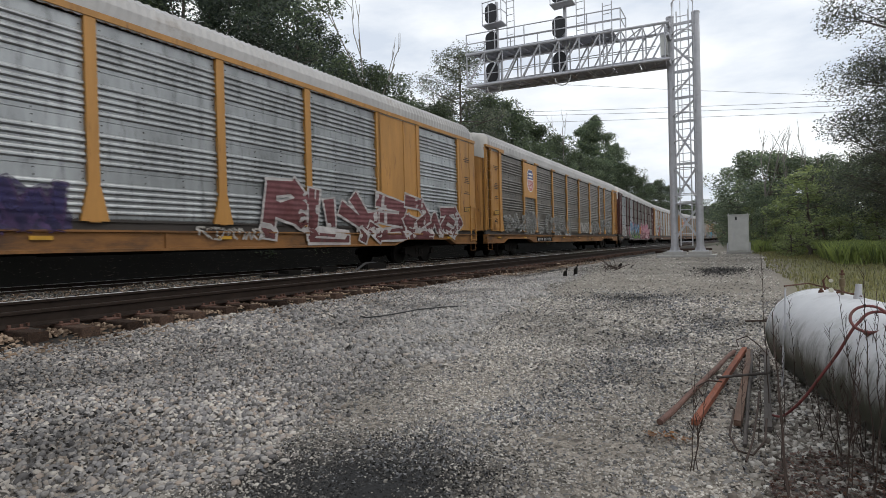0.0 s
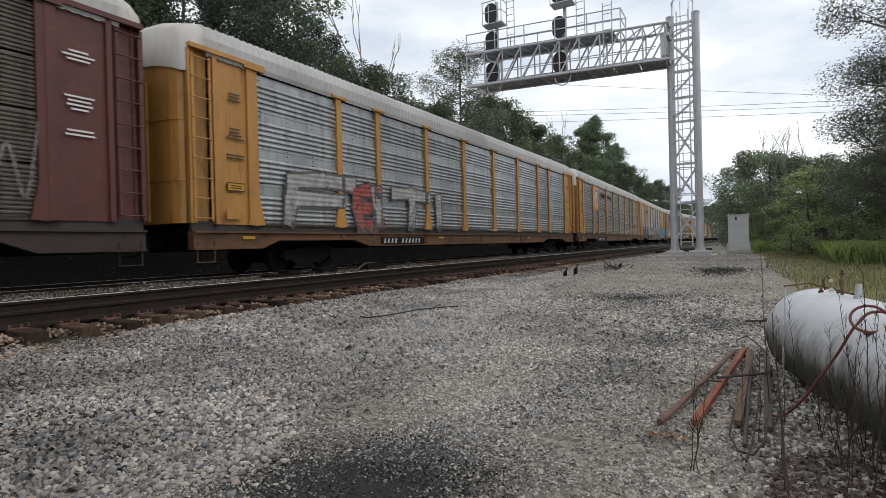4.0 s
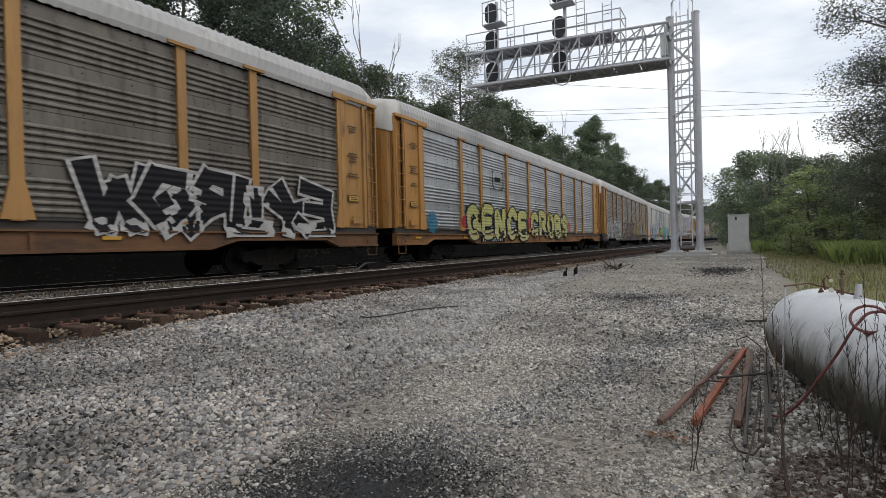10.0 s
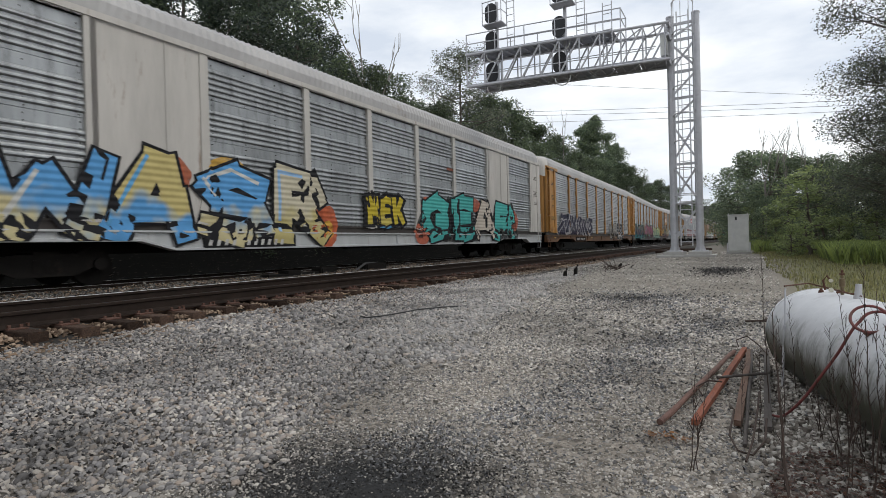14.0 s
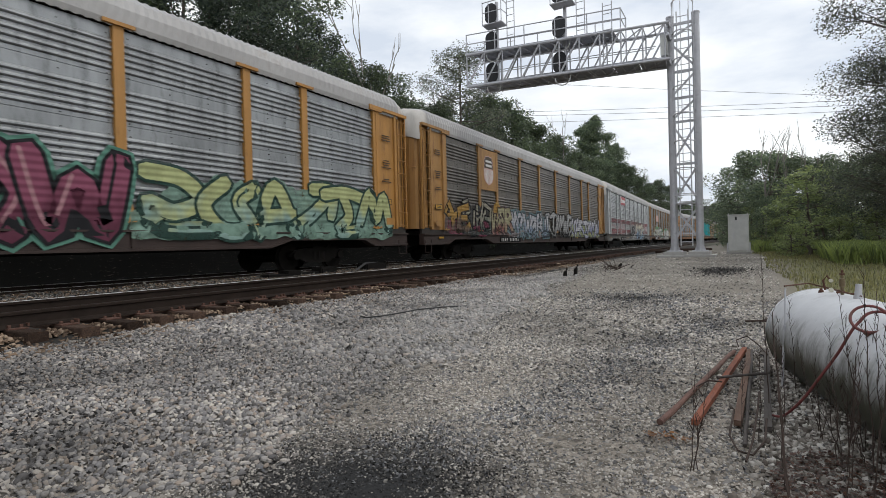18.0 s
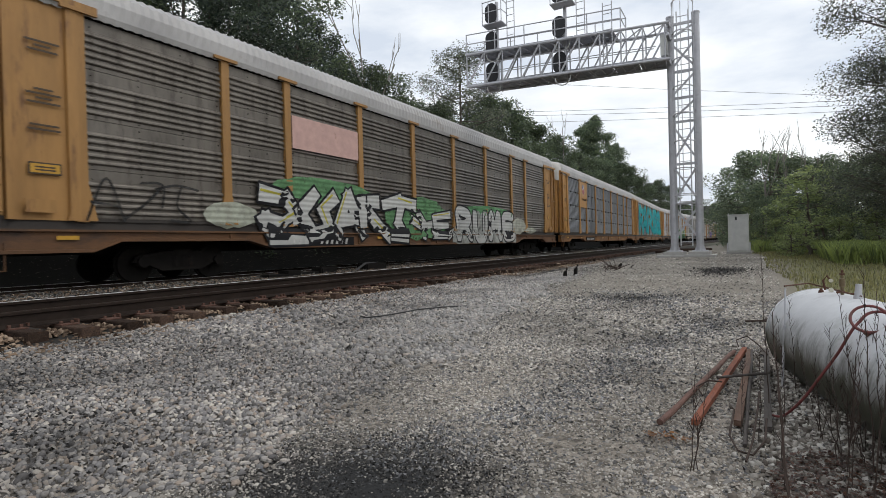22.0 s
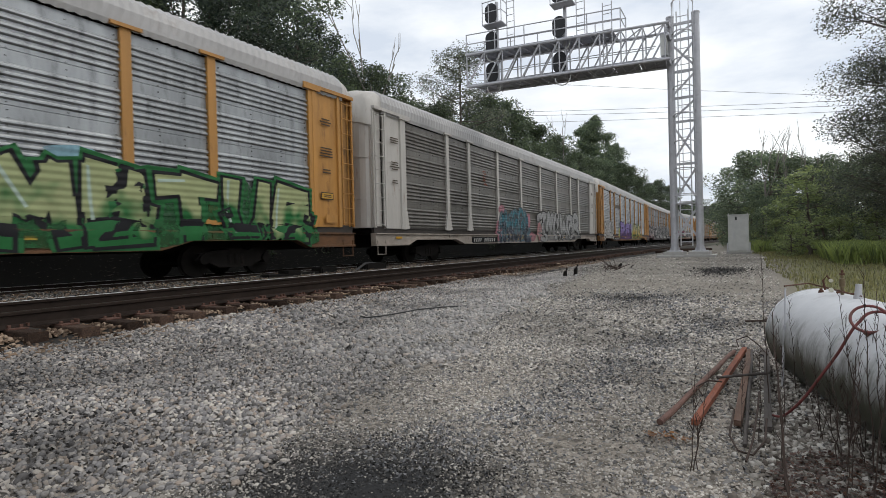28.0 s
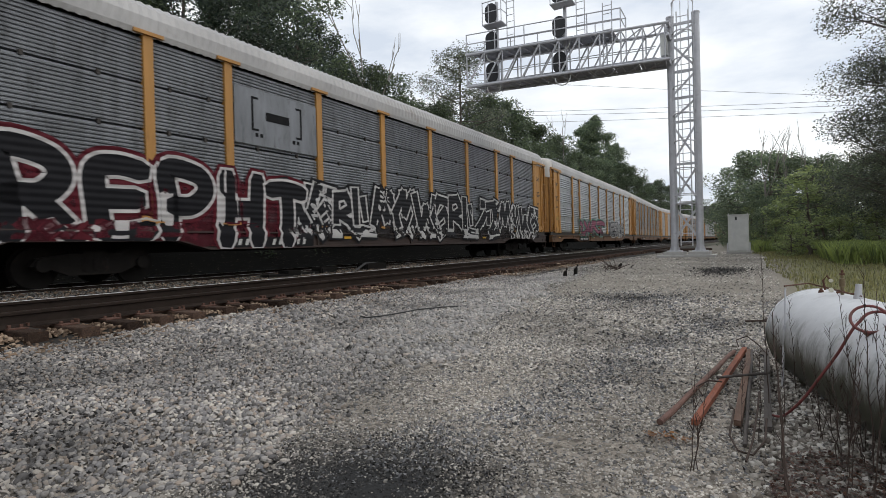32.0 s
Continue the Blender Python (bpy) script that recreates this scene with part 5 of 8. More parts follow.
def make_tree(height, spread, leaves, size, leaf_mat, seed, bare=0.35, trunk=0.16, density=1.0, upright=1.0, clump=1.0):
    """A tapered trunk with limbs and a crown of many leaves with gaps between the clumps."""
    rnd = random.Random(seed)
    ob = new("tree")
    bm = bmn()
    lean = (rnd.uniform(-0.04, 0.04), rnd.uniform(-0.04, 0.04))
    axis = [Vector((lean[0] * height * k / 8 + rnd.uniform(-0.1, 0.1) * (k > 0), lean[1] * height * k / 8 + rnd.uniform(-0.1, 0.1) * (k > 0), height * 0.95 * k / 8 - 0.3 * (k == 0))) for k in range(9)]
    tube(bm, axis, [trunk * (1.1 - k / 8) + 0.02 for k in range(9)], 8)
    centres, radii = [], []
    for k in range(int(13 * density)):
        f = bare + (0.97 - bare) * (k + rnd.random()) / (13 * density)
        i = min(7, int(f * 8))
        base = axis[i].lerp(axis[i + 1], f * 8 - i)
        reach = spread * (0.35 + 0.75 * math.sin(math.pi * min(1, (f - bare) / (1 - bare) * 0.8 + 0.22))) * rnd.uniform(0.7, 1.1)
        a = k * 2.4 + rnd.uniform(-0.4, 0.4)
        rise = rnd.uniform(0.1, 0.5) * upright
        end = base + Vector((math.cos(a) * reach, math.sin(a) * reach, reach * rise))
        mid = base.lerp(end, 0.5) + Vector((0, 0, -0.1 * reach * rnd.random()))
        r0 = trunk * 0.42 * (1.15 - f)
        tube(bm, [base, mid, end], [r0 + 0.015, r0 * 0.6 + 0.01, 0.008], 5)
        for j in range(4):
            t = 0.45 + 0.2 * j
            c = base.lerp(end, min(t, 1.02)) + Vector([rnd.uniform(-0.35, 0.35) * spread * 0.45 for _ in range(3)])
            centres.append(c)
            radii.append(spread * rnd.uniform(0.16, 0.34) * clump)
            tube(bm, [base.lerp(end, t * 0.8), c], [r0 * 0.4 + 0.008, 0.006], 4)
    top = axis[-1]
    for j in range(3):
        centres.append(top + Vector((rnd.uniform(-0.3, 0.3) * spread, rnd.uniform(-0.3, 0.3) * spread, rnd.uniform(-0.5, 0.2))))
        radii.append(spread * 0.22)
    part("trunk", bm, M_BARK, ob)
    v, f = leaf_cloud(centres, radii, leaves, size, seed)
    put("crown", arrays_mesh("crown", v, f, leaf_mat), ob)
    return ob


TREE_KINDS = {
    "dark_a": (make_tree(13, 3.6, 13500, 0.14, M_LEAF_DARK, 11), "tall dark green broadleaf tree on the wooded bank", 13),
    "dark_b": (make_tree(13, 3.0, 12000, 0.14, M_LEAF_DARK, 12, 0.3), "tall dark green broadleaf tree on the wooded bank", 13),
    "mid_a": (make_tree(11, 3.2, 12000, 0.14, M_LEAF, 13, 0.22), "green broadleaf tree on the wooded bank", 11),
    "mid_b": (make_tree(9, 3.0, 15000, 0.13, M_LEAF, 14, 0.12), "bushy green tree at the wood's edge", 9),
    "far_a": (make_tree(14, 4.2, 9000, 0.25, M_LEAF, 15, 0.12), "green tree in the distant wood", 14),
    "far_b": (make_tree(14, 3.6, 8500, 0.25, M_LEAF, 16, 0.15), "dark green tree in the distant wood", 14),
    "thin": (make_tree(15, 2.9, 15000, 0.12, M_LEAF_THIN, 19, 0.42, 0.13, 2.4, 1.0), "thin-leaved greyish tree above the train", 15),
    "poplar": (make_tree(20, 3.3, 30000, 0.30, M_LEAF_SUN, 18, 0.1, 0.25, 2.6, 1.1, 1.5), "tall light green tree standing above the wood", 20),
}
used = set()


def plant(kind, x, y, h, spin, wide=1.0):
    src, label, base_h = TREE_KINDS[kind]
    ob = src if kind not in used else copy_thing(src, pose(0, 0, 0))
    used.add(kind)
    tagged(ob, label, "tree", "trees of the wooded bank" if x < -10 else "trees beyond the lot")
    s = h / base_h
    ob.location, ob.rotation_euler, ob.scale = (x, y, ground_z(x, y) - (1.6 if x < -15 else 0.1)), (0, 0, spin), (s * wide, s * wide, s)
    return ob


rt = random.Random(21)
BANK = [(-24, 7.0, 12.2), (-21, 7.3, 11.4), (-25, 10.4, 12.7), (-22, 10.8, 13), (-24, 13.9, 13.6), (-21, 14.1, 13.2), (-25, 19.3, 14.6), (-22, 19.2, 14), (-24, 23.6, 14.9),
        (-26, 28.2, 14.6), (-23.5, 27.6, 12.6), (-21, 26.5, 11.6), (-22, 29.6, 12.2), (-21, 31.5, 11.6), (-20.5, 33.5, 11.2), (-21, 36.6, 11.6), (-23, 40.8, 12.6)]
for i, (x, y, h) in enumerate(BANK):
    plant(("dark_a", "dark_b", "dark_a", "mid_a", "dark_b")[i % 5] if i < 11 else ("mid_a", "mid_b")[i % 2], x, y, h, rt.uniform(0, 6.28), 1.0 if i < 11 else 0.85)
for x, y, h in ((-28, 4.5, 13), (-30, 12, 14), (-29, 18, 15), (-31, 26, 15), (-33, 36, 13), (-20, 2.5, 11)):
    plant("dark_a", x, y, h, rt.uniform(0, 6.28))
plant("thin", -19.0, 35.4, 16.6, 1.0)
WOOD = [(-21, 42.9, 14.2), (-22, 48.8, 15.0), (-21, 49.9, 14.2), (-22, 56.3, 14.7), (-21, 58.0, 14.2), (-22, 65.5, 14.4), (-21, 67.3, 13.4), (-21, 72.9, 13.2), (-23, 80, 14), (-23, 88, 14),
        (-24, 97, 14.5), (-22, 108.3, 15.6), (-20, 112, 14.0), (-22, 124, 14.5), (-22, 135.6, 14.4), (-21, 150, 15.5), (-24, 167.4, 17.3), (-22, 180, 17.1), (-17, 200, 15), (-10, 222, 14), (-4, 240, 13), (3, 250, 13),
        (-13, 214, 14), (8, 256, 14), (14, 240, 14), (19, 228, 13), (24, 214, 12), (-28, 60, 15), (-29, 78, 15), (-30, 120, 16), (-31, 150, 17)]
for i, (x, y, h) in enumerate(WOOD):
    plant(("far_a", "far_b", "far_a")[i % 3], x, y, h, rt.uniform(0, 6.28), 0.8 if i < 8 else 1.0)
plant("poplar", -26, 101, 23.6, 0.4)
plant("poplar", -25.3, 114, 20.6, 2.0, 0.9)

RIGHT_KINDS = {
    "bush": (make_tree(4.5, 2.0, 9000, 0.10, M_LEAF_SUN, 31, 0.05, 0.07), "dense green bush at the edge of the grass", 4.5),
    "bush_dark": (make_tree(5.0, 1.9, 7500, 0.10, M_LEAF, 32, 0.08, 0.08), "dark green bushy tree by the grass, also added as hedge behind the train", 5.0),
    "bush_light": (make_tree(2.6, 1.1, 3600, 0.085, M_LEAF_LIGHT, 33, 0.04, 0.04), "light green young tree at the edge of the grass", 2.6),
    "big": (make_tree(9.5, 2.7, 52000, 0.062, M_LEAF_THIN, 34, 0.14, 0.16, 1.5, 1.0, 1.25), "large dark tree hanging over the grass", 9.5),
}
TREE_KINDS.update(RIGHT_KINDS)
for kind, x, y, h, wide in (("bush_dark", -2.4, 62, 5.0, 0.9), ("bush", -1.4, 50, 6.4, 0.9), ("bush", -0.4, 43, 6.6, 1.0), ("bush_dark", 0.6, 39, 6.0, 1.1), ("bush", 1.4, 36, 5.5, 1.0),
                            ("bush", 2.2, 34, 4.9, 1.0), ("bush_dark", 2.9, 31, 4.6, 1.0), ("bush_dark", 3.4, 27, 4.1, 1.0), ("bush", 4.2, 25, 3.8, 1.0), ("bush_dark", 5.0, 22, 3.7, 1.1),
                            ("bush", 1.2, 28, 2.6, 0.8), ("bush_dark", 2.3, 26, 3.0, 0.9), ("bush", 3.2, 23, 2.6, 0.9), ("bush_dark", 4.2, 20.5, 3.4, 0.9), ("bush", 0.3, 33, 2.8, 0.9), ("bush", -0.9, 40, 3.0, 1.0), ("bush_dark", -1.9, 52, 2.8, 0.8),
                            ("bush_light", 1.62, 22.8, 2.55, 1.15), ("bush_light", 0.75, 27, 1.5, 1.1), ("bush_light", 2.4, 22, 1.4, 1.1), ("big", 4.15, 17.5, 9.3, 0.95), ("big", 3.95, 17.2, 5.6, 1.25), ("big", 4.5, 18.0, 7.6, 1.0), ("big", 6.5, 24, 10, 1.1), ("bush_dark", 4.6, 16.5, 3.4, 0.9),
                            ("bush_dark", 0.3, 70, 7, 1.3), ("bush", 3, 60, 8, 1.3), ("bush_dark", 6, 48, 6.3, 1.3), ("bush", 8, 36, 5.0, 1.3), ("bush_light", 1.0, 20.5, 1.1, 1.0), ("bush_light", 3.0, 19.5, 1.5, 1.1), ("bush_light", -0.2, 36, 2.4, 1.2), ("bush_light", 2.2, 28, 3.6, 1.1)):
    plant(kind, x, y, h, rt.uniform(0, 6.28), wide)

# Added hedge, unseen behind the train, to keep sky light off the bank.
for k in range(12):
    plant("bush_dark", -17.6 + rt.uniform(-0.5, 0.5), 1.0 + 4.2 * k, rt.uniform(3.6, 4.6), rt.uniform(0, 6.28), 1.25)


def snag(x, y, z0, h, spread, seed, mat=None):
    """A dead tree: bare forked limbs."""
    rnd = random.Random(seed)
    ob = tagged(new("dead_tree"), "bare grey dead tree above the green wood", "dead tree", "dead trees")
    def limb(p, d, l, r, depth):
        q = p + d * l
        bm = bmn()
        m = p.lerp(q, 0.5) + Vector((rnd.uniform(-0.05, 0.05) * l, rnd.uniform(-0.05, 0.05) * l, 0))
        tube(bm, [p, m, q], [r, r * 0.8, r * 0.55], 6)
        part("limb" if depth else "trunk", bm, M_DEADWOOD, ob)
        if depth < 3:
            for _ in range(2 if depth else 3):
                e = (d + Vector((rnd.uniform(-1, 1), rnd.uniform(-1, 1), rnd.uniform(-0.1, 0.6))) * spread).normalized()
                limb(p.lerp(q, rnd.uniform(0.65, 1.0)), e, l * rnd.uniform(0.45, 0.75), r * 0.62, depth + 1)
    limb(Vector((x, y, z0)), Vector((0.02, 0, 1)), h * 0.55, 0.0055 * h + 0.01, 0)


snag(0.41, 33, 0.3, 6.7, 0.3, 5)
snag(1.35, 33.5, 0.3, 6.2, 0.3, 6)
snag(2.35, 31, 0.3, 5.5, 0.32, 7)
snag(-20, 25.6, 3, 14.0, 0.4, 8)
snag(-20.6, 66, 3, 13.0, 0.5, 9)


# ---- grass ----
def build_grass(name, label, spots, blades, length, mat, seed):
    rg = np.random.default_rng(seed)
    v, n = [], 0
    pts = np.concatenate([np.stack([rg.uniform(x0, x1, int(c * blades)), rg.uniform(y0, y1, int(c * blades))], 1) for x0, x1, y0, y1, c in spots])
    keep = pts[:, 0] > 0.45 + 0.5 * np.sin(pts[:, 1] * 0.7) * 0.3 - 0.03 * np.maximum(0, pts[:, 1] - 10)
    pts = pts[keep]
    z = np.array([ground_z(x, y) for x, y in pts])
    m = len(pts)
    a = rg.uniform(0, 2 * np.pi, m)
    h = length * rg.uniform(0.4, 1.15, m)
    w = 0.004 + 0.005 * rg.random(m)
    lean = rg.normal(size=(m, 2)) * 0.16 * h[:, None]
    base = np.stack([pts[:, 0], pts[:, 1], z - 0.01], 1)
    side = np.stack([np.cos(a) * w, np.sin(a) * w, 0 * a], 1)
    mid = base + np.stack([lean[:, 0] * 0.35, lean[:, 1] * 0.35, h * 0.6], 1)
    tip = base + np.stack([lean[:, 0], lean[:, 1], h], 1)
    quad = np.stack([base - side, base + side, mid + side * 0.8, tip], 1).reshape(-1, 3)
    me = arrays_mesh(name, quad, np.arange(m * 4).reshape(-1, 4), mat)
    return tagged(new(name, me), label, "grass", kind="stuff")


build_grass("mown_grass", "short olive grass on the verge beyond the tank", [(0.2, 7, 9, 26, 1.0), (-1.0, 2, 22, 40, 0.25)], 34000, 0.10, M_GRASS_DRY, 5)
build_grass("tall_grass", "tall green grass along the bushes", [(1.75, 3.6, 16.6, 20.6, 0.75), (3.0, 6.0, 17.0, 21, 0.5), (1.9, 4.5, 20, 25, 0.6), (-0.4, 3, 26, 38, 0.35)], 36000, 0.52, M_GRASS, 6)


# ---- loose stones ----
HEX_QUADS = [(k, (k + 1) % 6, 6 + (k + 1) % 6, 6 + k) for k in range(6)] + [(6, 7, 8, 9), (6, 9, 10, 11)]


def stone_field(name, label, x, y, size, mat, seed, lift=0.3, flat=0.62, rounded=False, chip=False, pebble=False):
    rg = np.random.default_rng(seed)
    m = len(x)
    cube = np.array([(-1, -1, -1), (1, -1, -1), (1, 1, -1), (-1, 1, -1), (-1, -1, 1), (1, -1, 1), (1, 1, 1), (-1, 1, 1)], float) * 0.5
    quads = np.array([(3, 2, 1, 0), (4, 5, 6, 7), (0, 1, 5, 4), (1, 2, 6, 5), (2, 3, 7, 6), (3, 0, 4, 7)])
    v = cube[None] + rg.uniform(-0.2, 0.2, (m, 8, 3))
    if pebble:
        v = cube[None] * np.array([1, 1, 1]) * np.where(cube[None, :, 2:] > 0, 0.62, 1.1) + rg.uniform(-0.13, 0.13, (m, 8, 3))
    if rounded:
        ang = np.arange(6) * math.pi / 3
        low = np.stack([0.6 * np.cos(ang), 0.6 * np.sin(ang), 0 * ang - 0.3], 1)
        high = np.stack([0.42 * np.cos(ang), 0.42 * np.sin(ang), 0 * ang + 0.42], 1)
        quads = np.array(HEX_QUADS)
        v = np.concatenate([low, high])[None] + rg.uniform(-0.17, 0.17, (m, 12, 3))
    if chip:
        base = np.array([(-0.6, -0.5, -0.3), (0.6, -0.5, -0.3), (0.6, 0.5, -0.3), (-0.6, 0.5, -0.3), (0, 0, 0.5)])
        quads = np.array([(0, 1, 4), (1, 2, 4), (2, 3, 4), (3, 0, 4)])
        v = base[None] + rg.uniform(-0.22, 0.22, (m, 5, 3))
    s = size[:, None] * np.stack([rg.uniform(0.85, 1.7, m), rg.uniform(0.65, 1.1, m), rg.uniform(0.4, 0.85, m) * flat / 0.62], 1)
    v = v * s[:, None, :]
    if not rounded and not chip:
        quads = quads[1:]
    q = rg.normal(size=(m, 4)) * np.array([1, 0.3 if rounded else 0.35, 0.3 if rounded else 0.35, 1])
    q /= np.linalg.norm(q, axis=1)[:, None]
    w, a, b, c = q.T
    R = np.stack([np.stack([1 - 2 * (b * b + c * c), 2 * (a * b - w * c), 2 * (a * c + w * b)], -1),
                  np.stack([2 * (a * b + w * c), 1 - 2 * (a * a + c * c), 2 * (b * c - w * a)], -1),
                  np.stack([2 * (a * c - w * b), 2 * (b * c + w * a), 1 - 2 * (a * a + b * b)], -1)], 1)
    v = np.einsum("mij,mkj->mki", R, v)
    z = np.array([ground_z(p, r) + 0.035 * noise.noise(Vector((p * 0.45, r * 0.45, 3))) + 0.015 * noise.noise(Vector((p * 1.7, r * 1.7, 9))) for p, r in zip(x, y)])
    v += np.stack([x, y, z + size * lift * rg.uniform(0.2, 1.3, m)], 1)[:, None, :]
    f = (quads[None] + v.shape[1] * np.arange(m)[:, None, None]).reshape(-1, quads.shape[1])
    me = arrays_mesh(name, v.reshape(-1, 3), f, mat)
    if pebble:
        me.polygons.foreach_set("use_smooth", [True] * len(me.polygons))
    return tagged(new(name, me), label, "gravel", kind="stuff")


def stony(name, a, b, c, hues=(), single=False, dusty=False):
    m = bpy.data.materials.new(name)
    m.use_nodes = True
    n, l = m.node_tree.nodes, m.node_tree.links
    p = n["Principled BSDF"]
    p.inputs["Roughness"].default_value = 0.85
    p.inputs["Specular IOR Level"].default_value = 0.2
    ge = n.new("ShaderNodeNewGeometry")
    ramp = n.new("ShaderNodeValToRGB")
    e = ramp.color_ramp.elements
    e[0].color, e[1].color = (*a, 1), (*c, 1)
    mid = e.new(0.55)
    mid.color = (*b, 1)
    e[-1].position = 0.97
    for at, tint in hues:
        e.new(at).color = (*tint, 1)
    l.new(n.new("ShaderNodeObjectInfo").outputs["Random"] if single else ge.outputs["Random Per Island"], ramp.inputs["Fac"])
    no = n.new("ShaderNodeTexNoise")
    no.inputs["Scale"].default_value = 60
    no.inputs["Detail"].default_value = 5
    l.new(ge.outputs["Position"], no.inputs["Vector"])
    r = n.new("ShaderNodeMapRange")
    r.inputs["To Min"].default_value, r.inputs["To Max"].default_value = 0.72, 1.28
    l.new(no.outputs["Fac"], r.inputs["Value"])
    mx = n.new("ShaderNodeMix")
    mx.data_type, mx.blend_type = "RGBA", "MULTIPLY"
    mx.inputs[0].default_value = 1
    l.new(ramp.outputs["Color"], mx.inputs[6])
    l.new(r.outputs["Result"], mx.inputs[7])
    wide = n.new("ShaderNodeTexNoise")
    wide.inputs["Scale"].default_value = 0.8
    wide.inputs["Detail"].default_value = 5
    l.new(ge.outputs["Position"], wide.inputs["Vector"])
    r2 = n.new("ShaderNodeMapRange")
    r2.inputs["From Min"].default_value, r2.inputs["From Max"].default_value = 0.32, 0.68
    r2.inputs["To Min"].default_value, r2.inputs["To Max"].default_value = 0.55, 1.35
    l.new(wide.outputs["Fac"], r2.inputs["Value"])
    m2 = n.new("ShaderNodeMix")
    m2.data_type, m2.blend_type = "RGBA", "MULTIPLY"
    m2.inputs[0].default_value = 1
    l.new(mx.outputs[2], m2.inputs[6])
    l.new(r2.outputs["Result"], m2.inputs[7])
    last = m2.outputs[2]
    if dusty:        # pale stone dust in a band where the lot meets the ballast
        xyz = n.new("ShaderNodeSeparateXYZ")
        l.new(ge.outputs["Position"], xyz.inputs["Vector"])
        e = n.new("ShaderNodeMath")
        e.operation = "MULTIPLY_ADD"
        e.inputs[1].default_value = 0.18
        l.new(xyz.outputs["Y"], e.inputs[0])
        l.new(xyz.outputs["X"], e.inputs[2])
        e2 = n.new("ShaderNodeMath")
        e2.operation = "MULTIPLY_ADD"
        e2.inputs[1].default_value = 1.6
        l.new(wide.outputs["Fac"], e2.inputs[0])
        l.new(e.outputs[0], e2.inputs[2])
        r3 = n.new("ShaderNodeMapRange")
        r3.inputs["From Min"].default_value, r3.inputs["From Max"].default_value = -3.6, -1.4
        r3.inputs["To Max"].default_value = 0.42
        l.new(e2.outputs[0], r3.inputs["Value"])
        m3 = n.new("ShaderNodeMix")
        m3.data_type = "RGBA"
        m3.inputs[7].default_value = (0.46, 0.44, 0.415, 1)
        far = n.new("ShaderNodeMapRange")
        far.inputs["From Min"].default_value, far.inputs["From Max"].default_value = 2.4, 5.0
        l.new(xyz.outputs["Y"], far.inputs["Value"])
        both = n.new("ShaderNodeMath")
        both.operation = "MULTIPLY"
        l.new(r3.outputs["Result"], both.inputs[0])
        l.new(far.outputs["Result"], both.inputs[1])
        l.new(both.outputs[0], m3.inputs[0])
        l.new(last, m3.inputs[6])
        last = m3.outputs[2]
    l.new(last, p.inputs["Base Color"])
    return m


BALLAST_TONES = ((0.085, 0.079, 0.075), (0.285, 0.265, 0.243), (0.44, 0.40, 0.35), ((0.3, (0.195, 0.186, 0.183)), (0.68, (0.31, 0.25, 0.20)), (0.76, (0.25, 0.24, 0.236))))
M_BALLAST = stony("grey_ballast_stone", *BALLAST_TONES, dusty=True)
M_BALLAST_SINGLE = stony("grey_single_stone", *BALLAST_TONES, True)
M_BALLAST_DIM = stony("dark_grey_ballast", (0.035, 0.034, 0.032), (0.105, 0.10, 0.093), (0.24, 0.225, 0.2))
M_LOTSTONE = stony("grey_lot_stone", (0.17, 0.158, 0.142), (0.43, 0.40, 0.362), (0.58, 0.535, 0.475))
M_BALLAST_RUSTY = stony("rust_stained_ballast", (0.08, 0.052, 0.036), (0.23, 0.16, 0.11), (0.38, 0.29, 0.21))
M_GRIT = stony("fine_grey_grit", (0.13, 0.122, 0.114), (0.32, 0.29, 0.252), (0.50, 0.465, 0.415), ((0.14, (0.15, 0.15, 0.158)), (0.36, (0.27, 0.25, 0.225))))
M_COBBLE = stony("mixed_rounded_gravel", (0.07, 0.055, 0.045), (0.25, 0.225, 0.196), (0.56, 0.53, 0.485))


M_TRACKGRIT = stony("dark_bluish_grit", (0.06, 0.06, 0.063), (0.15, 0.15, 0.155), (0.30, 0.295, 0.295))
M_DAMP = stony("dark_damp_grit", (0.022, 0.021, 0.02), (0.055, 0.052, 0.05), (0.16, 0.15, 0.14))


def single_stones(xs, ys, sizes):
    """Loose stones nearest the viewer, each on its own, on a few shared shapes."""
    rnd = random.Random(17)
    shapes = []
    for k in range(8):
        bm = bmn()
        rings = []
        for rad, z in ((0.44, -0.42), (0.62, -0.12), (0.52, 0.25), (0.28, 0.44)):
            rings.append([bm.verts.new((rad * math.cos(a * math.pi / 3.5) * rnd.uniform(0.85, 1.2), rad * math.sin(a * math.pi / 3.5) * rnd.uniform(0.75, 1.0), z + rnd.uniform(-0.06, 0.06))) for a in range(7)])
        for r, q in zip(rings, rings[1:]):
            for a in range(7):
                bm.faces.new((r[a], r[(a + 1) % 7], q[(a + 1) % 7], q[a]))
        bm.faces.new(rings[0][::-1])
        bm.faces.new(rings[-1])
        shapes.append(mesh_of("stone", bm, M_BALLAST_SINGLE))
    for x, y, s in zip(xs, ys, sizes):
        x, y, s = float(x), float(y), float(s)
        z = ground_z(x, y) + 0.035 * noise.noise(Vector((x * 0.45, y * 0.45, 3))) + 0.015 * noise.noise(Vector((x * 1.7, y * 1.7, 9)))
        m = pose(x, y, z + 0.22 * s, rnd.uniform(-14, 14), rnd.uniform(-14, 14), rnd.uniform(0, 360)) @ Matrix.Diagonal((s * 1.25, s * 1.1, s * 0.8, 1))
        put("stone", rnd.choice(shapes), ground, m)


def edge_of_ballast(y):
    return -1.95 - 0.18 * y + 0.002 * y * y


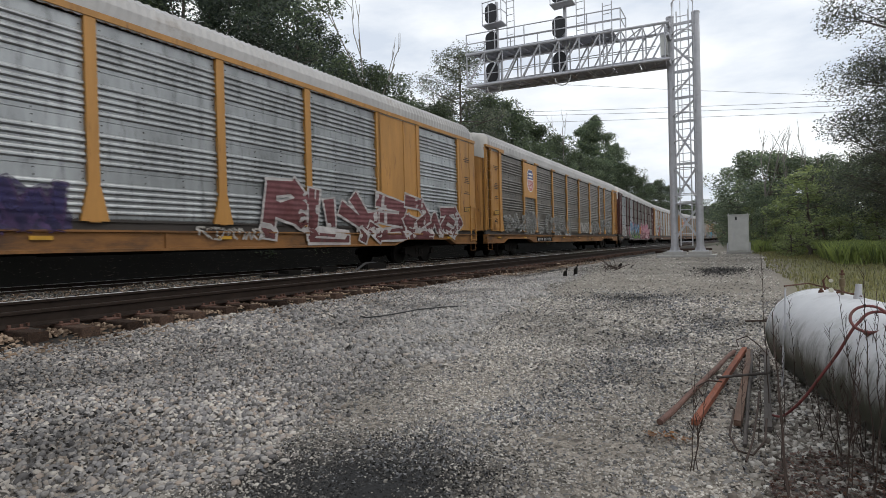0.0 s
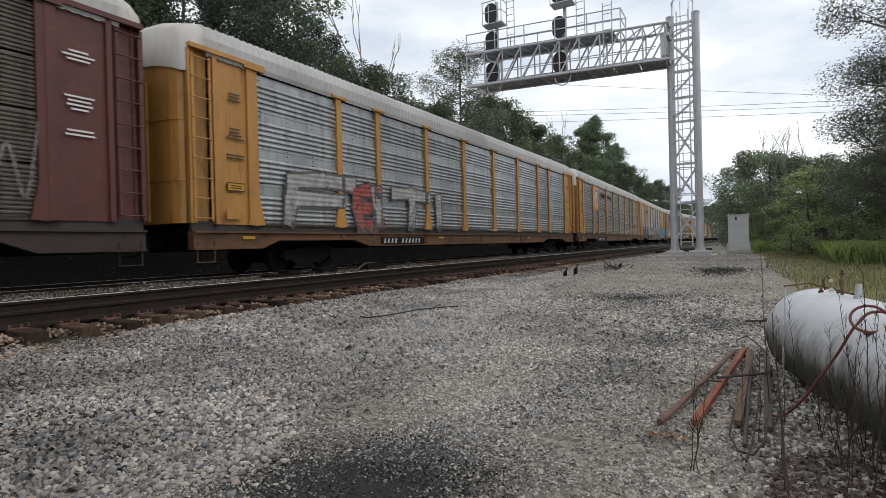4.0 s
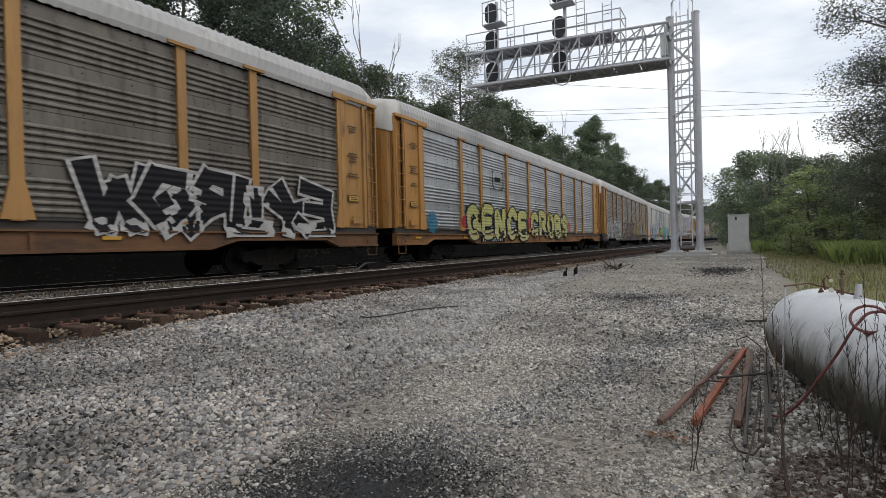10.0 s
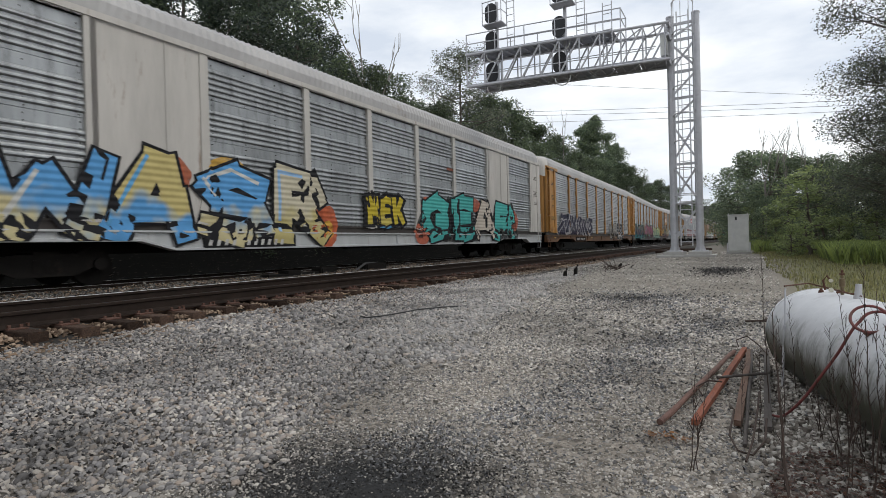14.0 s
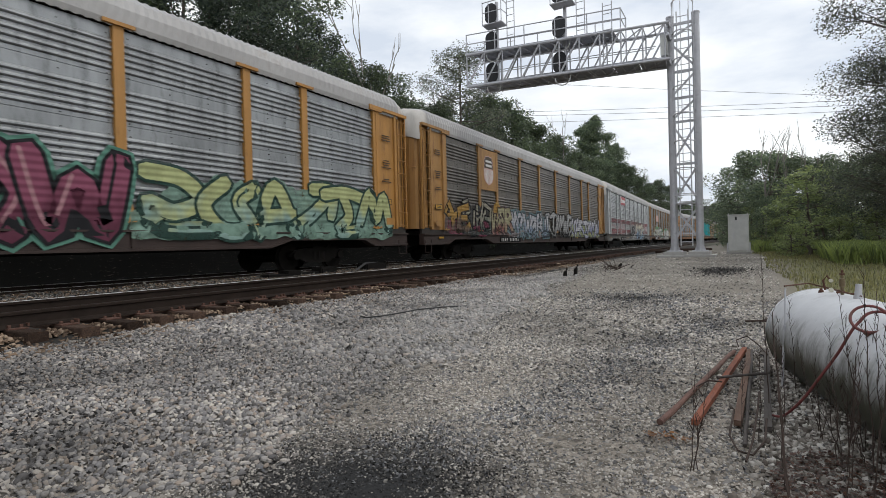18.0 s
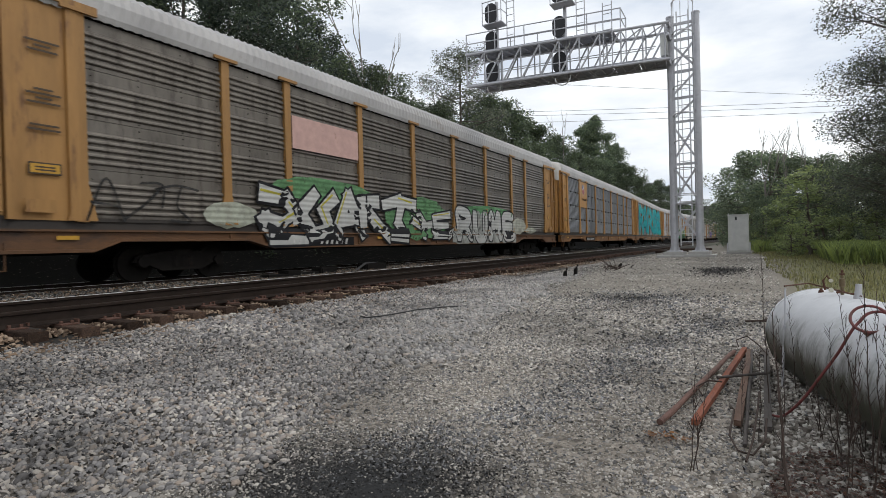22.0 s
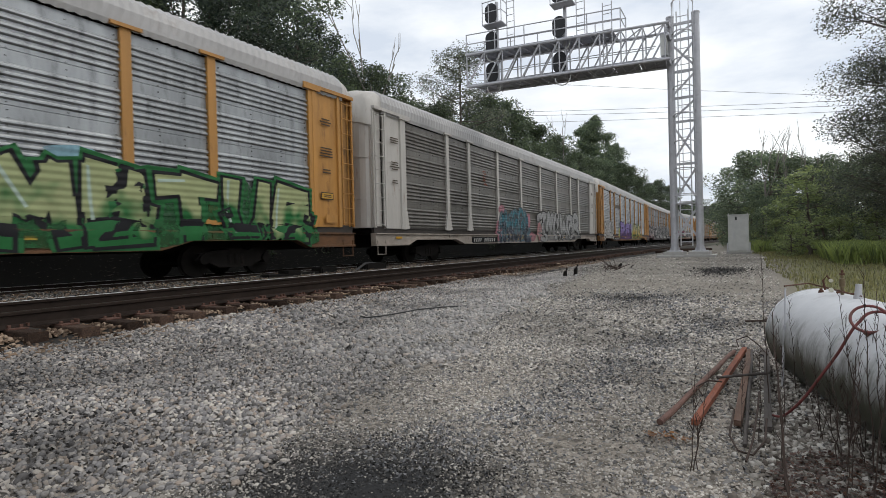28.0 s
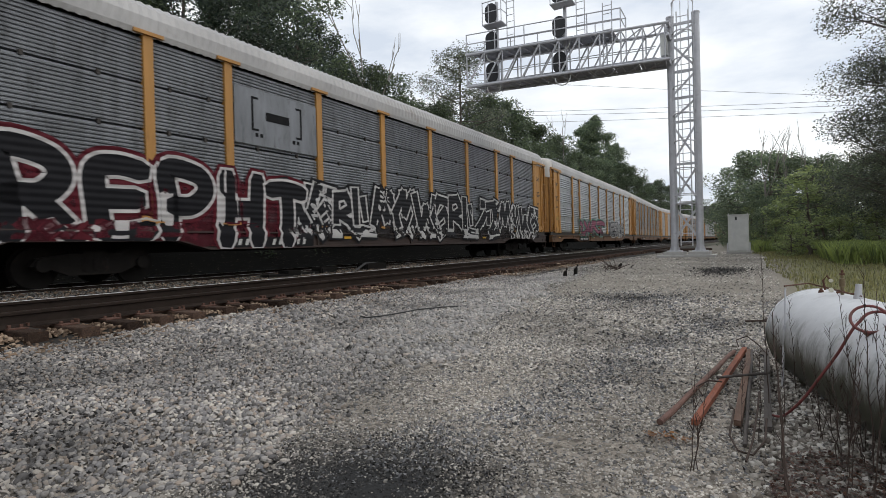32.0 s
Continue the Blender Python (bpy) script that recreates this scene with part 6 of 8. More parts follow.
def lay_stones():
    rg = np.random.default_rng(4)
    # loose ballast on the shoulder, packed side by side with open joints
    for name, label, ya, yb, pitch, rounded, sd in (("ballast_stones", "loose angular pale grey ballast stones", 0.9, 3.6, 0.0235, True, 1),
                                                    ("shoulder_ballast_stones", "grey ballast stones on the track's shoulder", 3.6, 13.5, 0.034, False, 21)):
        gx, gy = np.meshgrid(np.arange(-6.2, -1.0, pitch), np.arange(ya, yb, pitch))
        gx[1::2] += pitch / 2
        x, y = gx.ravel(), gy.ravel()
        x, y = x + pitch * 0.3 * rg.normal(size=len(x)), y + pitch * 0.3 * rg.normal(size=len(y))
        extra = rg.random(len(x)) < 0.16
        x, y = np.concatenate([x, x[extra] + pitch * 0.5]), np.concatenate([y, y[extra] + pitch * 0.4])
        m = len(x)
        edge = np.array([edge_of_ballast(v) for v in y]) + 0.5 * np.array([noise.noise(Vector((a * 1.5, b * 1.5, 0))) for a, b in zip(x, y)])
        bare = np.hypot((x + 1.45) / 0.58, (y - 1.74) / 0.62) + 1.1 * rg.random(m) < 1.2
        keep = (x < edge + 1.1 * rg.random(m) ** 5) & (~bare | (rg.random(m) < 0.34)) & (rg.random(m) < 0.90) & (rg.random(m) < 0.25 + (edge + 0.25 - x) * 2.2)
        x, y = x[keep], y[keep]
        size = pitch * (0.5 + 0.75 * rg.random(len(x)) ** 1.6)
        if rounded:
            order = np.argsort(np.hypot(x + 2.0, y - 1.55))
            single_stones(x[order[:300]], y[order[:300]], size[order[:300]])
            x, y, size = x[order[300:]], y[order[300:]], size[order[300:]]
        stone_field(name, label, x, y, size, M_BALLAST, sd, 0.35, 0.8, rounded)
    gx, gy = np.meshgrid(np.arange(-6.2, -1.9, 0.05), np.arange(-4.5, 0.9, 0.05))
    x, y = gx.ravel() + 0.016 * rg.normal(size=gx.size), gy.ravel() + 0.016 * rg.normal(size=gx.size)
    stone_field("rear_ballast_stones", "grey ballast stones on the shoulder behind the tripod", x, y, 0.035 + 0.02 * rg.random(len(x)), M_BALLAST, 31, 0.35, 0.8, chip=True)
    # farther over the lot and along the shoulder
    m = 42000
    y = 4.6 + 25 * rg.random(m) ** 1.5
    x = -6.2 + rg.random(m) * 6.6
    keep = x < 0.35 + 0.3 * noise.noise(Vector((1, 2, 3)))
    x, y = x[keep] , y[keep]
    stone_field("far_lot_stones", "grey gravel spread over the far lot", x, y, rg.uniform(0.010, 0.024, len(x)) * (1 + 0.010 * y), M_LOTSTONE, 2, 0.15, chip=True)
    m = 16000
    y = 1.5 + 24 * rg.random(m) ** 1.3
    x = np.where(rg.random(m) < 0.6, -10.75 + 2.1 * rg.random(m), -6.9 + 1.1 * rg.random(m))
    stone_field("track_ballast_stones", "ballast stones stained by rust beside the rails", x, y, rg.uniform(0.02, 0.045, m), M_BALLAST_RUSTY, 3, 0.2, chip=True)
    m = 5200
    y = 1.2 + 22 * rg.random(m) ** 1.3
    x = -6.86 + 0.62 * rg.random(m)
    keep = np.abs(((y + 0.6) / 0.452 + 0.5) % 1.0 - 0.5) > 0.22
    x, y = x[keep], y[keep]
    stone_field("crib_stones", "rust-brown ballast stones between the tie ends", x, y, rg.uniform(0.018, 0.036, len(x)), M_BALLAST_RUSTY, 13, 0.6)
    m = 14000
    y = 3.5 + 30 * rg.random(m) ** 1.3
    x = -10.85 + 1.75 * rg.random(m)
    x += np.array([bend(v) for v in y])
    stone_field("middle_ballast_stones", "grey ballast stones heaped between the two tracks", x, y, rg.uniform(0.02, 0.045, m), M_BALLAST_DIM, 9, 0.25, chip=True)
    # grit of the trodden lot
    xs, ys, sizes = [], [], []
    for ya, yb, pitch in ((1.15, 2.3, 0.0130), (2.3, 3.7, 0.0155), (3.7, 5.6, 0.021), (5.6, 9.0, 0.031)):
        gx, gy = np.meshgrid(np.arange(-2.6 if ya < 3 else -3.1, 0.55, pitch), np.arange(ya, yb, pitch))
        gx[1::2] += pitch / 2
        xs.append(gx.ravel() + 0.28 * pitch * rg.normal(size=gx.size))
        ys.append(gy.ravel() + 0.28 * pitch * rg.normal(size=gx.size))
        sizes.append(pitch * (0.45 + 0.55 * rg.random(gx.size) ** 1.5 + 0.7 * (rg.random(gx.size) < 0.025)))
    x, y, size = np.concatenate(xs), np.concatenate(ys), np.concatenate(sizes)
    gone = (np.hypot((x + 1.43) / 0.58, (y - 1.74) / 0.62) + 0.9 * rg.random(len(x)) < 1.2) & (rg.random(len(x)) < 0.93)
    gone |= rg.random(len(x)) < 0.12
    gone |= (x < np.array([edge_of_ballast(v) for v in y]) - 0.35)
    x, y, size = x[~gone], y[~gone], size[~gone]
    stone_field("lot_grit", "fine grey grit and gravel of the trodden lot", x, y, size, M_GRIT, 5, 0.12, pebble=True)
    m = 12000
    a, r = rg.uniform(0, 2 * np.pi, m), rg.random(m) ** 0.6
    stone_field("damp_grit", "dark damp grit in a worn patch of the lot", -1.45 + 0.60 * r * np.cos(a) + 0.14 * rg.normal(size=m), 1.72 + 0.66 * r * np.sin(a) + 0.14 * rg.normal(size=m),
                rg.uniform(0.003, 0.012, m), M_DAMP, 7, 0.15, chip=True)
    m = 2600
    a, r = rg.uniform(0, 2 * np.pi, m), rg.normal(size=m) * 0.45
    stone_field("dark_gravel", "mound of dark gravel on the lot", -0.75 + 0.85 * r * np.cos(a), 14.0 + 1.3 * r * np.sin(a), rg.uniform(0.012, 0.032, m), M_DAMP, 8, 0.2, chip=True)
    m = 3000
    a, r = rg.uniform(0, 2 * np.pi, m), rg.normal(size=m) * 0.55
    stone_field("dim_gravel", "broad dim patch of gravel on the lot", -1.7 + 1.9 * r * np.cos(a), 8.9 + 1.3 * r * np.sin(a), rg.uniform(0.012, 0.028, m), M_TRACKGRIT, 18, 0.2, chip=True)
    # darker band where wheels have turned
    m = 6500
    u = rg.random(m) ** 1.3
    y = 2.0 + 5.2 * u + 0.25 * rg.normal(size=m)
    x = -1.38 + 0.19 * (y - 2.2) + 0.07 * np.sin(2.2 * y) + 0.17 * rg.normal(size=m)
    stone_field("dark_track_grit", "dark bluish grit along an old wheel track", x, y, rg.uniform(0.004, 0.011, m) * (1 + 0.15 * y), M_TRACKGRIT, 12, 0.25, chip=True)
    # rounded gravel round the tank
    m = 12000
    y = 2.0 + 3.4 * rg.random(m)
    x = 0.02 + 1.0 * rg.random(m) + 0.08 * rg.normal(size=m)
    stone_field("tank_gravel", "mixed rounded gravel and litter round the tank", x, y, rg.uniform(0.008, 0.024, m), M_COBBLE, 6, 0.25)


lay_stones()


def litter(name, label, cx, cy, rx, ry, count, size, mat, seed):
    """Fallen leaves and needles as small curled scraps."""
    rg = np.random.default_rng(seed)
    a, r = rg.uniform(0, 2 * np.pi, count), rg.random(count) ** 0.55
    x, y = cx + rx * r * np.cos(a), cy + ry * r * np.sin(a)
    z = np.array([ground_z(p, q) for p, q in zip(x, y)]) + rg.uniform(0.012, 0.03, count)
    p = np.stack([x, y, z], 1)
    t = rg.uniform(0, 2 * np.pi, count)
    s = size * rg.uniform(0.5, 1.4, count)
    u = np.stack([np.cos(t), np.sin(t), rg.uniform(-0.3, 0.3, count)], 1) * s[:, None]
    w = np.stack([-np.sin(t), np.cos(t), rg.uniform(-0.4, 0.4, count)], 1) * s[:, None] * 0.4
    quad = np.stack([p - u, p + w, p + u, p - w], 1).reshape(-1, 3)
    tagged(new(name, arrays_mesh(name, quad, np.arange(count * 4).reshape(-1, 4), mat)), label, "leaf litter", kind="stuff")


litter("leaf_litter", "brown dead leaves on the gravel by the tank", 0.27, 2.45, 0.24, 0.5, 2400, 0.012, leafy("dead_brown_leaves", (0.085, 0.04, 0.025)), 3)
litter("rusty_needles", "orange-brown needles scattered on the gravel", -0.40, 2.83, 0.12, 0.05, 90, 0.014, leafy("orange_needles", (0.26, 0.12, 0.04)), 4)
litter("bank_litter", "pale dry stems and leaves on the dark bank", -15.6, 14.0, 0.8, 16.0, 2600, 0.035, leafy("dry_bank_litter", (0.12, 0.10, 0.075)), 6)


# ---- markings on the train ----
def spray(name, top, low, cover=1.0, rough=0.55):
    """Spray paint that runs from one colour above to another below, thin in places, over the ribs of the sheets."""
    m = material(name, top, rough, 0, 0.12, 3.0, (0.13, 0.115, 0.10), 0.10, 4.0)
    n, l = m.node_tree.nodes, m.node_tree.links
    b = n["Principled BSDF"]
    b.inputs["Specular IOR Level"].default_value = 0.06
    mul = [x for x in n if x.bl_idname == "ShaderNodeMix" and x.blend_type == "MULTIPLY"][0]
    co = n.new("ShaderNodeTexCoord")
    sep = n.new("ShaderNodeSeparateXYZ")
    no = n.new("ShaderNodeTexNoise")
    no.inputs["Scale"].default_value = 1.6
    l.new(co.outputs["Object"], no.inputs["Vector"])
    l.new(co.outputs["Object"], sep.inputs["Vector"])
    add = n.new("ShaderNodeMath")
    add.operation = "MULTIPLY_ADD"
    add.inputs[1].default_value = 2.2
    l.new(no.outputs["Fac"], add.inputs[0])
    l.new(sep.outputs["Z"], add.inputs[2])
    r = n.new("ShaderNodeMapRange")
    r.inputs["From Min"].default_value, r.inputs["From Max"].default_value = 2.45, 2.95
    l.new(add.outputs[0], r.inputs["Value"])
    mx = n.new("ShaderNodeMix")
    mx.data_type = "RGBA"
    mx.inputs[6].default_value, mx.inputs[7].default_value = (*low, 1), (*top, 1)
    l.new(r.outputs["Result"], mx.inputs[0])
    l.new(mx.outputs[2], mul.inputs[6])
    rib = n.new("ShaderNodeTexWave")
    rib.bands_direction = "Z"
    rib.inputs["Scale"].default_value = 2.327
    l.new(co.outputs["Object"], rib.inputs["Vector"])
    sheet = n.new("ShaderNodeMath")
    sheet.operation = "GREATER_THAN"
    sheet.inputs[1].default_value = 1.42
    l.new(sep.outputs["Z"], sheet.inputs[0])
    relief = n.new("ShaderNodeMath")
    relief.operation = "MULTIPLY"
    l.new(rib.outputs["Fac"], relief.inputs[0])
    l.new(sheet.outputs[0], relief.inputs[1])
    bp = n.new("ShaderNodeBump")
    bp.inputs["Strength"].default_value = 0.4
    bp.inputs["Distance"].default_value = 0.03
    l.new(relief.outputs[0], bp.inputs["Height"])
    l.new(bp.outputs["Normal"], b.inputs["Normal"])
    if cover < 1:
        thin = n.new("ShaderNodeTexNoise")
        thin.inputs["Scale"].default_value = 3.5
        thin.inputs["Detail"].default_value = 6
        thin.inputs["Roughness"].default_value = 0.7
        l.new(co.outputs["Object"], thin.inputs["Vector"])
        al = n.new("ShaderNodeMapRange")
        al.inputs["From Min"].default_value, al.inputs["From Max"].default_value = 0.32, 0.62
        al.inputs["To Min"].default_value, al.inputs["To Max"].default_value = 2 * cover - 1.15, min(1.0, cover + 0.2)
        l.new(thin.outputs["Fac"], al.inputs["Value"])
        l.new(al.outputs["Result"], b.inputs["Alpha"])
    return m


BLK, WHT = (0.02, 0.02, 0.022), (0.45, 0.44, 0.43)
STYLES = {  # fill above, fill below, outline, halo, backing, inner line, thickness, cover
    "mauve": ((0.16, 0.07, 0.075), (0.11, 0.045, 0.045), (0.40, 0.38, 0.37), None, None, None, 1.15, 0.95),
    "navy": ((0.045, 0.04, 0.10), (0.03, 0.028, 0.06), (0.07, 0.045, 0.10), None, (0.05, 0.042, 0.085), None, 1.2, 0.8),
    "thinwhite": (None, None, (0.40, 0.38, 0.35), None, None, None, 1.0, 0.7),
    "thingrey": (None, None, (0.20, 0.19, 0.18), None, None, None, 1.0, 0.7),
    "thinblack": (None, None, (0.03, 0.03, 0.03), None, None, None, 1.0, 0.8),
    "redghost": (None, None, (0.50, 0.27, 0.27), None, None, None, 1.6, 0.95),
    "tagwhite": (None, None, (0.50, 0.49, 0.47), None, None, None, 1.7, 0.95),
    "haze": ((0.19, 0.19, 0.18), (0.15, 0.145, 0.135), (0.34, 0.34, 0.33), None, None, None, 1.3, 0.55),
    "bw": ((0.36, 0.36, 0.355), (0.25, 0.25, 0.245), BLK, None, None, None, 1.1, 0.95),
    "bwbold": ((0.33, 0.33, 0.325), (0.22, 0.22, 0.215), BLK, (0.40, 0.40, 0.39), (0.24, 0.24, 0.235), (0.48, 0.48, 0.47), 1.0, 0.95),
    "blockwhite": ((0.46, 0.45, 0.44), (0.40, 0.38, 0.35), BLK, (0.40, 0.39, 0.38), (0.36, 0.355, 0.34), None, 1.1, 0.97),
    "fadedwhite": ((0.38, 0.37, 0.36), (0.30, 0.29, 0.28), (0.12, 0.11, 0.11), None, None, None, 1.2, 0.8),
    "fadedred": ((0.34, 0.10, 0.09), (0.30, 0.12, 0.11), (0.12, 0.08, 0.08), None, None, None, 1.2, 0.8),
    "bluegreen": ((0.13, 0.25, 0.40), (0.09, 0.20, 0.03), BLK, (0.30, 0.20, 0.24), None, (0.5, 0.55, 0.48), 1.2, 1.0),
    "pink": ((0.34, 0.13, 0.18), (0.13, 0.02, 0.035), (0.42, 0.31, 0.31), None, (0.15, 0.022, 0.05), None, 1.25, 1.0),
    "slate": ((0.13, 0.135, 0.14), (0.075, 0.078, 0.082), BLK, None, (0.09, 0.093, 0.097), (0.42, 0.43, 0.44), 1.6, 1.0),
    "greywhite": ((0.27, 0.265, 0.26), (0.13, 0.13, 0.13), BLK, (0.40, 0.40, 0.40), (0.12, 0.12, 0.12), (0.42, 0.42, 0.42), 1.3, 0.95),
    "bluemix": ((0.05, 0.28, 0.42), (0.10, 0.19, 0.30), BLK, (0.45, 0.22, 0.07), (0.12, 0.34, 0.40), (0.45, 0.42, 0.3), 1.1, 1.0),
    "redwhite": ((0.42, 0.405, 0.405), (0.36, 0.345, 0.345), BLK, None, (0.36, 0.06, 0.06), None, 1.15, 1.0),
    "tealdark": ((0.025, 0.05, 0.05), (0.03, 0.16, 0.13), (0.03, 0.03, 0.03), (0.44, 0.42, 0.40), (0.36, 0.22, 0.20), None, 1.1, 1.0),
    "ink": ((0.022, 0.022, 0.024), (0.018, 0.018, 0.02), (0.42, 0.41, 0.40), None, None, None, 1.25, 1.0),
    "inkthin": ((0.016, 0.016, 0.018), (0.014, 0.014, 0.016), (0.36, 0.35, 0.34), None, None, None, 1.15, 1.0),
    "inkbold": ((0.022, 0.022, 0.024), (0.018, 0.018, 0.02), (0.42, 0.41, 0.40), BLK, (0.03, 0.027, 0.027), None, 1.0, 1.0),
    "cream": ((0.42, 0.40, 0.15), (0.43, 0.41, 0.2), BLK, None, None, None, 1.3, 1.0),
    "brownghost": ((0.17, 0.13, 0.11), (0.13, 0.07, 0.055), (0.30, 0.28, 0.26), None, (0.14, 0.10, 0.085), None, 1.0, 0.6),
    "yellow": ((0.46, 0.36, 0.04), (0.46, 0.38, 0.10), BLK, BLK, None, None, 1.2, 1.0),
    "oliveyellow": ((0.34, 0.30, 0.06), (0.30, 0.29, 0.09), (0.05, 0.04, 0.03), None, None, None, 1.0, 0.85),
    "bluegold": ((0.10, 0.29, 0.55), (0.48, 0.42, 0.24), BLK, None, None, (0.5, 0.5, 0.47), 1.35, 1.0),
    "goldblue": ((0.48, 0.40, 0.17), (0.10, 0.29, 0.55), BLK, None, None, (0.12, 0.34, 0.58), 1.35, 1.0),
    "creamblue": ((0.48, 0.44, 0.33), (0.42, 0.36, 0.16), BLK, None, None, (0.25, 0.4, 0.6), 1.4, 1.0),
    "teal": ((0.07, 0.36, 0.33), (0.06, 0.31, 0.29), BLK, None, (0.03, 0.03, 0.03), None, 1.5, 1.0),
    "creamblock": ((0.50, 0.44, 0.37), (0.50, 0.44, 0.37), BLK, None, None, None, 1.4, 1.0),
    "navywhite": ((0.035, 0.035, 0.06), (0.03, 0.03, 0.05), (0.38, 0.37, 0.37), None, (0.05, 0.045, 0.08), None, 1.1, 0.95),
    "paleround": ((0.30, 0.285, 0.25), (0.27, 0.25, 0.22), BLK, None, None, None, 1.5, 0.9),
    "purple": ((0.13, 0.115, 0.125), (0.05, 0.032, 0.09), BLK, (0.03, 0.20, 0.195), (0.03, 0.24, 0.23), (0.22, 0.16, 0.06), 1.35, 0.85),
    "rose": ((0.22, 0.07, 0.11), (0.11, 0.035, 0.055), BLK, (0.10, 0.22, 0.17), None, (0.34, 0.18, 0.2), 1.3, 1.0),
    "lime": ((0.40, 0.43, 0.21), (0.24, 0.35, 0.31), (0.03, 0.06, 0.05), None, (0.20, 0.31, 0.25), None, 1.1, 0.95),
    "orange": ((0.40, 0.24, 0.07), (0.15, 0.11, 0.09), (0.05, 0.04, 0.03), None, (0.14, 0.11, 0.10), None, 1.1, 0.85),
    "darkpale": ((0.30, 0.28, 0.22), (0.06, 0.075, 0.07), BLK, None, (0.07, 0.07, 0.065), None, 0.9, 0.9),
    "mixed": ((0.34, 0.32, 0.20), (0.24, 0.11, 0.10), (0.07, 0.05, 0.05), None, (0.18, 0.12, 0.10), None, 1.1, 0.85),
    "whiteblue": ((0.42, 0.42, 0.44), (0.20, 0.25, 0.32), (0.05, 0.06, 0.07), (0.15, 0.22, 0.24), (0.24, 0.22, 0.22), None, 1.0, 0.95),
    "lavender": ((0.44, 0.44, 0.47), (0.27, 0.29, 0.42), (0.05, 0.05, 0.07), None, (0.32, 0.35, 0.20), None, 1.05, 0.95),
    "whitesky": ((0.50, 0.46, 0.38), (0.24, 0.37, 0.52), BLK, None, None, None, 1.2, 1.0),
    "whitegreen": ((0.46, 0.46, 0.44), (0.42, 0.42, 0.40), BLK, None, None, (0.40, 0.36, 0.06), 1.2, 1.0),
    "field": ((0.02, 0.02, 0.022), (0.018, 0.018, 0.02), (0.40, 0.40, 0.39), None, (0.02, 0.02, 0.022), None, 1.2, 1.0),
    "whiteblock": ((0.48, 0.48, 0.465), (0.44, 0.44, 0.42), BLK, None, (0.40, 0.41, 0.38), None, 1.35, 1.0),
    "gold": ((0.46, 0.40, 0.22), (0.42, 0.27, 0.03), (0.05, 0.025, 0.02), (0.06, 0.17, 0.05), None, None, 1.15, 1.0),
    "turq": ((0.008, 0.33, 0.35), (0.006, 0.29, 0.31), (0.003, 0.15, 0.17), (0.006, 0.31, 0.33), None, (0.05, 0.42, 0.44), 1.0, 0.9),
    "olive": ((0.30, 0.33, 0.17), (0.025, 0.12, 0.04), BLK, (0.03, 0.12, 0.045), (0.03, 0.10, 0.04), (0.34, 0.42, 0.36), 1.25, 1.0),
    "greenteal": ((0.04, 0.18, 0.12), (0.03, 0.12, 0.07), (0.42, 0.44, 0.40), BLK, (0.03, 0.07, 0.05), None, 1.2, 1.0),
    "tealghost": ((0.06, 0.19, 0.23), (0.05, 0.06, 0.08), (0.12, 0.12, 0.13), None, (0.09, 0.15, 0.18), (0.3, 0.3, 0.3), 1.1, 0.8),
    "whiteghost": ((0.36, 0.36, 0.355), (0.30, 0.30, 0.295), (0.05, 0.05, 0.05), None, (0.20, 0.20, 0.195), None, 1.15, 0.9),
    "violet": ((0.21, 0.16, 0.36), (0.12, 0.05, 0.15), (0.03, 0.02, 0.05), None, (0.10, 0.06, 0.17), None, 1.4, 1.0),
    "blackred": ((0.016, 0.016, 0.018), (0.014, 0.014, 0.016), (0.46, 0.44, 0.43), (0.085, 0.014, 0.02), (0.07, 0.012, 0.018), None, 1.1, 1.0),
}
spray_cache = {}


def paint_of(top, low=None, cover=1.0):
    low = low or top
    if (top, low, cover) not in spray_cache:
        spray_cache[top, low, cover] = spray("spray_paint", top, low, cover)
    return spray_cache[top, low, cover]


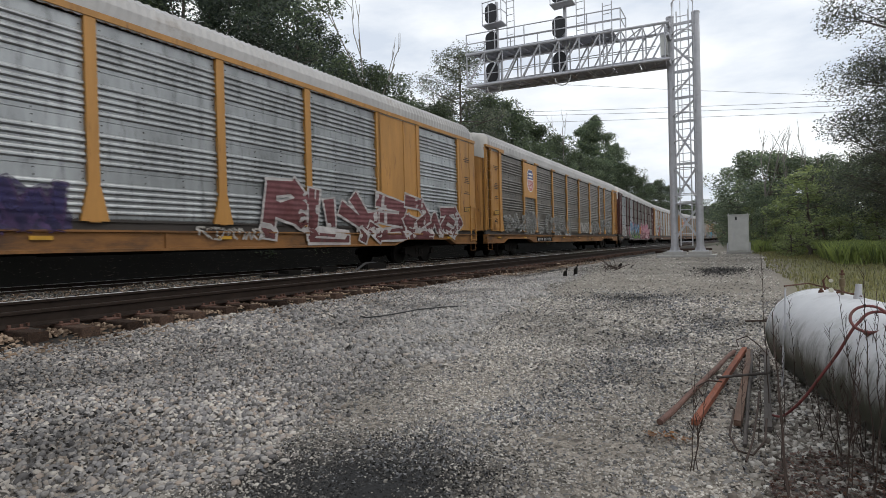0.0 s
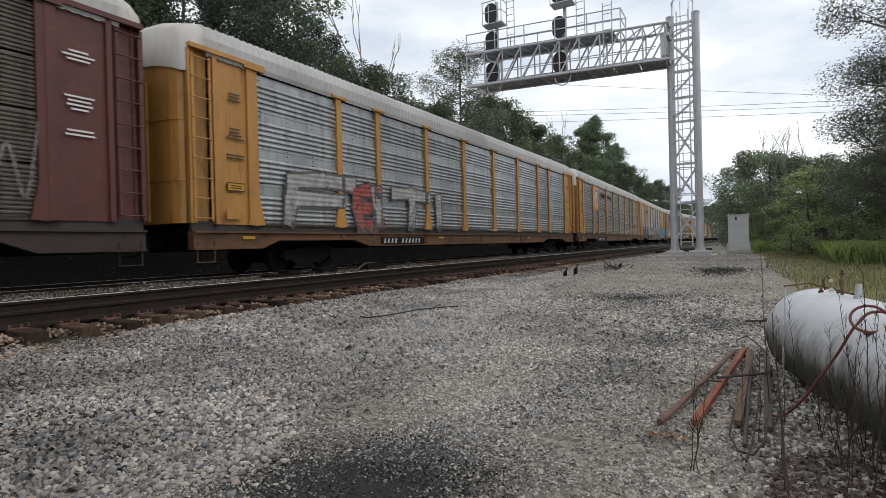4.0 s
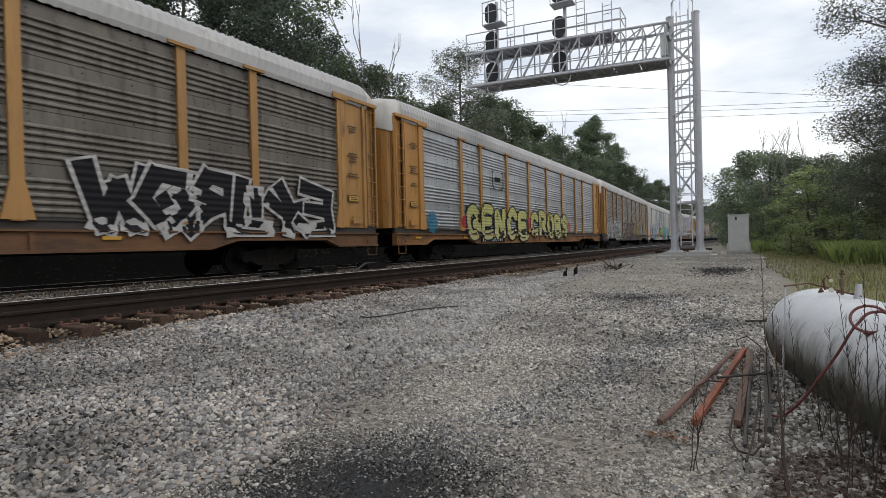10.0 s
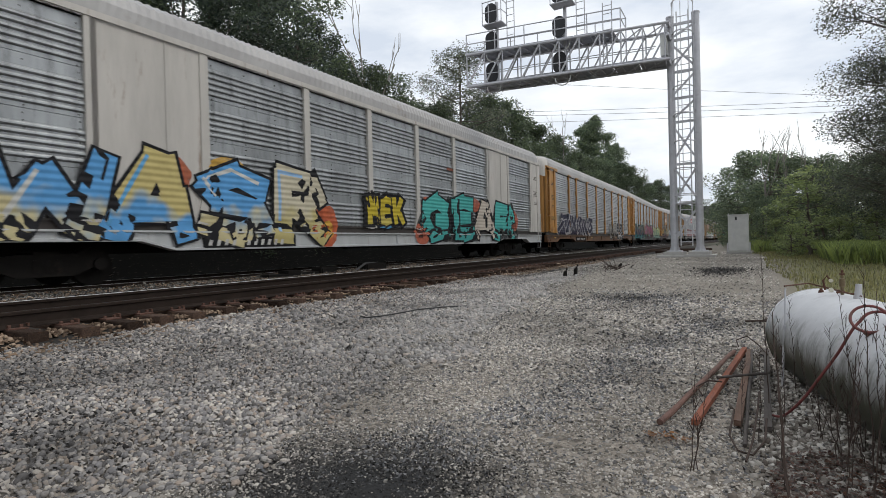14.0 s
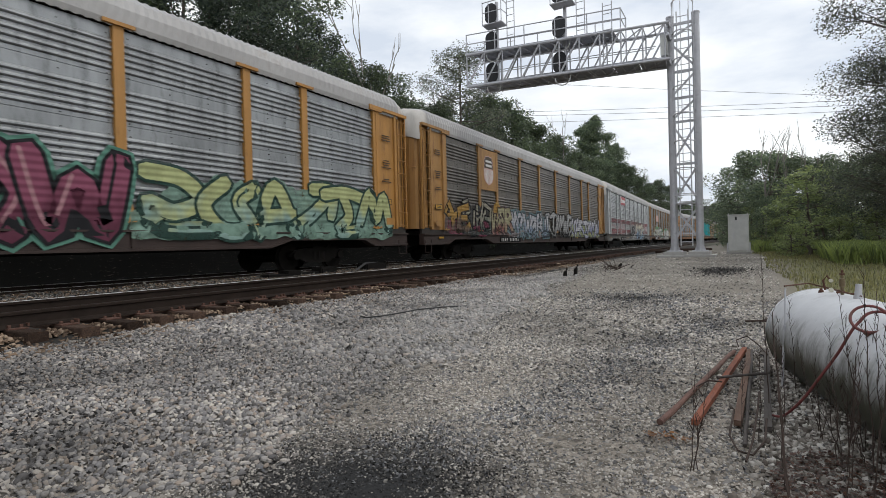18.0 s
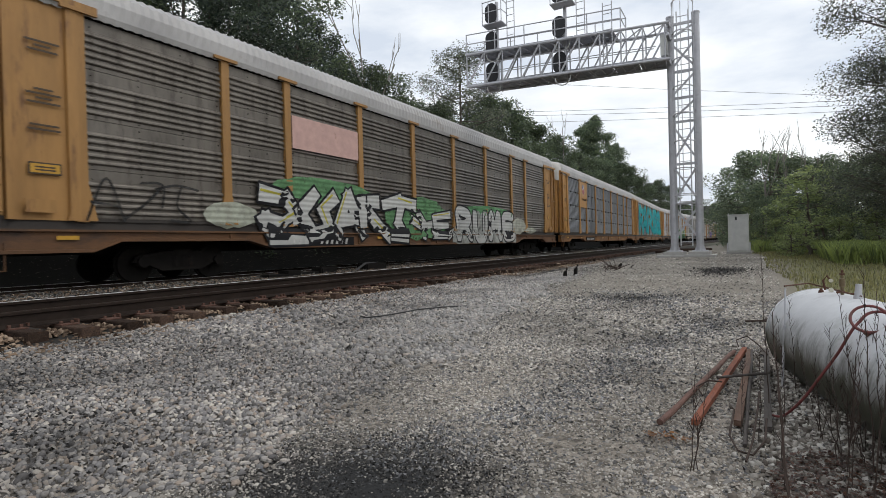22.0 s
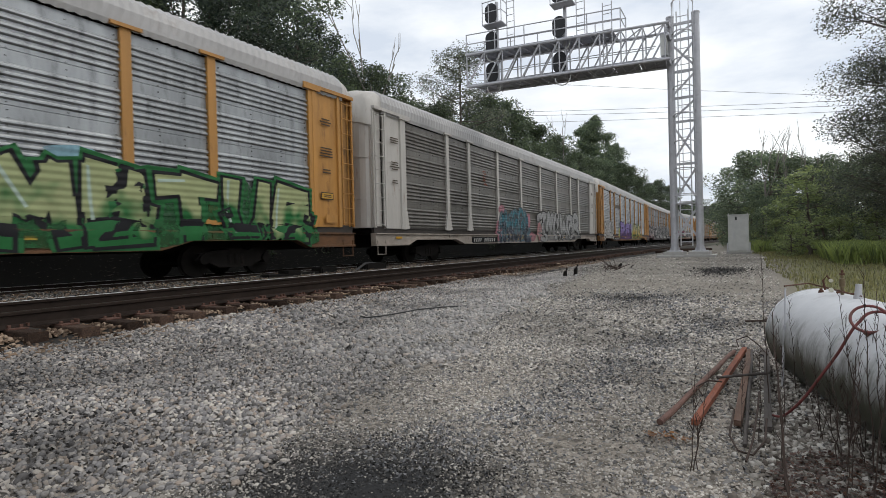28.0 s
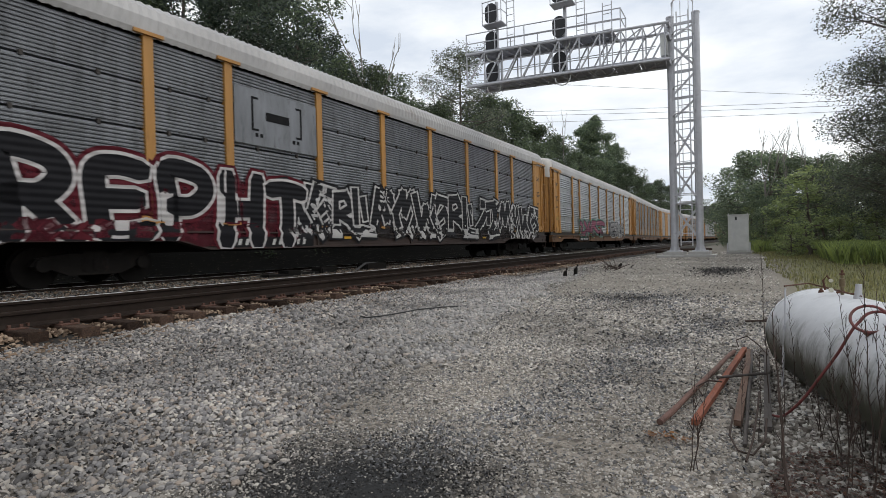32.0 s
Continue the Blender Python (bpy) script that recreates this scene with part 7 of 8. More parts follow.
SWOOPS = [  # loose interlocking strokes that spell nothing
    [((0.0, 0.15), (0.28, 0.95), (0.48, 0.35), (0.72, 1.0), (1.0, 0.25))],
    [((0.1, 1.0), (0.6, 0.92), (0.9, 0.55), (0.5, 0.3), (0.12, 0.45), (0.3, 0.03), (1.05, 0.0))],
    [((0.95, 0.9), (0.3, 1.0), (0.02, 0.5), (0.4, 0.02), (0.92, 0.3), (0.68, 0.68), (0.38, 0.48))],
    [((0.0, 0.05), (0.5, 0.45), (0.98, 0.95)), ((0.45, 1.0), (0.98, 0.98), (0.95, 0.4))],
    [((-0.05, 0.72), (0.4, 0.42), (1.05, 0.62)), ((0.25, 1.0), (0.6, 0.5), (0.5, 0.0))],
    [((0.2, 0.0), (0.02, 0.5), (0.33, 1.0), (0.42, 0.5), (0.72, 1.0), (0.98, 0.45), (0.7, 0.0))],
    [((0.05, 0.9), (0.35, 0.6), (0.1, 0.1), (0.6, 0.0), (0.95, 0.5), (0.6, 0.95))],
    [((0.1, 0.0), (0.18, 0.95), (0.6, 1.02), (0.85, 0.7), (0.3, 0.5)), ((0.3, 0.5), (0.75, 0.3), (1.1, -0.02))],
    [((-0.1, 0.9), (0.5, 1.0), (1.1, 0.85)), ((0.4, 0.95), (0.55, 0.4), (0.2, 0.0), (0.75, 0.02))],
    [((0.95, 1.0), (0.15, 0.85), (0.2, 0.45), (0.85, 0.5)), ((0.2, 0.45), (0.1, 0.05), (0.9, 0.0), (1.15, 0.2))],
    [((0.05, 1.0), (0.3, 0.0), (0.55, 0.7), (0.8, 0.0), (1.0, 1.0))],
    [((0.1, 0.0), (0.5, 1.0), (0.95, 0.0)), ((0.25, 0.35), (0.85, 0.42))],
    [((0.15, 1.0), (0.1, 0.05), (0.9, 0.0)), ((0.5, 0.8), (0.55, 0.35))],
]
SHAPES = {  # stroke letters
    "A": [((0.04, 0.0), (0.24, 0.5), (0.46, 1.0), (0.62, 0.98), (0.8, 0.5), (0.97, 0.0)), ((0.25, 0.34), (0.8, 0.34))],
    "B": [((0.12, 0.0), (0.1, 0.5), (0.12, 1.0), (0.75, 0.92), (0.8, 0.65), (0.2, 0.52)), ((0.3, 0.52), (0.9, 0.4), (0.85, 0.08), (0.14, 0.0))],
    "C": [((0.9, 0.8), (0.55, 1.0), (0.15, 0.78), (0.08, 0.4), (0.35, 0.02), (0.9, 0.12))],
    "D": [((0.1, 0.0), (0.12, 0.5), (0.1, 1.0), (0.7, 0.95), (0.93, 0.5), (0.7, 0.04), (0.12, 0.0))],
    "E": [((0.92, 0.95), (0.5, 1.0), (0.14, 0.9), (0.1, 0.45), (0.16, 0.05), (0.55, 0.0), (0.94, 0.06)), ((0.14, 0.5), (0.78, 0.52))],
    "F": [((0.92, 0.98), (0.5, 1.0), (0.14, 0.92), (0.12, 0.45), (0.1, 0.0)), ((0.14, 0.52), (0.75, 0.54))],
    "G": [((0.9, 0.8), (0.55, 1.0), (0.15, 0.78), (0.08, 0.4), (0.35, 0.02), (0.88, 0.1), (0.9, 0.42), (0.6, 0.44))],
    "H": [((0.1, 1.0), (0.12, 0.5), (0.1, 0.0)), ((0.9, 1.0), (0.88, 0.5), (0.9, 0.0)), ((0.12, 0.5), (0.88, 0.52))],
    "I": [((0.5, 1.0), (0.52, 0.5), (0.48, 0.0))],
    "K": [((0.12, 1.0), (0.1, 0.5), (0.14, 0.0)), ((0.9, 1.0), (0.5, 0.58), (0.16, 0.5)), ((0.4, 0.52), (0.7, 0.3), (0.95, 0.0))],
    "L": [((0.14, 1.0), (0.12, 0.5), (0.14, 0.04), (0.5, 0.0), (0.95, 0.06))],
    "M": [((0.05, 0.0), (0.12, 0.5), (0.16, 1.0), (0.5, 0.4), (0.84, 1.0), (0.9, 0.5), (0.96, 0.0))],
    "N": [((0.1, 0.0), (0.14, 0.95), (0.5, 0.5), (0.86, 0.05), (0.9, 1.0))],
    "O": [((0.5, 1.0), (0.12, 0.8), (0.06, 0.4), (0.3, 0.03), (0.7, 0.02), (0.94, 0.4), (0.86, 0.82), (0.46, 0.99))],
    "P": [((0.1, 0.0), (0.12, 0.5), (0.1, 1.0), (0.75, 0.95), (0.9, 0.7), (0.6, 0.46), (0.2, 0.44))],
    "T": [((0.02, 0.96), (0.5, 1.0), (0.98, 0.94)), ((0.5, 0.96), (0.52, 0.5), (0.48, 0.0))],
    "R": [((0.1, 0.0), (0.12, 0.5), (0.1, 1.0), (0.72, 0.95), (0.88, 0.72), (0.6, 0.5), (0.2, 0.48)), ((0.45, 0.46), (0.7, 0.25), (0.98, 0.0))],
    "S": [((0.9, 0.82), (0.5, 1.0), (0.1, 0.8), (0.25, 0.56), (0.8, 0.44), (0.92, 0.2), (0.5, 0.0), (0.06, 0.14))],
    "U": [((0.1, 1.0), (0.1, 0.4), (0.3, 0.02), (0.72, 0.02), (0.9, 0.4), (0.92, 1.0))],
    "Y": [((0.02, 1.0), (0.25, 0.5), (0.6, 0.42), (0.95, 1.0)), ((0.8, 0.7), (0.55, 0.3), (0.45, 0.0))],
    "W": [((0.02, 1.0), (0.2, 0.05), (0.48, 0.7), (0.76, 0.05), (0.98, 1.0))],
    "!": [((0.5, 1.0), (0.5, 0.65), (0.45, 0.36)), ((0.44, 0.08), (0.46, 0.02))],
}


def skin_x(y, z, posts, gusset):
    """How far out the car's side stands at y, z."""
    if z < 1.17:
        return 1.532
    if z < 1.235:
        return 1.556
    if z < 1.37:
        return 1.47
    if abs(y) > posts[-1] - 0.05:
        return 1.53
    wide = 0.27 if gusset and z < 2.02 else 0.13
    if any(abs(y - p) < wide for p in posts):
        return 1.523
    return 1.502


def bars_mesh(name, lines, width, lift, posts, gusset, mat):
    """Straight strokes with square ends and sharp corners."""
    verts, faces, step = [], [], 0
    for line in lines:
        for (ya, za), (yb, zb) in zip(line, line[1:]):
            a, b = Vector((ya, za)), Vector((yb, zb))
            d = (b - a).normalized() if (b - a).length > 1e-4 else Vector((1, 0))
            a, b = a - d * width * 0.36, b + d * width * 0.36
            nrm = Vector((-d.y, d.x))
            n = max(2, int((b - a).length / 0.12))
            step += 1
            for i in range(n + 1):
                p = a.lerp(b, i / n)
                w = width * (0.5 + 0.07 * (1 - 2 * i / n))
                for k in (-1.0, -0.33, 0.33, 1.0):
                    q = p + nrm * w * k
                    z = max(sill_low(q.x) + 0.012, min(5.05, q.y))
                    verts.append((skin_x(q.x, z, posts, gusset) + lift + 0.00008 * (step % 9), q.x, z))
                if i:
                    c = len(verts) - 8
                    for k in range(3):
                        faces.append((c + k, c + k + 1, c + k + 5, c + k + 4))
    return arrays_mesh(name, np.array(verts), np.array(faces), mat)


def strokes_mesh(name, lines, width, lift, posts, gusset, mat):
    """Rounded strokes along smooth lines."""
    verts, faces = [], []
    step = 0
    for line in lines:
        pts = []
        for i in range(len(line) - 1):
            p0, p1, p2, p3 = (Vector((*line[max(0, min(len(line) - 1, j))], 0)) for j in (i - 1, i, i + 1, i + 2))
            for k in range(6):
                u = k / 6
                pts.append(0.5 * ((2 * p1) + (p2 - p0) * u + (2 * p0 - 5 * p1 + 4 * p2 - p3) * u * u + (3 * p1 - p0 - 3 * p2 + p3) * u ** 3))
        pts.append(Vector((*line[-1], 0)))
        first = (pts[0] - pts[1]).normalized()
        last = (pts[-1] - pts[-2]).normalized()
        pts = [pts[0] + first * width * 0.42] + pts + [pts[-1] + last * width * 0.42]
        step += 1
        for i, p in enumerate(pts):
            d = (pts[min(i + 1, len(pts) - 1)] - pts[max(i - 1, 0)]).normalized()
            nrm = Vector((-d.y, d.x, 0))
            w = width * (0.62 if i in (0, len(pts) - 1) else 1.0) / 2
            for k in (-1.0, -0.33, 0.33, 1.0):
                q = p + nrm * w * k
                z = max(sill_low(q.x) + 0.012, min(5.05, q.y))
                verts.append((skin_x(q.x, z, posts, gusset) + lift + 0.00008 * (step % 6), q.x, z))
            if i:
                b = len(verts) - 8
                for k in range(3):
                    faces.append((b + k, b + k + 1, b + k + 5, b + k + 4))
    if not faces:
        return None
    me = arrays_mesh(name, np.array(verts), np.array(faces), mat)
    return me


def backdrop_mesh(y0, y1, z0, z1, posts, gusset, mat, seed):
    """A rough field of paint with a cloudy upper edge."""
    n, rows = max(8, int((y1 - y0) / 0.07)), 9
    verts, faces = [], []
    for i in range(n + 1):
        y = y0 + (y1 - y0) * i / n
        ends = min(1.0, 0.35 + 5 * min(i, n - i) / n)
        top = z0 + (z1 - z0) * (0.86 + 0.22 * noise.noise(Vector((y * 1.3, seed, 0))) + 0.14 * noise.noise(Vector((y * 4.5, seed, 5)))) * ends
        low = max(sill_low(y) + 0.012, z0 + 0.10 * noise.noise(Vector((y * 2, seed, 9))))
        for j in range(rows):
            z = low + (max(top, low + 0.1) - low) * j / (rows - 1)
            verts.append((skin_x(y, z, posts, gusset) + 0.003, y, z))
            if i and j:
                b = len(verts) - 1
                faces.append((b, b - 1, b - rows - 1, b - rows))
    return arrays_mesh("paint_backdrop", np.array(verts), np.array(faces), mat)


ROUND = {"cream", "haze", "ink", "paleround", "bwbold", "purple", "turq", "slate", "thinwhite", "thingrey", "thinblack", "redghost", "lavender", "tealghost", "bluegreen", "greywhite", "tagwhite", "greenteal", "rose", "whiteblock", "blockwhite", "whitesky", "whiteghost", "blackred", "lime"}


def piece(k, y0, y1, z0, z1, text, style, seed, wide=1.0):
    """A piece of spray-can writing on car k; text: the letters, or how many swoops stand for what cannot be read."""
    rnd = random.Random(seed)
    car, kind = train[k], CARS[k][0]
    top, low, line, halo, back, shine, thick, cover = STYLES[style]
    posts, gus = (A_POSTS if kind == "A" else B_POSTS), True
    wild = isinstance(text, int)
    count = text if wild else len(text)
    narrow = sum(0.5 for c in ("" if wild else text) if c in "I!")
    z0, z1 = 0.955 * z0 + 0.15, 0.955 * z1 + 0.177
    h, w = z1 - z0, (y1 - y0) / (count - narrow)
    fat = min(0.20 * h, 0.27 * w) * thick
    draw = strokes_mesh if style in ROUND else bars_mesh
    edge = min(0.07, 0.055 * h) * wide
    paint = lambda a, b=None: paint_of(a, b, cover)
    if back:
        put("paint_backdrop", backdrop_mesh(y0 - 0.25, y1 + 0.2, z0, z1, posts, gus, paint_of(back, None, min(cover, 0.8)), seed), car)
    letters, at = [], y0
    for i in range(count):
        slot = w * (0.5 if not wild and text[i] in "I!" else 1.0)
        glyph = SWOOPS[(i * 5 + seed * 3) % len(SWOOPS)] if wild else SHAPES[text[i]]
        flip = wild and rnd.random() < 0.4
        tilt, rise, grow = rnd.uniform(-0.15, 0.15), rnd.uniform(-0.04, 0.05) * h, rnd.uniform(0.92, 1.04)
        reach = slot * (1.35 if wild else 1.04)
        lines = []
        for ln in glyph:
            lines.append([(at + slot * 0.5 + ((1 - a if flip else a) - 0.5) * max(0.1 * slot, reach - fat * 0.9) + tilt * (b - 0.5) * h * 0.6,
                           z0 + fat * 0.5 + rise + b * (h - fat) * grow) for a, b in ln])
        letters.append(lines)
        at += slot
    if halo:
        every = [ln for lines in letters for ln in lines]
        tagged(put("halo", draw("halo", every, fat + 2 * edge + 0.16 * wide, 0.0045, posts, gus, paint(halo)), car), kind="stuff")
    for i, lines in enumerate(letters):
        up = 0.007 + 0.003 * i
        if top is None:
            put("graffiti_letter", draw("graffiti_letter", lines, 0.05 * thick * wide, up, posts, gus, paint(line)), car)
            continue
        ob = put("graffiti_letter", draw("graffiti_letter", lines, fat + 2 * edge, up, posts, gus, paint(line)), car)
        put("fill", draw("fill", lines, fat, up + 0.0010, posts, gus, paint(top, low)), ob)
        if shine:
            half = [[(a - fat * 0.2, b + fat * 0.22) for a, b in ln[:max(2, (len(ln) + 1) // 2)]] for ln in lines[:1]]
            put("inner_line", draw("inner_line", half, max(0.035, fat * 0.16), up + 0.0017, posts, gus, paint(shine)), ob)


def blob(k, y, z, ry, rz, colour, seed, cover=1.0):
    """A round cloud of spray paint with an uneven rim."""
    kind = CARS[k][0]
    posts, gus = (A_POSTS if kind == "A" else B_POSTS), True
    verts, faces, n, m = [], [], 26, 5
    z = 0.955 * z + 0.165
    for i in range(n):
        a = 2 * math.pi * i / n
        r = 1 + 0.16 * noise.noise(Vector((3 * math.cos(a), 3 * math.sin(a), seed)))
        for j in range(m + 1):
            f = max(0.02, j / m) * r
            yy = y + ry * f * math.cos(a)
            zz = max(sill_low(yy) + 0.012, min(5.04, z + rz * f * math.sin(a)))
            verts.append((skin_x(yy, zz, posts, gus) + 0.0028 + 0.0001 * (seed % 9), yy, zz))
    for i in range(n):
        for j in range(m):
            p, q = i * (m + 1) + j, ((i + 1) % n) * (m + 1) + j
            faces.append((p, p + 1, q + 1, q))
    put("paint_blob", arrays_mesh("paint_blob", np.array(verts), np.array(faces), paint_of(colour, None, cover)), train[k])


PIECES = [  # car, from, to, foot, top, letters or swoops, style
    (1, 2.5, 9.9, 0.84, 2.43, 5, "mauve"), (1, 9.6, 12.2, 1.0, 2.2, 2, "mauve"), (1, -4.3, -1.9, 1.1, 2.0, 3, "navy"), (1, 0.7, 2.4, 0.9, 1.2, 6, "thinwhite"),
    (2, -11.6, -8.9, 1.25, 2.15, 3, "haze"), (2, -8.9, -7.5, 1.24, 2.45, 1, "haze"), (2, -7.3, -4.5, 1.2, 2.3, "LO", "haze"), (2, -4.4, -0.8, 1.15, 2.3, 3, "haze"), (2, 1.5, 4.6, 1.2, 2.2, 5, "tagwhite"), (2, 4.8, 6.9, 1.2, 2.2, 2, "haze"), (2, 7.5, 10.6, 1.3, 2.4, 3, "haze"),
    (3, -11.95, -9.6, 1.22, 2.15, "FOKO", "blockwhite"), (3, -7.4, -0.4, 0.86, 2.6, "RICKS", "bluegreen"), (3, 0.9, 7.2, 0.88, 2.7, 5, "pink"), (3, 7.2, 8.6, 0.9, 2.3, 1, "pink"), (3, 9.3, 11.9, 1.5, 3.0, 3, "thingrey"),
    (4, -11.4, -6.6, 1.2, 2.7, "FI", "fadedwhite"), (4, -8.6, -7.0, 1.2, 2.7, "E", "fadedred"), (4, -6.6, -3.0, 1.2, 2.7, "TI", "fadedwhite"), (4, 0.4, 5.5, 1.3, 2.3, 3, "thinwhite"), (4, 8.6, 11.6, 1.2, 2.0, 3, "thinwhite"),
    (6, -11.7, -6.3, 0.86, 2.28, "DUES", "slate"), (6, -2.7, 5.6, 0.84, 2.35, "YEURS", "greywhite"), (6, 6.2, 13.2, 0.92, 2.5, 6, "bluemix"),
    (7, -12.0, -7.3, 0.84, 2.3, "UNRE", "redwhite"), (7, -7.0, -2.1, 1.05, 2.45, "OUNE", "tealdark"), (7, -1.4, 3.8, 1.0, 2.65, "HOSE", "ink"), (7, 5.3, 11.6, 1.02, 2.5, 6, "inkthin"),
    (8, -8.8, -1.8, 0.87, 2.5, "GENCE", "cream"), (8, -1.4, 5.2, 0.95, 2.45, "CROBS", "cream"),
    (9, -11.8, -5.4, 0.74, 2.5, 5, "bwbold"), (9, -4.3, 3.0, 1.17, 2.7, 6, "brownghost"), (9, 4.2, 6.8, 1.19, 2.3, 4, "oliveyellow"), (9, 6.9, 11.3, 1.2, 2.45, 5, "paleround"),
    (10, -11.2, -8.9, 0.82, 2.75, "W", "bluegold"), (10, -9.2, -7.3, 0.82, 2.8, "A", "goldblue"), (10, -7.4, -5.2, 0.8, 2.75, "S", "bluegold"), (10, -5.3, -3.3, 0.8, 2.9, "R", "creamblue"),
    (10, -1.6, 0.4, 1.38, 2.39, "MEK", "yellow"), (10, 1.4, 5.7, 0.82, 2.7, "GE", "teal"), (10, 5.5, 7.7, 0.9, 2.7, "A", "creamblock"), (10, 7.5, 10.1, 0.82, 2.7, "R", "teal"),
    (11, -11.6, -3.2, 1.2, 2.5, 6, "navywhite"), (11, 3.0, 6.1, 0.9, 2.2, 3, "paleround"), (11, 6.1, 8.7, 1.45, 2.3, "SUPO", "ink"), (11, 6.1, 8.8, 0.84, 1.5, 4, "ink"), (11, 9.1, 10.8, 1.4, 2.4, 4, "thinblack"),
    (12, -11.9, -8.4, 0.85, 2.4, 3, "purple"), (12, -8.5, -5.1, 0.85, 2.45, 4, "purple"), (12, -4.4, 4.2, 0.85, 2.6, 6, "rose"), (12, 4.7, 12.6, 0.95, 2.5, 6, "lime"),
    (13, -12.0, -10.3, 1.2, 2.45, 2, "orange"), (13, -10.7, -8.0, 1.1, 2.55, 4, "darkpale"), (13, -8.0, -5.6, 1.1, 2.4, 3, "mixed"), (13, -5.8, -0.2, 1.0, 2.3, 6, "whiteblue"), (13, -0.4, 4.4, 1.0, 2.5, 6, "bw"), (13, 4.4, 11.7, 1.0, 2.3, 7, "lavender"),
    (14, -11.9, -9.8, 1.2, 2.2, 4, "redghost"), (14, -9.1, -4.9, 1.2, 2.4, 6, "redghost"), (14, -1.6, 1.35, 0.84, 2.35, "EIMEK", "field"), (14, 2.2, 8.1, 0.83, 2.65, "SIER!", "whitesky"), (14, 8.5, 11.0, 1.2, 2.4, 3, "redghost"),
    (15, -12.0, -9.9, 1.2, 2.2, 3, "thinblack"), (15, -8.15, -1.8, 0.82, 2.4, 5, "whitegreen"), (15, -1.5, 0.9, 0.9, 2.0, 2, "whitegreen"), (15, 1.4, 7.35, 0.72, 2.25, "RUME", "whiteblock"),
    (17, -11.2, -7.7, 1.5, 4.9, "R", "turq"), (17, -8.0, -3.6, 1.6, 4.95, "A", "turq"), (17, -3.9, 1.8, 1.6, 4.95, "R", "turq"), (17, 1.5, 6.5, 1.6, 4.95, "E", "turq"), (17, 6.3, 11.3, 1.6, 4.95, 2, "turq"),
    (18, -3.0, 1.2, 0.8, 2.2, 3, "greenteal"), (18, 3.5, 12.0, 0.8, 2.4, "EMBTUB", "olive"),
    (19, -4.3, -0.4, 0.78, 2.4, 5, "tealghost"), (19, 1.1, 8.8, 0.8, 2.5, 6, "whiteghost"),
    (20, -11.9, -8.1, 0.8, 2.3, "BHED", "blockwhite"), (20, -4.8, 2.0, 0.85, 2.5, "PEI", "violet"), (20, 2.7, 9.0, 0.96, 2.4, "AWAL", "gold"),
    (21, -11.7, -4.9, 0.77, 2.6, "REPHT", "blackred"), (21, -5.6, -2.1, 1.0, 2.45, 4, "inkbold"), (21, -2.0, 5.0, 0.96, 2.65, 6, "inkbold"), (21, 5.0, 12.3, 0.96, 2.65, 6, "inkbold"),
    (22, -7.3, -0.2, 1.1, 2.3, 4, "rose"), (22, 2.7, 8.6, 1.14, 2.38, 4, "greywhite"),
]
for j, p in enumerate(PIECES):
    piece(*p, 11 + j)
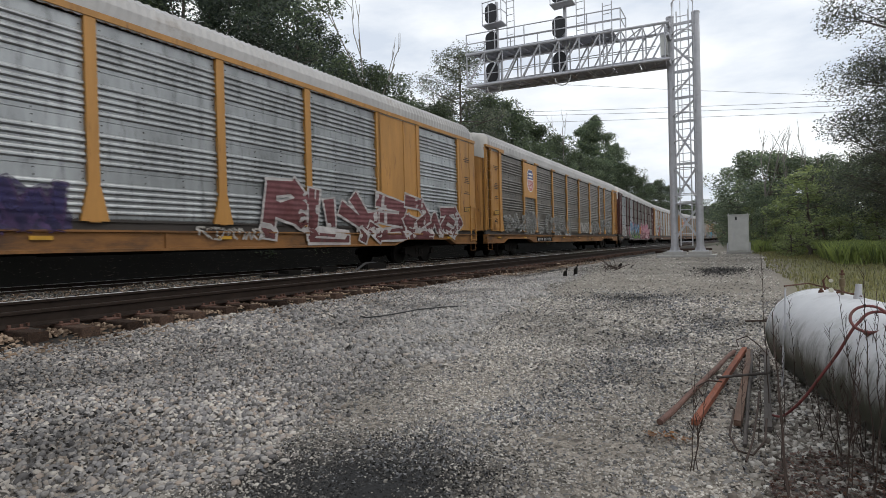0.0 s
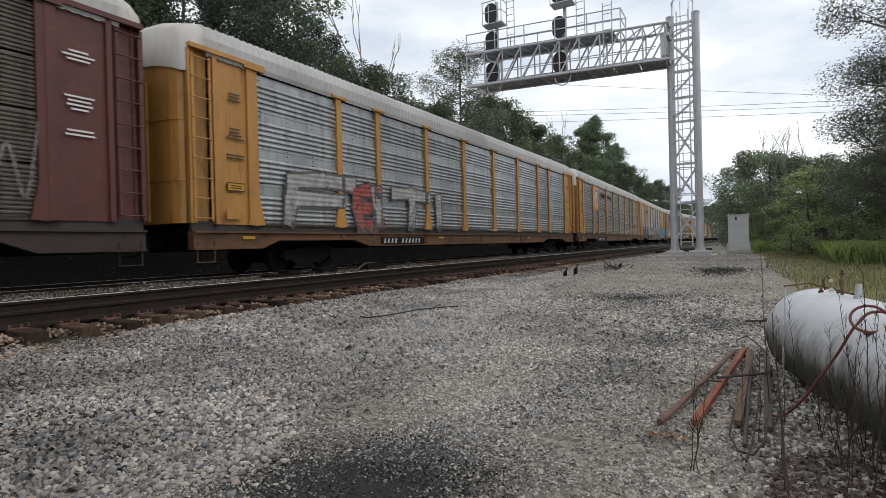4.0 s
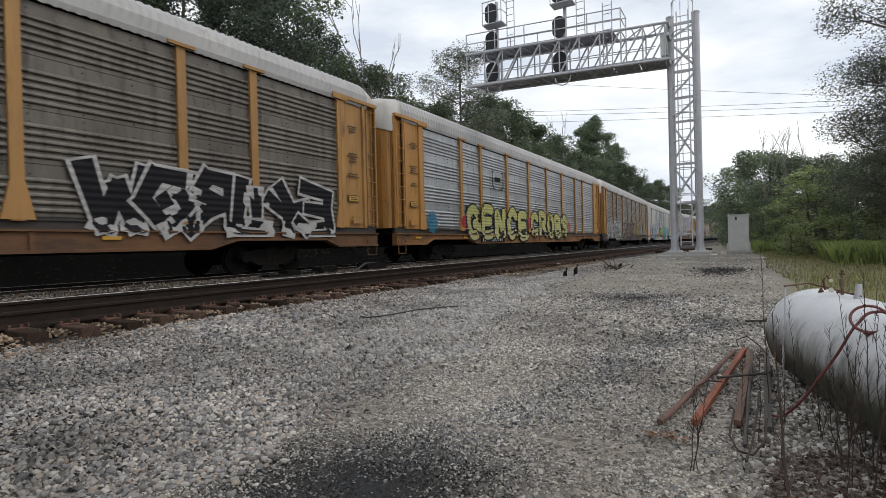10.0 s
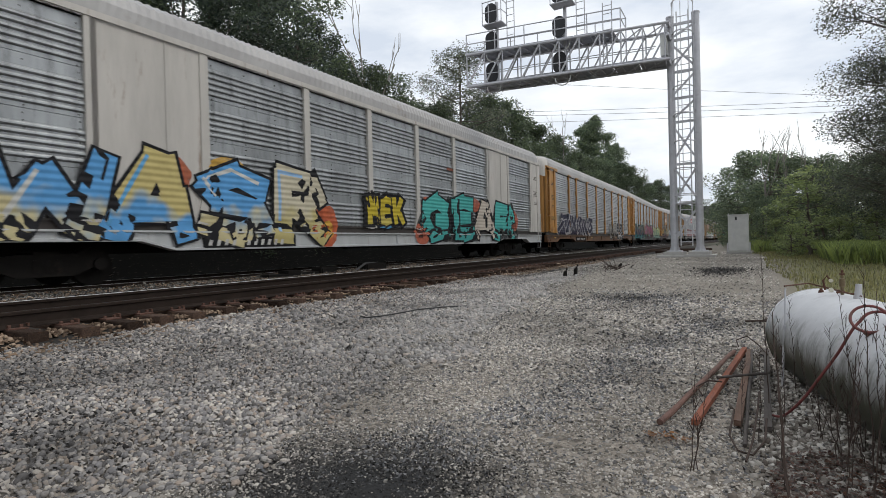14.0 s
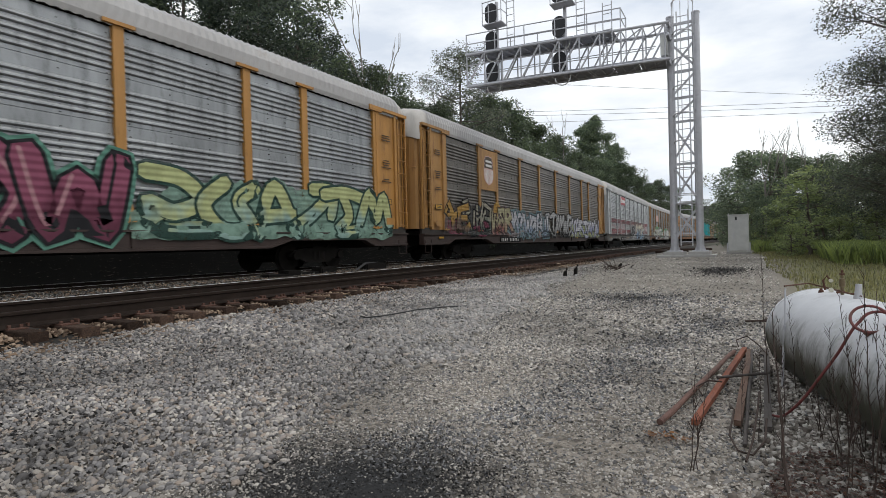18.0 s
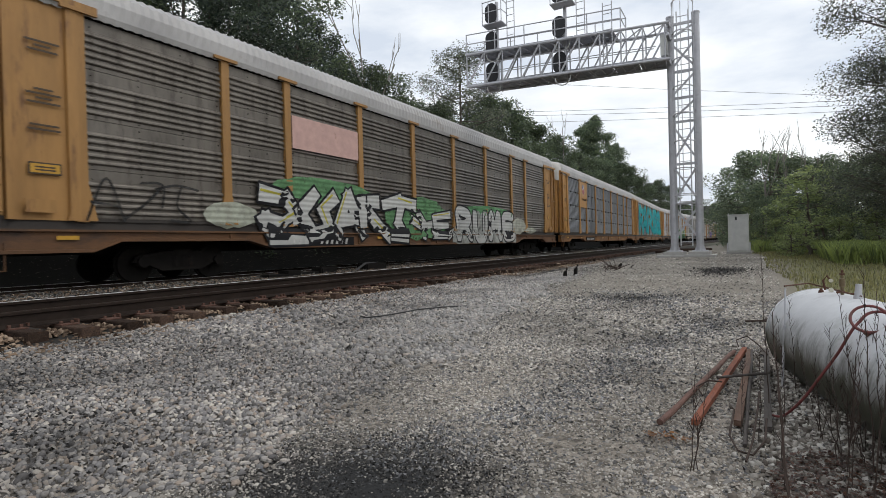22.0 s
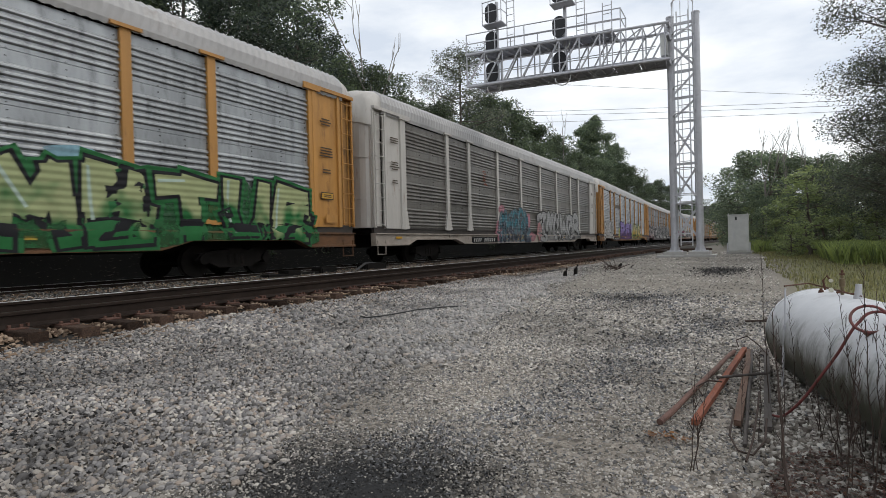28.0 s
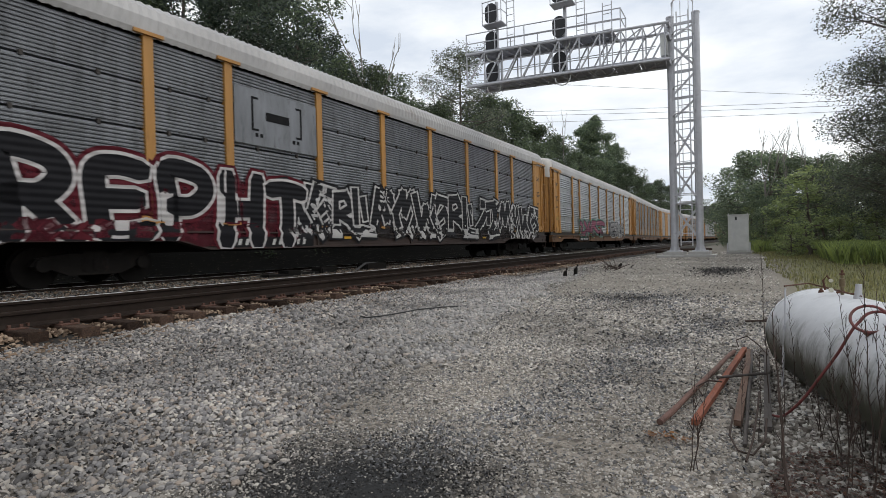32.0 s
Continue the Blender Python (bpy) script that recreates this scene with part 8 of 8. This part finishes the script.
for j, b in enumerate([  # clouds of paint round the pieces: car, place, size, colour
        (3, -7.5, 1.7, 0.28, 0.5, (0.42, 0.16, 0.24)), (3, -5.2, 2.5, 0.5, 0.22, (0.42, 0.16, 0.24)), (3, -0.1, 1.3, 0.35, 0.35, (0.45, 0.16, 0.28)), (3, -1.2, 2.4, 0.3, 0.3, (0.42, 0.16, 0.24)), (3, 0.3, 1.85, 0.6, 0.45, (0.48, 0.17, 0.05)),
        (8, -8.75, 1.65, 0.45, 0.3, (0.42, 0.05, 0.06)), (8, -6.3, 1.0, 0.2, 0.12, (0.42, 0.05, 0.06)), (8, -1.5, 1.75, 0.25, 0.3, (0.42, 0.06, 0.07)), (8, 5.6, 1.7, 0.3, 0.35, (0.42, 0.12, 0.14)), (8, -11.4, 1.55, 0.36, 0.4, (0.05, 0.17, 0.26)),
        (10, -11.4, 1.5, 0.45, 0.7, (0.42, 0.10, 0.05)), (10, -11.2, 1.1, 0.25, 0.3, (0.55, 0.36, 0.06)), (10, -11.0, 2.1, 0.35, 0.35, (0.52, 0.24, 0.05)), (10, -8.0, 2.3, 0.6, 0.45, (0.42, 0.12, 0.06)), (10, -3.4, 1.3, 0.5, 0.6, (0.45, 0.11, 0.05)), (10, -3.3, 1.2, 0.2, 0.25, (0.55, 0.32, 0.06)),
        (10, -6.5, 2.6, 0.5, 0.25, (0.55, 0.33, 0.07)), (10, 1.5, 1.1, 0.5, 0.4, (0.45, 0.13, 0.08)), (10, 1.9, 2.2, 0.4, 0.3, (0.45, 0.13, 0.08)), (10, 5.6, 2.4, 0.6, 0.3, (0.45, 0.13, 0.08)), (10, 9.9, 1.8, 0.5, 0.5, (0.45, 0.13, 0.08)), (10, -0.6, 1.45, 0.5, 0.18, (0.12, 0.34, 0.55)),
        (13, -11.2, 1.5, 0.9, 0.4, (0.16, 0.05, 0.07)), (13, -9.0, 1.4, 0.8, 0.4, (0.18, 0.05, 0.08)), (13, -7.3, 2.3, 0.4, 0.35, (0.40, 0.24, 0.07)),
        (18, -2.4, 1.9, 1.2, 0.4, (0.06, 0.04, 0.14)), (18, 1.5, 1.6, 0.35, 0.6, (0.06, 0.04, 0.14)), (18, 3.4, 1.2, 0.6, 0.35, (0.24, 0.34, 0.36)), (18, 2.6, 1.9, 0.25, 0.2, (0.24, 0.34, 0.36)), (18, 6.3, 2.45, 0.5, 0.2, (0.2, 0.34, 0.4)),
        (19, -4.0, 2.35, 0.4, 0.22, (0.38, 0.18, 0.21)), (19, -4.4, 1.3, 0.3, 0.5, (0.38, 0.18, 0.21)), (19, -0.5, 1.9, 0.25, 0.4, (0.38, 0.18, 0.21)), (19, 0.0, 1.0, 0.4, 0.25, (0.32, 0.15, 0.17)), (19, -2.6, 1.0, 1.3, 0.2, (0.35, 0.24, 0.09)), (19, 1.1, 1.3, 0.35, 0.5, (0.38, 0.2, 0.2)),
        (15, -9.0, 1.5, 0.7, 0.3, (0.42, 0.44, 0.36)), (15, 4.6, 2.12, 2.6, 0.3, (0.13, 0.30, 0.14)), (15, 8.0, 1.55, 0.9, 0.4, (0.44, 0.45, 0.38)), (15, 9.6, 1.35, 0.8, 0.16, (0.42, 0.43, 0.36)), (15, -5.8, 2.3, 2.0, 0.35, (0.13, 0.27, 0.13)), (15, -1.2, 1.7, 2.0, 0.75, (0.12, 0.25, 0.12)), (20, -5.2, 1.4, 0.4, 0.5, (0.42, 0.42, 0.16)), (20, 2.3, 1.3, 0.3, 0.45, (0.42, 0.42, 0.16)),
        (17, -5.0, 2.2, 0.7, 0.6, (0.005, 0.30, 0.32)), (17, 3.5, 3.0, 1.6, 1.3, (0.005, 0.30, 0.32)), (17, 8.5, 3.0, 1.4, 1.5, (0.005, 0.30, 0.32)), (17, -7.0, 4.2, 0.9, 0.5, (0.005, 0.30, 0.32))]):
    blob(*b, j, 0.85)


def plate(car, name, y0, y1, z0, z1, mat, label="", lift=0.0, parent=None, x=None):
    bm = bmn()
    x = 1.525 + lift if x is None else x
    box(bm, x - 0.01, x, y0, y1, z0, z1)
    return part(name, bm, mat, parent or car, label)


def outline_part(car, name, ring, x, mat, label="", parent=None):
    """A thin flat shape on the car's side; ring: points (y, z)."""
    bm = bmn()
    a = [bm.verts.new((x, y, z)) for y, z in ring]
    b = [bm.verts.new((x - 0.006, y, z)) for y, z in ring]
    bm.faces.new(a)
    bm.faces.new(b[::-1])
    for k in range(len(ring)):
        bm.faces.new((a[k], b[k], b[(k + 1) % len(ring)], a[(k + 1) % len(ring)]))
    return part(name, bm, mat, parent or car, label)


M_BLUE = material("blue_decal", (0.025, 0.04, 0.16), 0.5, 0, 0.15, 5, (0.2, 0.2, 0.2), 0.2, 6)
M_RED = material("red_decal", (0.38, 0.03, 0.035), 0.5, 0, 0.2, 5, (0.45, 0.3, 0.28), 0.25, 6)
M_REDBAND = material("faded_red_band", (0.16, 0.025, 0.03), 0.55, 0, 0.25, 3, (0.2, 0.16, 0.15), 0.25, 3)
M_WHITE_DECAL = material("white_decal", (0.62, 0.61, 0.59), 0.5, 0, 0.12, 5, (0.35, 0.32, 0.3), 0.25, 6)
M_PINKPATCH = material("faded_pink_patch", (0.52, 0.33, 0.29), 0.6, 0, 0.12, 4, (0.18, 0.06, 0.04), 0.22, 5)
M_REFLECT = material("yellow_reflective_tape", (0.46, 0.25, 0.02), 0.4, 0, 0.15, 8)
M_FIGURE = material("worn_white_figures", (0.46, 0.45, 0.43), 0.6, 0, 0.25, 9, (0.10, 0.08, 0.07), 0.45, 12)
M_STENCIL = material("dark_stencil_paint", (0.05, 0.03, 0.015), 0.6, 0, 0.2, 8)


def shield(car, y, z, w, h, x, faded=False):
    """A plain shield: blue head over red and white stripes."""
    def ring(s, t0=-1.0, t1=1.0):
        left = [(-0.60, 0.93), (-0.68, 0.80), (-0.92, 0.62), (-0.84, 0.42), (-0.94, 0.10), (-0.98, -0.30), (-0.86, -0.66), (-0.45, -0.88), (0.0, -1.0)]
        top = [(0.60, 0.93), (0.3, 0.91), (0.0, 0.98), (-0.3, 0.91)]
        right = [(-a, b) for a, b in reversed(left[:-1])]
        return [(y + a * s * w / 2, z + b * s * h / 2) for a, b in left + right[:-1] + top]
    back = outline_part(car, "shield", ring(1.0), x, M_WHITE_DECAL if not faded else M_PINKPATCH, "striped shield emblem")
    head = [(-0.56, 0.88), (-0.63, 0.76), (-0.84, 0.59), (-0.77, 0.42), (-0.86, 0.12), (0.86, 0.12), (0.77, 0.42), (0.84, 0.59), (0.63, 0.76), (0.56, 0.88), (0.28, 0.86), (0.0, 0.93), (-0.28, 0.86)]
    outline_part(car, "head", [(y + a * w / 2, z + b * h / 2) for a, b in head], x + 0.006, M_STENCIL if faded else M_BLUE, "", back)
    for k in range(7):
        a = -0.75 + k * 0.25
        low = -0.60 if k in (0, 6) else -0.78 if k in (1, 5) else -0.88
        plate(car, "stripe", y + (a - 0.065) * w / 2, y + (a + 0.065) * w / 2, z + low * h / 2, z + 0.04 * h / 2, M_RED if not faded else M_WHITE_DECAL, "", 0, back, x + 0.005)
    for dz in (0.58, 0.30):
        plate(car, "lettering_bar", y - 0.30 * w, y + 0.30 * w, z + (dz - 0.07) * h / 2, z + (dz + 0.07) * h / 2, M_WHITE_DECAL, "", 0, back, x + 0.011)


def badge_plate(car, y0, y1, z0, z1, mat):
    return plate(car, "badge_plate", y0, y1, z0, z1, mat, "painted panel behind the emblem", 0, None, 1.506)


def word(car, text, y, z, size, x, mat, name="lettering"):
    cu = bpy.data.curves.new("lettering", "FONT")
    cu.body, cu.size, cu.extrude, cu.offset = text, size, 0.002, 0.045 * size
    cu.space_character = 1.1
    tmp = bpy.data.objects.new("lettering", cu)
    me = bpy.data.meshes.new_from_object(tmp)
    bpy.data.objects.remove(tmp)
    me.materials.clear()
    me.materials.append(mat)
    m = Matrix(((0, 0, 1, x), (1, 0, 0, y), (0, 1, 0, z), (0, 0, 0, 1)))
    return put(name, me, car, m)


# striped shields on their yellow plates
for k, z, w, h, faded in ((2, 4.12, 0.95, 1.25, False), (5, 4.15, 1.15, 1.4, False), (13, 4.1, 1.05, 1.35, True), (16, 4.45, 0.62, 0.75, False)):
    bp = badge_plate(train[k], -8.95, -7.32, 3.2, 5.0, PAINT[CARS[k][1]])
    shield(train[k], -8.13, z, w, h, 1.513, faded)
word(train[16], "BUILDING AMERICA", -8.55, 3.72, 0.17, 1.513, M_BLACK)
word(train[5], "BUILDING", -6.43, 4.36, 0.36, 1.516, M_BLACK)
word(train[5], "AMERICA", -4.18, 4.36, 0.36, 1.516, M_BLACK)


def bracket_logo(car, y0, y1, z0, z1, x):
    """A plain mark of bars between square brackets."""
    h = z1 - z0
    base = plate(car, "logo", y0 + 0.27 * (y1 - y0), y0 + 0.73 * (y1 - y0), z0 + 0.46 * h, z0 + 0.68 * h, M_BLACK, "black bracketed mark", 0, None, x)
    for y, s in ((y0, 1), (y1, -1)):
        plate(car, "bracket", min(y, y + s * 0.05), max(y, y + s * 0.05), z0 + 0.15 * h, z1, M_BLACK, "", 0, base, x)
        for z in (z0 + 0.15 * h, z1 - 0.05):
            plate(car, "bracket_arm", min(y + s * 0.05, y + s * 0.2), max(y + s * 0.05, y + s * 0.2), z, z + 0.05, M_BLACK, "", 0, base, x)
    for y in (y0 + 0.1, y0 + 0.24, y1 - 0.32, y1 - 0.18):
        plate(car, "dot", y, y + 0.08, z0, z0 + 0.09, M_BLACK, "", 0, base, x)


bracket_logo(train[8], -6.1, -4.85, 3.3, 4.15, 1.509)
bracket_logo(train[6], -8.95, -7.6, 3.75, 4.75, 1.535)
plate(train[21], "mark_plate", -7.08, -4.46, 3.3, 4.62, M_GALV_STEEL, "plain repaired panel", 0, None, 1.505)
bracket_logo(train[21], -6.6, -5.0, 3.5, 4.45, 1.514)

# red bands and red sign of the silver car
for a, b in zip(A_POSTS, A_POSTS[1:]):
    for z in (1.56, 1.68, 1.80, 2.46, 2.585, 2.71):
        plate(train[14], "red_band", a + 0.11, b - 0.11, z - 0.042, z + 0.042, M_REDBAND, "", 0, None, 1.505)
rp = plate(train[14], "red_sign", -7.0, -4.6, 4.2, 4.95, M_RED, "red sign with white bars", 0, None, 1.507)
plate(train[14], "lettering_bar", -6.3, -4.75, 4.42, 4.68, M_WHITE_DECAL, "", 0, rp, 1.512)
plate(train[14], "emblem_bar", -6.8, -6.5, 4.38, 4.8, M_WHITE_DECAL, "", 0, rp, 1.512)
plate(train[15], "blank_patch", -7.08, -4.46, 3.4, 4.25, M_PINKPATCH, "faded pink patch with rust runs", 0, None, 1.507)
plate(train[20], "lettering_bar", -6.9, -4.65, 3.75, 4.05, M_STENCIL, "", 0, None, 1.506)
plate(train[10], "orange_streak", 3.4, 4.0, 3.7, 3.8, M_ORANGE, "", 0, None, 1.506)

# round emblem and scribbles on the end plates
ring_pts = [(-12.62 + 0.36 * math.cos(a), 4.2 + 0.36 * math.sin(a)) for a in np.linspace(0, 2 * math.pi, 25)[:-1]]
em = outline_part(train[7], "emblem", ring_pts, 1.512, material("grey_blue_decal", (0.10, 0.13, 0.16), 0.5, 0, 0.2, 6), "round grey-blue emblem")
outline_part(train[7], "disc", [(-12.62 + 0.25 * math.cos(a), 4.2 + 0.25 * math.sin(a)) for a in np.linspace(0, 2 * math.pi, 25)[:-1]], 1.518, material("pale_blue_decal", (0.2, 0.22, 0.25), 0.5, 0, 0.2, 6), "", em)
outline_part(train[7], "cross", [(-12.7, 4.03), (-12.54, 4.03), (-12.5, 4.2), (-12.54, 4.37), (-12.7, 4.37), (-12.74, 4.2)], 1.524, M_BLUE, "", em)


def scribble(car, y, z, size, mat, seed, n=5):
    rnd = random.Random(seed)
    lines = []
    for k in range(n):
        c = (y + rnd.uniform(-0.3, 0.3) * size, z - k * 0.3 * size)
        lines.append([(c[0] + rnd.uniform(-0.4, 0.4) * size, c[1] + rnd.uniform(-0.14, 0.14) * size) for _ in range(5)])
    put("scribble", strokes_mesh("scribble", lines, 0.035, 0.004, (11.6,), False, mat), car)


scribble(train[7], -12.6, 3.3, 0.9, M_BLACK, 1, 6)
scribble(train[12], -12.6, 4.3, 1.0, paint_of(WHT), 2, 5)
scribble(train[19], -5.75, 3.95, 0.55, M_ORANGE, 9, 4)
scribble(train[13], 12.5, 1.9, 0.9, M_BLACK, 7, 3)
scribble(train[2], -12.6, 1.9, 0.6, M_BLACK, 3, 2)
scribble(train[6], -13.0, 3.2, 0.5, M_BLACK, 4, 2)
scribble(train[3], -12.6, 4.2, 1.0, paint_of((0.4, 0.35, 0.33)), 5, 5)
ob = outline_part(train[5], "spade_mark", [(9.92, 2.45), (10.12, 2.25), (10.09, 2.12), (9.96, 2.15), (10.0, 2.02), (9.84, 2.02), (9.88, 2.15), (9.75, 2.12), (9.72, 2.25)], 1.507, M_BLACK, "black spade mark")

# stencil bars, labels, number plates and reflectors on every car
for k, car in enumerate(train):
    rnd = random.Random(k)
    kind = CARS[k][0]
    dark = M_STENCIL if CARS[k][1] != "maroon" else M_WHITE_DECAL
    for e in (-1, 1):
        yc = e * (12.6 if kind == "A" else 12.95)
        for z, n in ((4.35, 3), (3.55, 4), (2.95, 2)):
            for j in range(n):
                w = rnd.uniform(0.12, 0.26)
                plate(car, "stencil_bar", yc - w, yc + w, z - 0.075 * j, z - 0.075 * j + 0.032, dark, "", 0, None, 1.512)
        if CARS[k][1] in ("yellow", "old"):
            lab = plate(car, "warning_label", yc - 0.25, yc + 0.23, 2.14, 2.34, M_STENCIL, "yellow warning label in a dark border", 0, None, 1.514)
            plate(car, "label_face", yc - 0.225, yc + 0.205, 2.165, 2.315, M_REFLECT, "", 0, lab, 1.518)
            for z in (2.2, 2.25):
                plate(car, "lettering_bar", yc - 0.16, yc + 0.14, z, z + 0.025, M_STENCIL, "", 0, lab, 1.521)
        if kind == "A" and CARS[k][1] in ("yellow", "old"):
            plate(car, "latch_box", yc + e * 0.1 - 0.22, yc + e * 0.1 + 0.22, 1.5, 1.72, PAINT[CARS[k][1]], "latch box", 0, None, 1.56)
        bm = bmn()
        tube(bm, [(1.5, e * 13.2, 1.0), (1.5, e * 13.2, 0.55), (1.5, e * 13.62, 0.55), (1.5, e * 13.62, 1.0)], 0.018, 6)
        part("sill_step", bm, CARS[k][4], car)
    for j in range(8 if CARS[k][4] is M_SILL else 3):
        y = -12.4 + j * (3.4 if CARS[k][4] is M_SILL else 9.0) + rnd.uniform(-0.15, 0.15)
        plate(car, "reflector", y - 0.17, y + 0.17, 1.045, 1.115, M_REFLECT, "yellow reflective tape", 0, None, 1.5365)
    np_y = -7.4 + rnd.uniform(-0.3, 0.5)
    bm = bmn()
    box(bm, 1.50, 1.537, np_y, np_y + 2.5, 0.86, 1.1)
    pl = part("number_plate", bm, M_BLACK, car, "black plate with white figures")
    yy = np_y + 0.1
    for j in range(11):
        if j != 4:
            tall = 0.5 * rnd.choice((0.14, 0.15))
            outline_part(car, "figure_bar", [(yy, 0.98 - tall), (yy + 0.085, 0.98 - tall), (yy + 0.125, 0.98 + tall), (yy + 0.04, 0.98 + tall)], 1.541, M_FIGURE, "", pl)
        yy += 0.2

for y, z in ((-12.55, 1.42), (-9.52, 1.40), (-7.36, 1.42)):  # upright yellow markers among the sooty car's graffiti
    plate(train[9], "marker", y, y + 0.17, z, z + 0.42, M_REFLECT, "upright yellow reflective marker", 0, None, 1.53)

motions()
